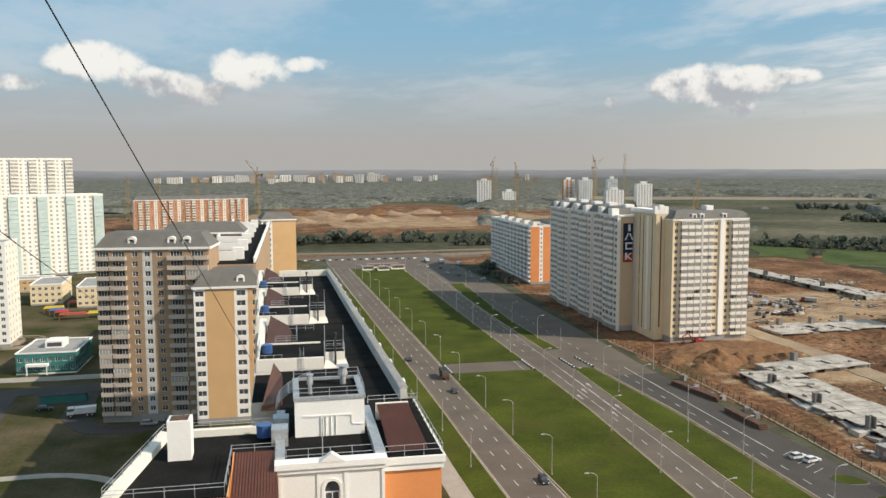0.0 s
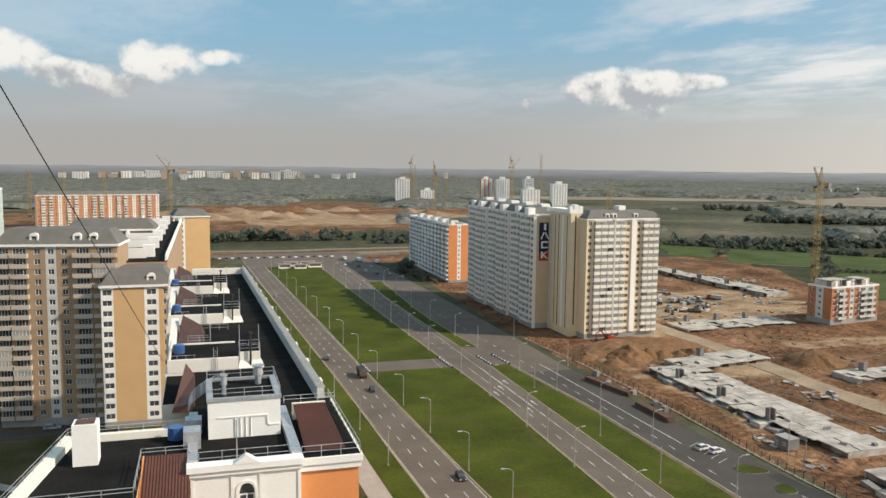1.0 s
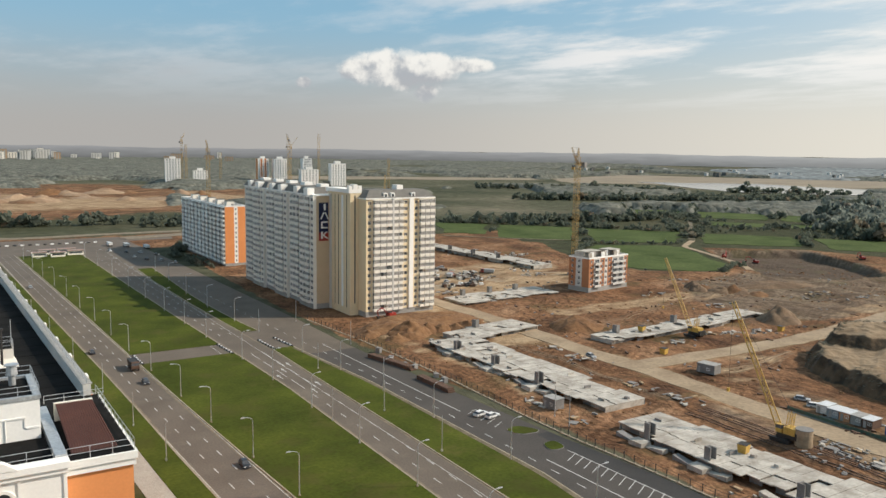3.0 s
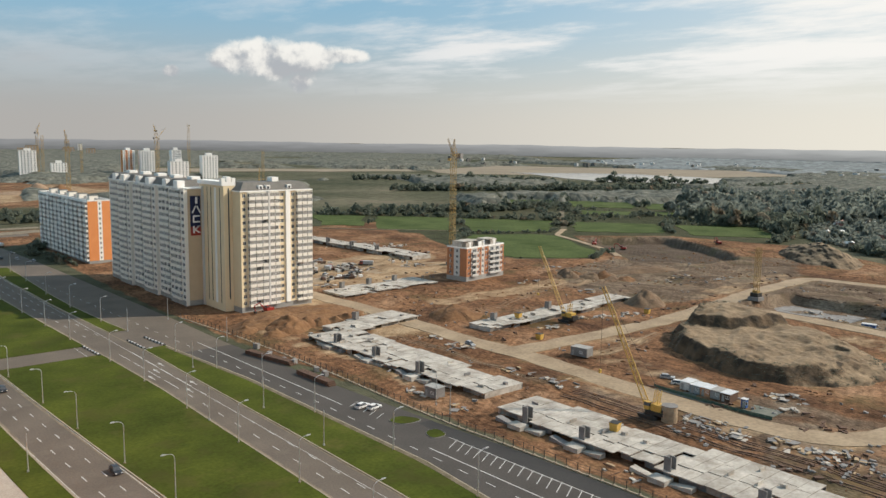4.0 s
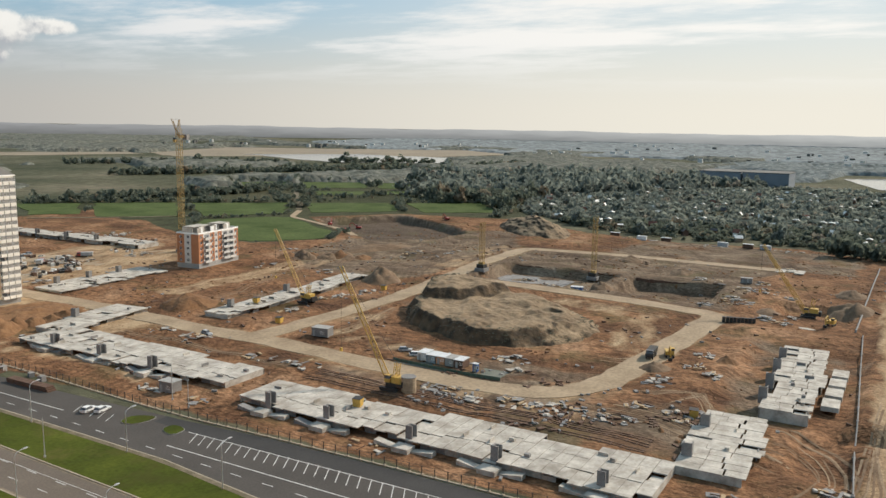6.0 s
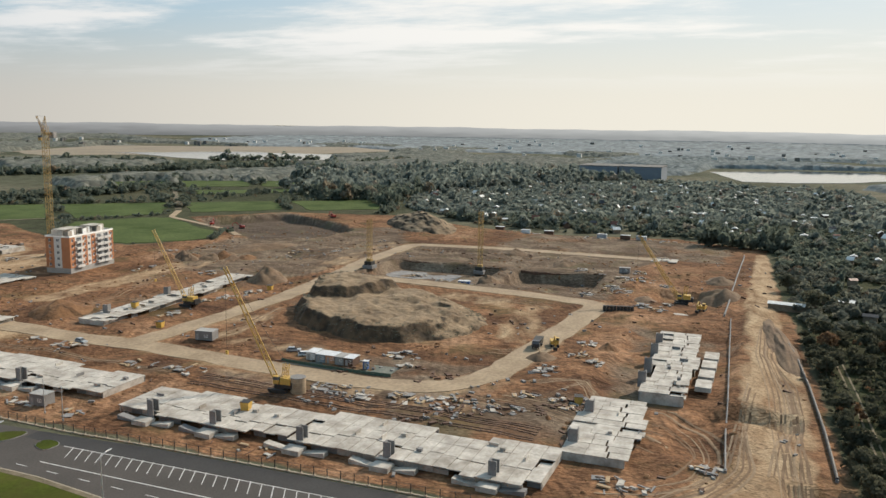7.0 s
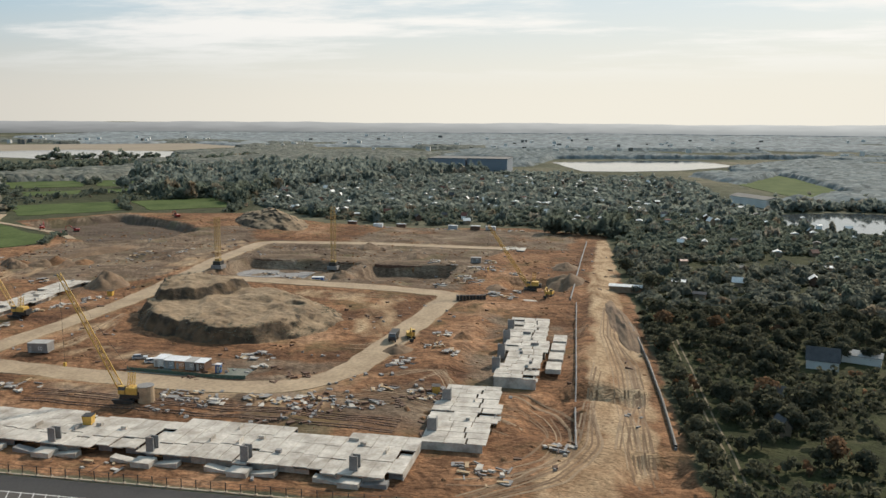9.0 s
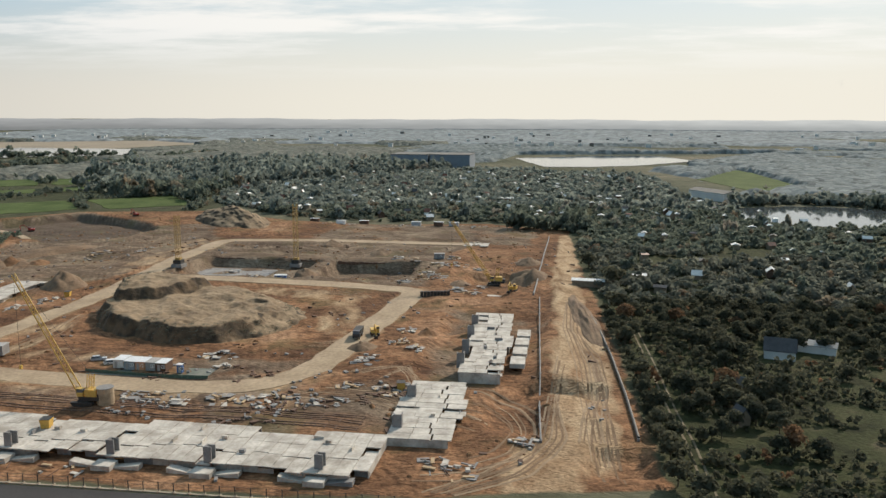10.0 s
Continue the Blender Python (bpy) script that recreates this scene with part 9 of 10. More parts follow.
POND = [(652, -126), (673, -172), (672, -205), (655, -240), (555, -205), (548, -170), (558, -143), (583, -119)]
RESERVOIR = [(1366, 95), (1140, 40), (1150, -20), (1196, -95), (1336, -195), (1500, -150), (1480, -40)]
LAKE = [(1349, 1300), (1190, 940), (1334, 780), (1560, 900), (1560, 1150)]
CROPS = [[(415, 442), (457, 419), (464, 401), (414, 322), (390, 312), (353, 340), (351, 380), (372, 412)], [(495, 544), (550, 482), (484, 428), (430, 460)], [(560, 466), (607, 411), (553, 365), (500, 413)],
         [(615, 397), (658, 345), (596, 292), (556, 344)], [(443, 604), (491, 555), (417, 472), (379, 517)], [(398, 643), (435, 611), (383, 542), (360, 562)], [(702, 703), (756, 660), (695, 604), (641, 649)],
         [(760, 645), (807, 583), (735, 530), (694, 585)], [(812, 568), (843, 507), (777, 465), (742, 514)], [(663, 541), (695, 504), (662, 479), (630, 514)], [(715, 488), (739, 449), (706, 432), (680, 464)],
         [(948, -140), (1130, -215), (1058, -228), (850, -230), (800, -170)]]
MEADOWS = [[(1250, 1500), (1150, 1320), (1560, 960), (1900, 900), (2100, 1150), (1700, 1700)], [(560, 1640), (1180, 1450), (1250, 1560), (700, 1800)]]


def open_view(px, py):
    """Where trees may stand: off the water and fields, and off their near banks."""
    ok = np.ones(np.shape(px), bool)
    for poly in (POND, RESERVOIR, LAKE, *MEADOWS, *CROPS):
        for k in (1.0, 0.985) if poly in CROPS else (1.0, 0.98) if poly is POND else (1.0, 0.96, 0.92, 0.88):
            ok &= inside(px, py, [(x * k, y * k) for x, y in poly]) < 0
    for hx, hy in lots:      # garden houses keep a clearing on their near side
        far_off = np.hypot(px - hx, py - hy)
        near_off = np.hypot(px - hx * 0.978, py - hy * 0.978)
        ok &= (far_off > 3.4) & (near_off > (4.2 if math.hypot(hx, hy) < 450 else 8.0))
    return ok


def scatter(poly, space, seed, jitter=0.45, holes=0.0, hole_size=40):
    """Points on a shaken grid inside a polygon."""
    xs, ys = zip(*poly)
    gx, gy = np.meshgrid(np.arange(min(xs), max(xs), space), np.arange(min(ys), max(ys), space))
    rs = np.random.RandomState(seed)
    px, py = gx.ravel() + rs.uniform(-jitter, jitter, gx.size) * space, gy.ravel() + rs.uniform(-jitter, jitter, gx.size) * space
    ok = inside(px, py, poly) > 0
    if holes:
        ok &= fbm(px, py, hole_size, 3, seed + 4) > (holes - 0.5)
    return px[ok], py[ok], rs


def woods(name, label, pts, rs, radius, leaves, size, mat, variants=6, shape=(1, 1, 0.95), red=0.06, sink=0.25, zf=None, shore=False):
    """Many trees in one mesh; radius: (least, most) in metres."""
    vs = [crown(100 + k, leaves, size, 5, shape) for k in range(variants)]
    allq, allt = [], []
    px, py = pts
    ok = open_view(px, py) | shore
    px, py = px[ok], py[ok]
    if not len(px):
        return None
    zz = ground_z(px, py) if zf is None else zf(px, py)
    for k in range(variants):
        sel = np.arange(len(px)) % variants == k
        n = int(sel.sum())
        if not n:
            continue
        r, a = rs.uniform(*radius, n) * rs.choice((1.0, 1.0, 0.75, 1.2), n), rs.uniform(0, 6.283, n)
        c, s = np.cos(a), np.sin(a)
        q = vs[k][None]
        x = (q[..., 0] * c[:, None, None] - q[..., 1] * s[:, None, None]) * r[:, None, None] + px[sel][:, None, None]
        y = (q[..., 0] * s[:, None, None] + q[..., 1] * c[:, None, None]) * r[:, None, None] + py[sel][:, None, None]
        z = (q[..., 2] - sink) * (r * rs.uniform(0.85, 1.35, n))[:, None, None] + zz[sel][:, None, None]
        allq.append(np.stack([x, y, z], -1).reshape(-1, 4, 3))
        t = np.where(rs.uniform(0, 1, n) < red, rs.uniform(0.85, 1.0, n), rs.uniform(0, 0.72, n))
        allt.append(np.repeat(t, leaves))
    ob = new(name, leaf_mesh(name, np.concatenate(allq), np.concatenate(allt), mat))
    return tagged(ob, label, "trees", "", "stuff")


def near_tree(k, x, y, r, tint, label, group="garden trees"):
    """One tree as a thing: trunk with limbs, and a crown of leaf clumps."""
    key = ("tree", k, round(tint, 1))
    if key not in SHARED:
        q = crown(200 + k, 640, 0.112, 8, (1, 1, 0.85)) + (0, 0, 0.35)
        trunk = Soup(BARK)
        trunk.rod((0, 0, -0.15), (0.03, 0.02, 0.6), 0.055, 0, 7, 0.04)
        rs = random.Random(k)
        for j in range(5):
            a = j * 1.26 + rs.random()
            trunk.rod((0.03, 0.02, 0.45 + 0.05 * j), (0.45 * math.cos(a), 0.45 * math.sin(a), 0.95 + 0.25 * rs.random()), 0.03, 0, 5, 0.01)
        SHARED[key] = (trunk.mesh("trunk"), leaf_mesh("crown", q, np.full(len(q), tint), LEAF))
    t = thing("tree", label, "tree", at(x, y, height(x, y), (x * 37 + y * 11) % 360), group)
    part("trunk", SHARED[key][0], t, "", Matrix.Diagonal((r, r, r, 1)))
    part("crown", SHARED[key][1], t, "", Matrix.Diagonal((r, r, r, 1)))
    return t


GARDEN = GARDEN_AREA
NEAR_GARDEN = [(134, -21), (150, -21.5), (166, -19.5), (232, -16), (300, -11.5), (312, -60), (300, -130), (230, -150), (165, -110), (140, -60)]
LANE = [(138, -28), (147, -27.6), (174, -27.1), (191, -25.6), (232, -24), (304, -20), (345, -14)]
gxs, gys, rs = scatter(NEAR_GARDEN, 5.6, 41, 0.5, 0.33, 22)
PLOTS = [[(178, -36), (172, -37), (169, -64), (178, -66)], [(164, -33), (158, -34), (158, -60), (163, -60)], [(152, -34), (146, -34), (146, -52), (152, -54)], [(206, -80), (196, -80), (194, -104), (206, -104)], [(232, -82), (222, -82), (222, -96), (234, -97)]]
keep = (along(gxs, gys, LANE) > 2.0) & (np.hypot(gxs - 242, gys + 62) > 10)
for plot in PLOTS:
    keep &= inside(gxs, gys, plot) < 0.5
for j, (x, y) in enumerate(zip(gxs[keep], gys[keep])):
    tint = 0.95 if rs.uniform() < 0.05 else round(rs.uniform(0.0, 0.7), 1)
    near_tree(j % 5, x, y, rs.uniform(1.5, 3.1) * (1.35 if rs.uniform() < 0.15 else 1.0), tint, "rusty autumn fruit tree in the gardens" if tint > 0.9 else "dark green fruit tree in the gardens")
near_tree(1, 334, -18, 4.6, 0.7, "tall yellowing birch at the edge of the gardens")
near_tree(2, 376, -9, 4.2, 0.7, "tall yellowing birch at the edge of the gardens")
bx, by, rs = scatter(NEAR_GARDEN, 2.9, 45, 0.5, 0.22, 25)
low = (along(bx, by, LANE) > 1.4) & (np.hypot(bx - 243, by + 62) > 8)
for plot in PLOTS:
    low &= inside(bx, by, plot) < 0
woods("undergrowth", "dark garden shrubs and tall weeds", (bx[low], by[low]), rs, (0.6, 1.6), 44, 0.28, LEAF)
gxs, gys, rs = scatter(GARDEN, 5.2, 42, 0.5, 0.14, 45)
rest = (inside(gxs, gys, NEAR_GARDEN) < 0) & (along(gxs, gys, [(505, 0), (560, -12), (700, -20)]) > 4)
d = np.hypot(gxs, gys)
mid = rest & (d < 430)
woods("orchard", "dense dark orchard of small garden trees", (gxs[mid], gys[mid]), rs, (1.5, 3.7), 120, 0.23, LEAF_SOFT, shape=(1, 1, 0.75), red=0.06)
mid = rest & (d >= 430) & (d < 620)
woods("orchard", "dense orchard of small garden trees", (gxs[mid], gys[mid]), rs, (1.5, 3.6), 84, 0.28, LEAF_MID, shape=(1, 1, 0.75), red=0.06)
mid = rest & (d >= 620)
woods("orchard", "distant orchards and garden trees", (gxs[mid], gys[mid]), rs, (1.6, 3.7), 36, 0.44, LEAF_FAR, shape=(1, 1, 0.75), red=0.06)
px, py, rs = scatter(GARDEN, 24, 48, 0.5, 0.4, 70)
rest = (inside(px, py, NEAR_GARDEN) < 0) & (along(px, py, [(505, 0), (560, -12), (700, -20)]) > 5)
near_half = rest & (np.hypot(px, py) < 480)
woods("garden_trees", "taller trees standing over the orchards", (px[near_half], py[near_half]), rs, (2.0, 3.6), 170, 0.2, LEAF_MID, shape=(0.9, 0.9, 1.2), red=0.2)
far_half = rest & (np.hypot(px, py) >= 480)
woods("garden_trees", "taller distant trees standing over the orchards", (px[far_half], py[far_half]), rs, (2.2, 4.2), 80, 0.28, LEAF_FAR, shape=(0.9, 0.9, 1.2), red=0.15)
# weeds and low scrub on the mound's slopes and banks
px, py, rs = scatter(MOUND_FOOT, 1.5, 81, 0.5, 0.48, 9)
_, d, cliff = mound_z(px, py)
steep = (d > 0.3) & (d < 6.5) & ((cliff > 0.2) | (py < 112))
woods("weeds", "dry dark weeds on the slopes of the mound", (px[steep], py[steep]), rs, (0.5, 1.0), 40, 0.11, LEAF_SOFT, shape=(1, 1, 0.5), zf=lambda x, y: mound_z(x, y)[0])
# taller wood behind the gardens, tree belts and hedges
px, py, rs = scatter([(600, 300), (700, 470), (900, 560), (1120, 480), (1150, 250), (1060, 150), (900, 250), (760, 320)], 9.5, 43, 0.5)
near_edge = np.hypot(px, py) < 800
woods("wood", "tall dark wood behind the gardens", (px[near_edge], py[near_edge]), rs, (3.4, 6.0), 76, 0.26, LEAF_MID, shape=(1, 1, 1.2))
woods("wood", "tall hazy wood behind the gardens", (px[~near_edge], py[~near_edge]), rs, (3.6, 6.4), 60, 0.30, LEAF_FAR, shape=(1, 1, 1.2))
px, py, rs = scatter([(490, -12), (508, -12), (520, 40), (500, 40)], 5.0, 44)
woods("tree_belt", "pale willows at the corner of the site", (px, py), rs, (2.6, 4.6), 120, 0.24, LEAF_MID, shape=(1, 1, 1.3))
hedge_lines = [([(340, 352), (372, 330), (430, 318)], 5, 2.2), ([(380, 560), (520, 452), (590, 385)], 9, 2.6), ([(640, 600), (790, 520), (880, 430)], 14, 3.4), ([(420, 640), (600, 580), (760, 640)], 18, 4.0),
               ([(560, 470), (570, 370)], 5, 2.0), ([(500, 450), (520, 560)], 6, 2.2), ([(650, 560), (620, 470)], 5, 2.4), ([(900, 760), (1100, 640), (1400, 640)], 24, 4.6), ([(700, 900), (900, 800), (1150, 720)], 30, 4.6),
               ([(-20, 735), (60, 750), (180, 735), (260, 720)], 12, 5.0), ([(150, 705), (330, 690)], 8, 3.4), ([(132, 455), (128, 520), (150, 575)], 7, 2.0), ([(820, 1180), (1080, 980), (1300, 830)], 16, 5)]
for line, width, r in hedge_lines:
    pts, rs = [], np.random.RandomState(len(line) * 7 + int(width))
    for (ax, ay), (bx, by) in zip(line, line[1:]):
        n = int(math.hypot(bx - ax, by - ay) * max(1, width / 6) / (r * 1.5))
        t = rs.uniform(0, 1, n)
        pts.append(np.stack([ax + (bx - ax) * t + rs.uniform(-width / 2, width / 2, n), ay + (by - ay) * t + rs.uniform(-width / 2, width / 2, n)], 1))
    pts = np.concatenate(pts)
    woods("hedge", "row of dark bushes and small trees", (pts[:, 0], pts[:, 1]), rs, (r * 0.7, r * 1.2), 54, 0.32, LEAF_MID)
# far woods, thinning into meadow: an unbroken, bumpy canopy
# haze is put into the canopy colours: paler and bluer, most towards the sun
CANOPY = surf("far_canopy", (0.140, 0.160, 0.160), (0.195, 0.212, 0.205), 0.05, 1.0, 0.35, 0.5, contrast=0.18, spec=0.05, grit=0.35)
CANOPY_DARK = surf("less_hazed_canopy", (0.108, 0.116, 0.100), (0.172, 0.170, 0.142), 0.05, 1.0, 0.3, 0.8, contrast=0.2, spec=0.05, grit=0.35)


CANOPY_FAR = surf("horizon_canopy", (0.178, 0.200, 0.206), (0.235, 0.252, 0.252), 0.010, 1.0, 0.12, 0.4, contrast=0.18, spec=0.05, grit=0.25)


def crowns(mat, pitch, deep):
    """Rounded tree tops in the relief of a wood too far off for single trees, each top with a tone of its own."""
    n, l = mat.node_tree.nodes, mat.node_tree.links
    p = n["Principled BSDF"]
    geo, cells, bp = n.new("ShaderNodeNewGeometry"), n.new("ShaderNodeTexVoronoi"), n.new("ShaderNodeBump")
    cells.inputs["Scale"].default_value = 1.0 / pitch
    l.new(geo.outputs["Position"], cells.inputs["Vector"])
    bp.invert = True
    bp.inputs["Strength"].default_value, bp.inputs["Distance"].default_value = 1.0, deep
    l.new(cells.outputs["Distance"], bp.inputs["Height"])
    l.new(p.inputs["Normal"].links[0].from_socket, bp.inputs["Normal"])
    l.new(bp.outputs["Normal"], p.inputs["Normal"])
    sep, tone, mul = n.new("ShaderNodeSeparateColor"), n.new("ShaderNodeMapRange"), n.new("ShaderNodeMix")
    l.new(cells.outputs["Color"], sep.inputs[0]), l.new(sep.outputs[0], tone.inputs["Value"])
    tone.inputs["To Min"].default_value, tone.inputs["To Max"].default_value = 0.6, 1.25
    mul.data_type, mul.blend_type = "RGBA", "MULTIPLY"
    mul.inputs["Factor"].default_value = 1.0
    l.new(p.inputs["Base Color"].links[0].from_socket, mul.inputs["A"]), l.new(tone.outputs["Result"], mul.inputs["B"])
    l.new(mul.outputs["Result"], p.inputs["Base Color"])


crowns(CANOPY, 9.0, 1.2), crowns(CANOPY_DARK, 8.0, 2.4), crowns(CANOPY_FAR, 16.0, 1.0)


def canopy(poly, cell, tall, cover, seed, size=260, mat=CANOPY, pitch=None):
    """A sheet of crowns over the parts of a polygon that the noise covers, falling to the ground at its rim."""
    xs, ys = zip(*poly)
    ax, ay = np.arange(min(xs), max(xs), cell), np.arange(min(ys), max(ys), cell)
    mx, my = np.meshgrid(ax, ay)
    rs = np.random.RandomState(seed)
    mx, my = mx + rs.uniform(-0.3, 0.3, mx.shape) * cell, my + rs.uniform(-0.3, 0.3, my.shape) * cell
    edge_in = np.minimum(inside(mx, my, poly) / 60, 1)
    m = np.minimum(fbm(mx, my, size, 4, seed) + cover, edge_in)
    m = np.where(open_view(mx, my) & (np.hypot(mx, my) < 3344), m, -1)
    up = np.clip(m * 9, 0, 1)
    pitch = pitch or cell * 2.4
    shake = rs.uniform(0.1, 0.9, (128, 128, 3))
    i, j, dome = np.floor(mx / pitch).astype(int), np.floor(my / pitch).astype(int), np.zeros(mx.shape)
    for a in (-1, 0, 1):
        for b in (-1, 0, 1):
            s = shake[(i + a) % 128, (j + b) % 128]
            q = np.hypot(mx / pitch - i - a - s[..., 0], my / pitch - j - b - s[..., 1])
            dome = np.maximum(dome, np.sqrt(np.clip(1 - (q / 0.85) ** 2, 0, 1)) * (0.55 + 0.6 * s[..., 2]))
    z = up * tall * (0.35 + 0.2 * fbm(mx, my, 60, 2, seed + 1) + 0.45 * dome) - (up <= 0) * 1.0
    z = z + ground_z(mx, my)
    k = np.arange(mx.size).reshape(mx.shape)
    quads = np.stack([k[:-1, :-1], k[:-1, 1:], k[1:, 1:], k[1:, :-1]], -1).reshape(-1, 4)
    quads = quads[(up.ravel()[quads] > 0).any(axis=1)]
    used = np.unique(quads)
    back = np.full(mx.size, -1)
    back[used] = np.arange(len(used))
    co = np.stack([mx, my, z], -1).reshape(-1, 3)[used]
    me = mesh_of("far_wood", co.tolist(), back[quads].tolist(), [mat])
    me.polygons.foreach_set("use_smooth", [True] * len(me.polygons))
    return tagged(new("far_wood", me), "hazy woods towards the horizon", "trees", "", "stuff")


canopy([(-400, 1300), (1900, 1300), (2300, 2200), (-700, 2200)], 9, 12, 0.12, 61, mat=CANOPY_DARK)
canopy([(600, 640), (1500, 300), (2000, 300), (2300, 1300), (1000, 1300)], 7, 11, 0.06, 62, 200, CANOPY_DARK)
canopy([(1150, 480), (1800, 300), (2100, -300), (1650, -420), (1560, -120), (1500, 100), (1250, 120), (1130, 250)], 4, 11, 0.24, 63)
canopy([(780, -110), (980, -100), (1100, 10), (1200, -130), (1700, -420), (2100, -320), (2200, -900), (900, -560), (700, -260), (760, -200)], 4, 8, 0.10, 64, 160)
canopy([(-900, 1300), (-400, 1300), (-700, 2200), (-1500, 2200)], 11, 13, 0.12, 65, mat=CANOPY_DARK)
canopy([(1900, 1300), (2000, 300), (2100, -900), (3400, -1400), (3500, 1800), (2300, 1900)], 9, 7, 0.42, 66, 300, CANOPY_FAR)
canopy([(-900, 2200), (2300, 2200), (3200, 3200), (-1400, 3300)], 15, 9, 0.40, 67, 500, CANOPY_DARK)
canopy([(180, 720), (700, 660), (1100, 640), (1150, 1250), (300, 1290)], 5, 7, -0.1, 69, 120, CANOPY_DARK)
px, py, rs = scatter([(540, -225), (640, -190), (700, -260), (900, -560), (620, -520), (440, -290)], 7.5, 68, 0.5, 0.25, 60)
woods("orchard", "distant orchards and garden trees", (px, py), rs, (3.0, 5.0), 60, 0.34, LEAF_MID)
along_shore = np.linspace(0, 1, 34)
rs = np.random.RandomState(99)
woods("tree_belt", "round willows along the near shore of the lake", (1180 + 146 * along_shore + rs.uniform(-16, 6, 34), 937 - 170 * along_shore + rs.uniform(-16, 6, 34)), rs, (4, 8), 60, 0.3, LEAF_MID, shape=(1.2, 1.2, 0.9), shore=True)
px, py, rs = scatter([(662, -122), (684, -170), (684, -206), (668, -247), (700, -258), (718, -206), (712, -165), (690, -128)], 6.5, 77, 0.4)
woods("shore_trees", "dark trees on the far shore of the pond", (px, py), rs, (3, 5), 90, 0.28, LEAF_FAR)


# ponds, fields and far meadows
def sheet(name, pts, z, mat, label, category, wob=2.0, seed=1):
    """A level sheet with an uneven rim."""
    rnd, rim = random.Random(seed), []
    for (ax, ay), (bx, by) in zip(pts, pts[1:] + pts[:1]):
        n = 6
        rim += [(ax + (bx - ax) * j / n + rnd.uniform(-wob, wob), ay + (by - ay) * j / n + rnd.uniform(-wob, wob)) for j in range(n)]
    n = len(rim)
    v = [(x, y, z) for x, y in rim] + [(x, y, z - 0.8) for x, y in rim]
    f = [tuple(range(n))] + [(j, n + j, n + (j + 1) % n, (j + 1) % n) for j in range(n)]
    me = mesh_of(name, v, f, [mat])
    return tagged(new(name, me), label, category, "", "structure")


sheet("pond", POND, 0.12, WATER, "bright pond among the trees", "water")
sheet("reservoir", RESERVOIR, 0.5, WATER, "pale long reservoir beyond the gardens", "water")
sheet("lake", LAKE, 0.5, WATER, "distant pale lake", "water", 12)
STRAW = surf("dry_meadow", (0.19, 0.155, 0.11), (0.27, 0.22, 0.155), 0.01, 1.0, 0.2)
sheet("dry_meadow", MEADOWS[0], 0.3, STRAW, "pale dry meadow beyond the lake", "meadow", 12)
sheet("dry_meadow", MEADOWS[1], 0.3, STRAW, "pale dry meadow beyond the towers", "meadow", 12)
for k, pts in enumerate(CROPS):
    sheet("green_field", pts, 0.22 + 0.01 * k, FIELD, "bright green crop field", "field", 2.5, k)
# lane between the site and the gardens
for side in (-0.85, 0.85):
    ribbon("garden_lane", [(x, y + side) for x, y in LANE], 0.5, 0.06, DUST, "pale wheel track of the lane between the gardens", "road", plates=4.0, follow=True)
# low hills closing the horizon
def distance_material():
    """Far land as a glow with haze painted in: fades upward, brighter towards the sun."""
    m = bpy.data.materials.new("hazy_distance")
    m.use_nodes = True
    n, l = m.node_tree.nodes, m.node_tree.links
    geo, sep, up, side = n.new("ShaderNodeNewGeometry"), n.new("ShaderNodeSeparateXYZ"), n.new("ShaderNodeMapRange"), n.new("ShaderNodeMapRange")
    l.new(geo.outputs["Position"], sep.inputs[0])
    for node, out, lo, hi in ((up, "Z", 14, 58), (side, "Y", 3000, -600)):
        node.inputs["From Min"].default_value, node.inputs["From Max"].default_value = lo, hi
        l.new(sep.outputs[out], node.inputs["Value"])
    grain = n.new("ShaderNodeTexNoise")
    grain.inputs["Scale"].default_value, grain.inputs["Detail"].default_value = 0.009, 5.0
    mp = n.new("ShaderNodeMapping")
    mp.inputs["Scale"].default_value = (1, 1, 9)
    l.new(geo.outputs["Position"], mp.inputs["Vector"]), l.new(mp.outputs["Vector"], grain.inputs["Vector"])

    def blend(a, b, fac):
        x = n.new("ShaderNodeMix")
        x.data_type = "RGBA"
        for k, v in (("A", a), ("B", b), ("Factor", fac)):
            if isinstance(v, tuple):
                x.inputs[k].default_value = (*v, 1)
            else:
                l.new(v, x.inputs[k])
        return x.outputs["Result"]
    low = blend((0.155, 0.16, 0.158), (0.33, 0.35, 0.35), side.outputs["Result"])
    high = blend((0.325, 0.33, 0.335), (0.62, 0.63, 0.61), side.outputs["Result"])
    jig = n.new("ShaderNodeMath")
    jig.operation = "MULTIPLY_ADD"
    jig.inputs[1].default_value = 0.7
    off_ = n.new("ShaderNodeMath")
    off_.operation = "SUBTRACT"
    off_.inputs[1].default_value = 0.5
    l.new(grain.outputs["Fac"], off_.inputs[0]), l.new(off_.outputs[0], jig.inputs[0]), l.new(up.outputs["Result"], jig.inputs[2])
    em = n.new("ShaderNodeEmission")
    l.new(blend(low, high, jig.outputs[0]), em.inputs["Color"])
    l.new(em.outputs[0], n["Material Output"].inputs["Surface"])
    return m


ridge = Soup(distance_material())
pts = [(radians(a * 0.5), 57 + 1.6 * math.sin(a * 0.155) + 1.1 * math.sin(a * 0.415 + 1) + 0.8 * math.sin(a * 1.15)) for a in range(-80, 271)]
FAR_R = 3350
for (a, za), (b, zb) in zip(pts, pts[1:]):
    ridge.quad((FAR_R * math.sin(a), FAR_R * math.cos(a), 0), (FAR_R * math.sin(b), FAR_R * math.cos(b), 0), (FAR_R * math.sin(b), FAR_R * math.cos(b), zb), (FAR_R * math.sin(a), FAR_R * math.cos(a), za))
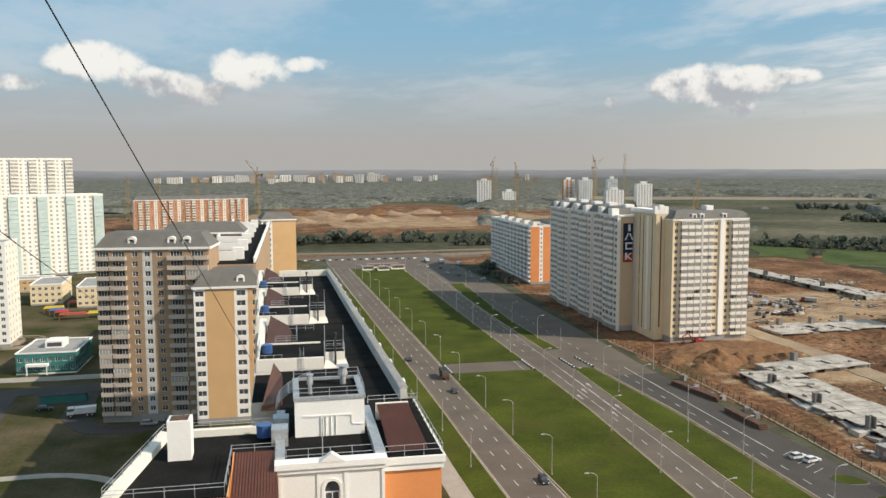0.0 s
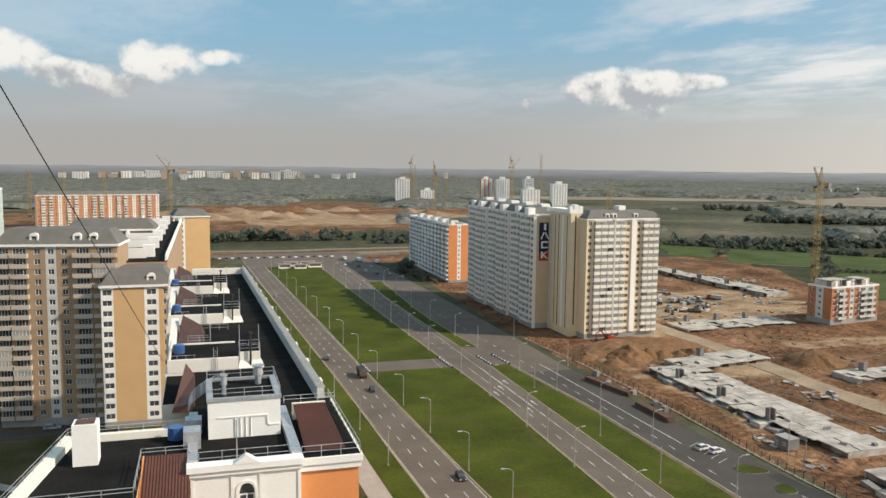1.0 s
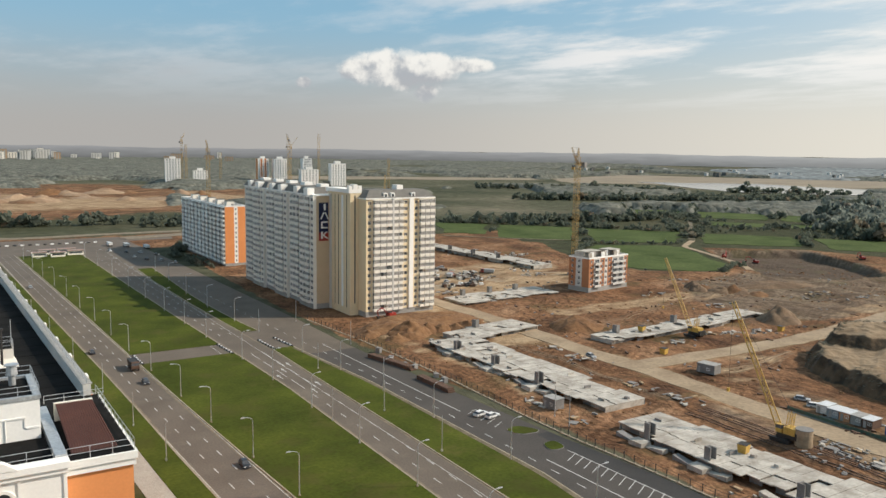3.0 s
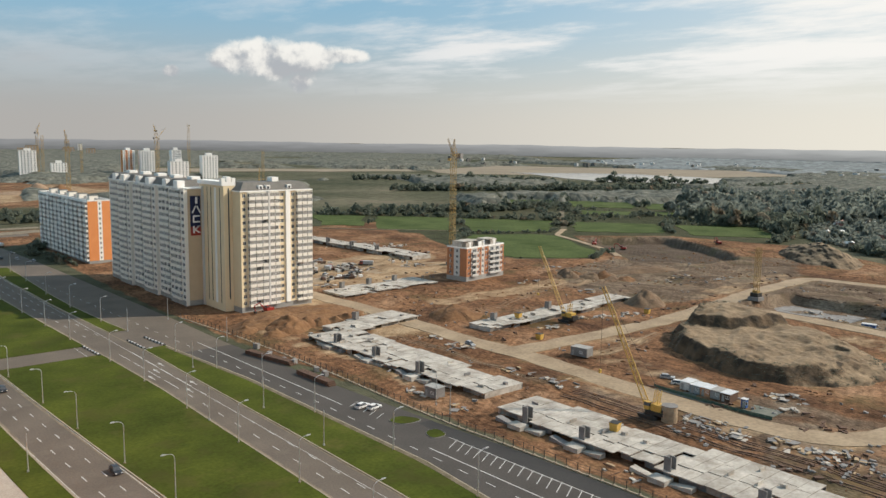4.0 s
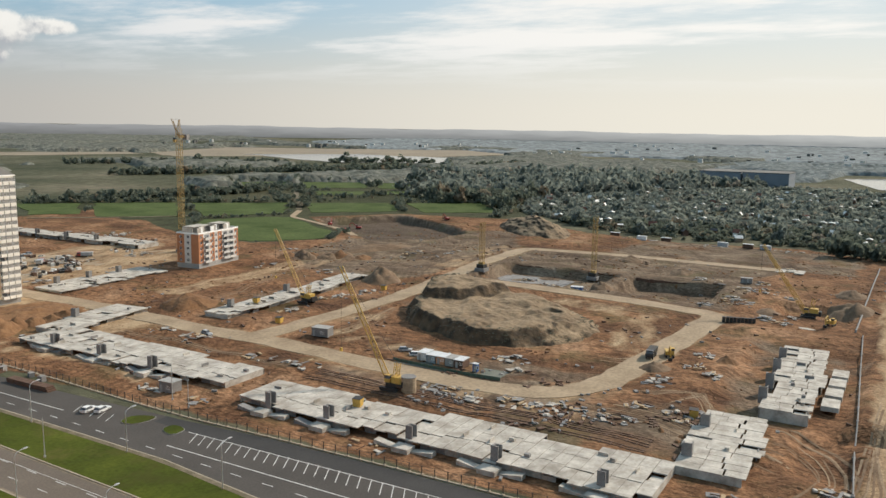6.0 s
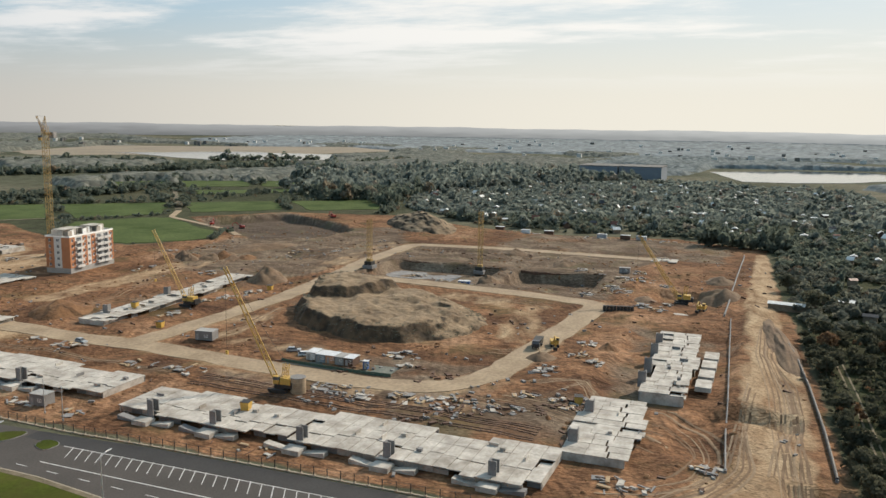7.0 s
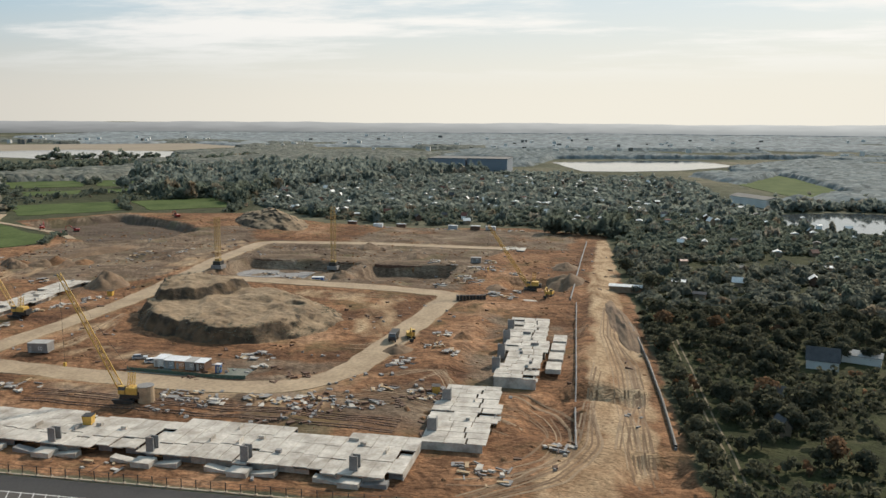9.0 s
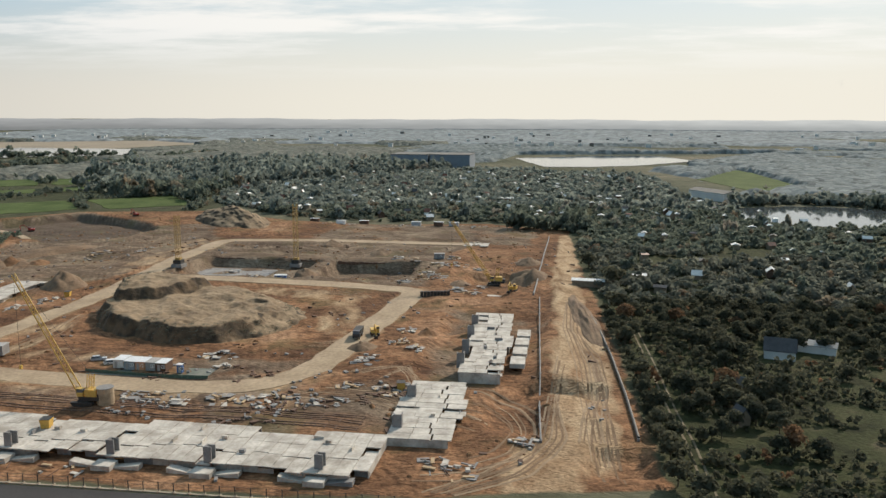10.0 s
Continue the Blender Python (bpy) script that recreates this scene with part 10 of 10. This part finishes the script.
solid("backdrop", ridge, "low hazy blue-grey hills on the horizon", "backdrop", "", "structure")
# hedgerows between the crop strips
for line, width, r in (([(352, 334), (392, 308), (410, 318)], 4, 1.6), ([(350, 384), (374, 418), (412, 446)], 5, 1.9), ([(418, 450), (470, 421), (484, 424)], 4, 1.5), ([(376, 522), (420, 468), (432, 456)], 5, 1.9), ([(494, 550), (554, 486), (562, 470)], 7, 2.2),
                       ([(491, 560), (445, 610), (400, 650)], 8, 2.4), ([(556, 362), (612, 408), (660, 350)], 6, 2.2), ([(660, 340), (600, 286), (560, 280)], 6, 2.4), ([(690, 590), (636, 645)], 8, 2.4), ([(700, 598), (760, 650), (812, 590)], 8, 2.6), ([(740, 522), (770, 462), (850, 505)], 8, 2.8),
                       ([(625, 520), (660, 475), (700, 428)], 7, 2.2), ([(570, 500), (620, 560), (690, 600)], 8, 2.2), ([(480, 512), (560, 590), (640, 660)], 8, 2.2), ([(660, 400), (720, 430), (780, 462)], 9, 2.6), ([(700, 705), (800, 640), (860, 540)], 12, 3.0)):
    pts, rs = [], np.random.RandomState(int(line[0][0]))
    for (ax, ay), (bx, by) in zip(line, line[1:]):
        n = int(math.hypot(bx - ax, by - ay) * max(1, width / 5) / (r * 1.3))
        t = rs.uniform(0, 1, n)
        pts.append(np.stack([ax + (bx - ax) * t + rs.uniform(-width / 2, width / 2, n), ay + (by - ay) * t + rs.uniform(-width / 2, width / 2, n)], 1))
    pts = np.concatenate(pts)
    woods("hedge", "dark hedgerow between crop strips", (pts[:, 0], pts[:, 1]), rs, (r * 0.7, r * 1.2), 54, 0.31, LEAF_MID)
# rough scrub on the strips that are not sown
px, py, rs = scatter([(450, 720), (616, 628), (836, 430), (660, 300), (600, 420), (500, 560), (400, 650)], 8.5, 79, 0.5, 0.44, 60)
woods("scrub", "low dark scrub on unsown strips", (px, py), rs, (0.9, 2.2), 40, 0.34, LEAF_MID)
# pale roofs of far villages
rs = np.random.RandomState(12)
far_roofs = Soup(PALE, TIN)
for k in range(120):
    a, r = radians(rs.uniform(40, 112)), rs.uniform(1700, 2950)
    x, y = r * math.sin(a), r * math.cos(a)
    if not open_view(np.array([x]), np.array([y]))[0]:
        continue
    w, d, h = rs.uniform(6, 14), rs.uniform(5, 8), rs.uniform(8, 12)
    z = height(x, y)
    far_roofs.box(x, y, z, x + d, y + w, z + h, 0 if rs.uniform() < 0.7 else 1)
solid("far_village", far_roofs, "pale houses of villages scattered in far woods", "houses", "", "stuff")
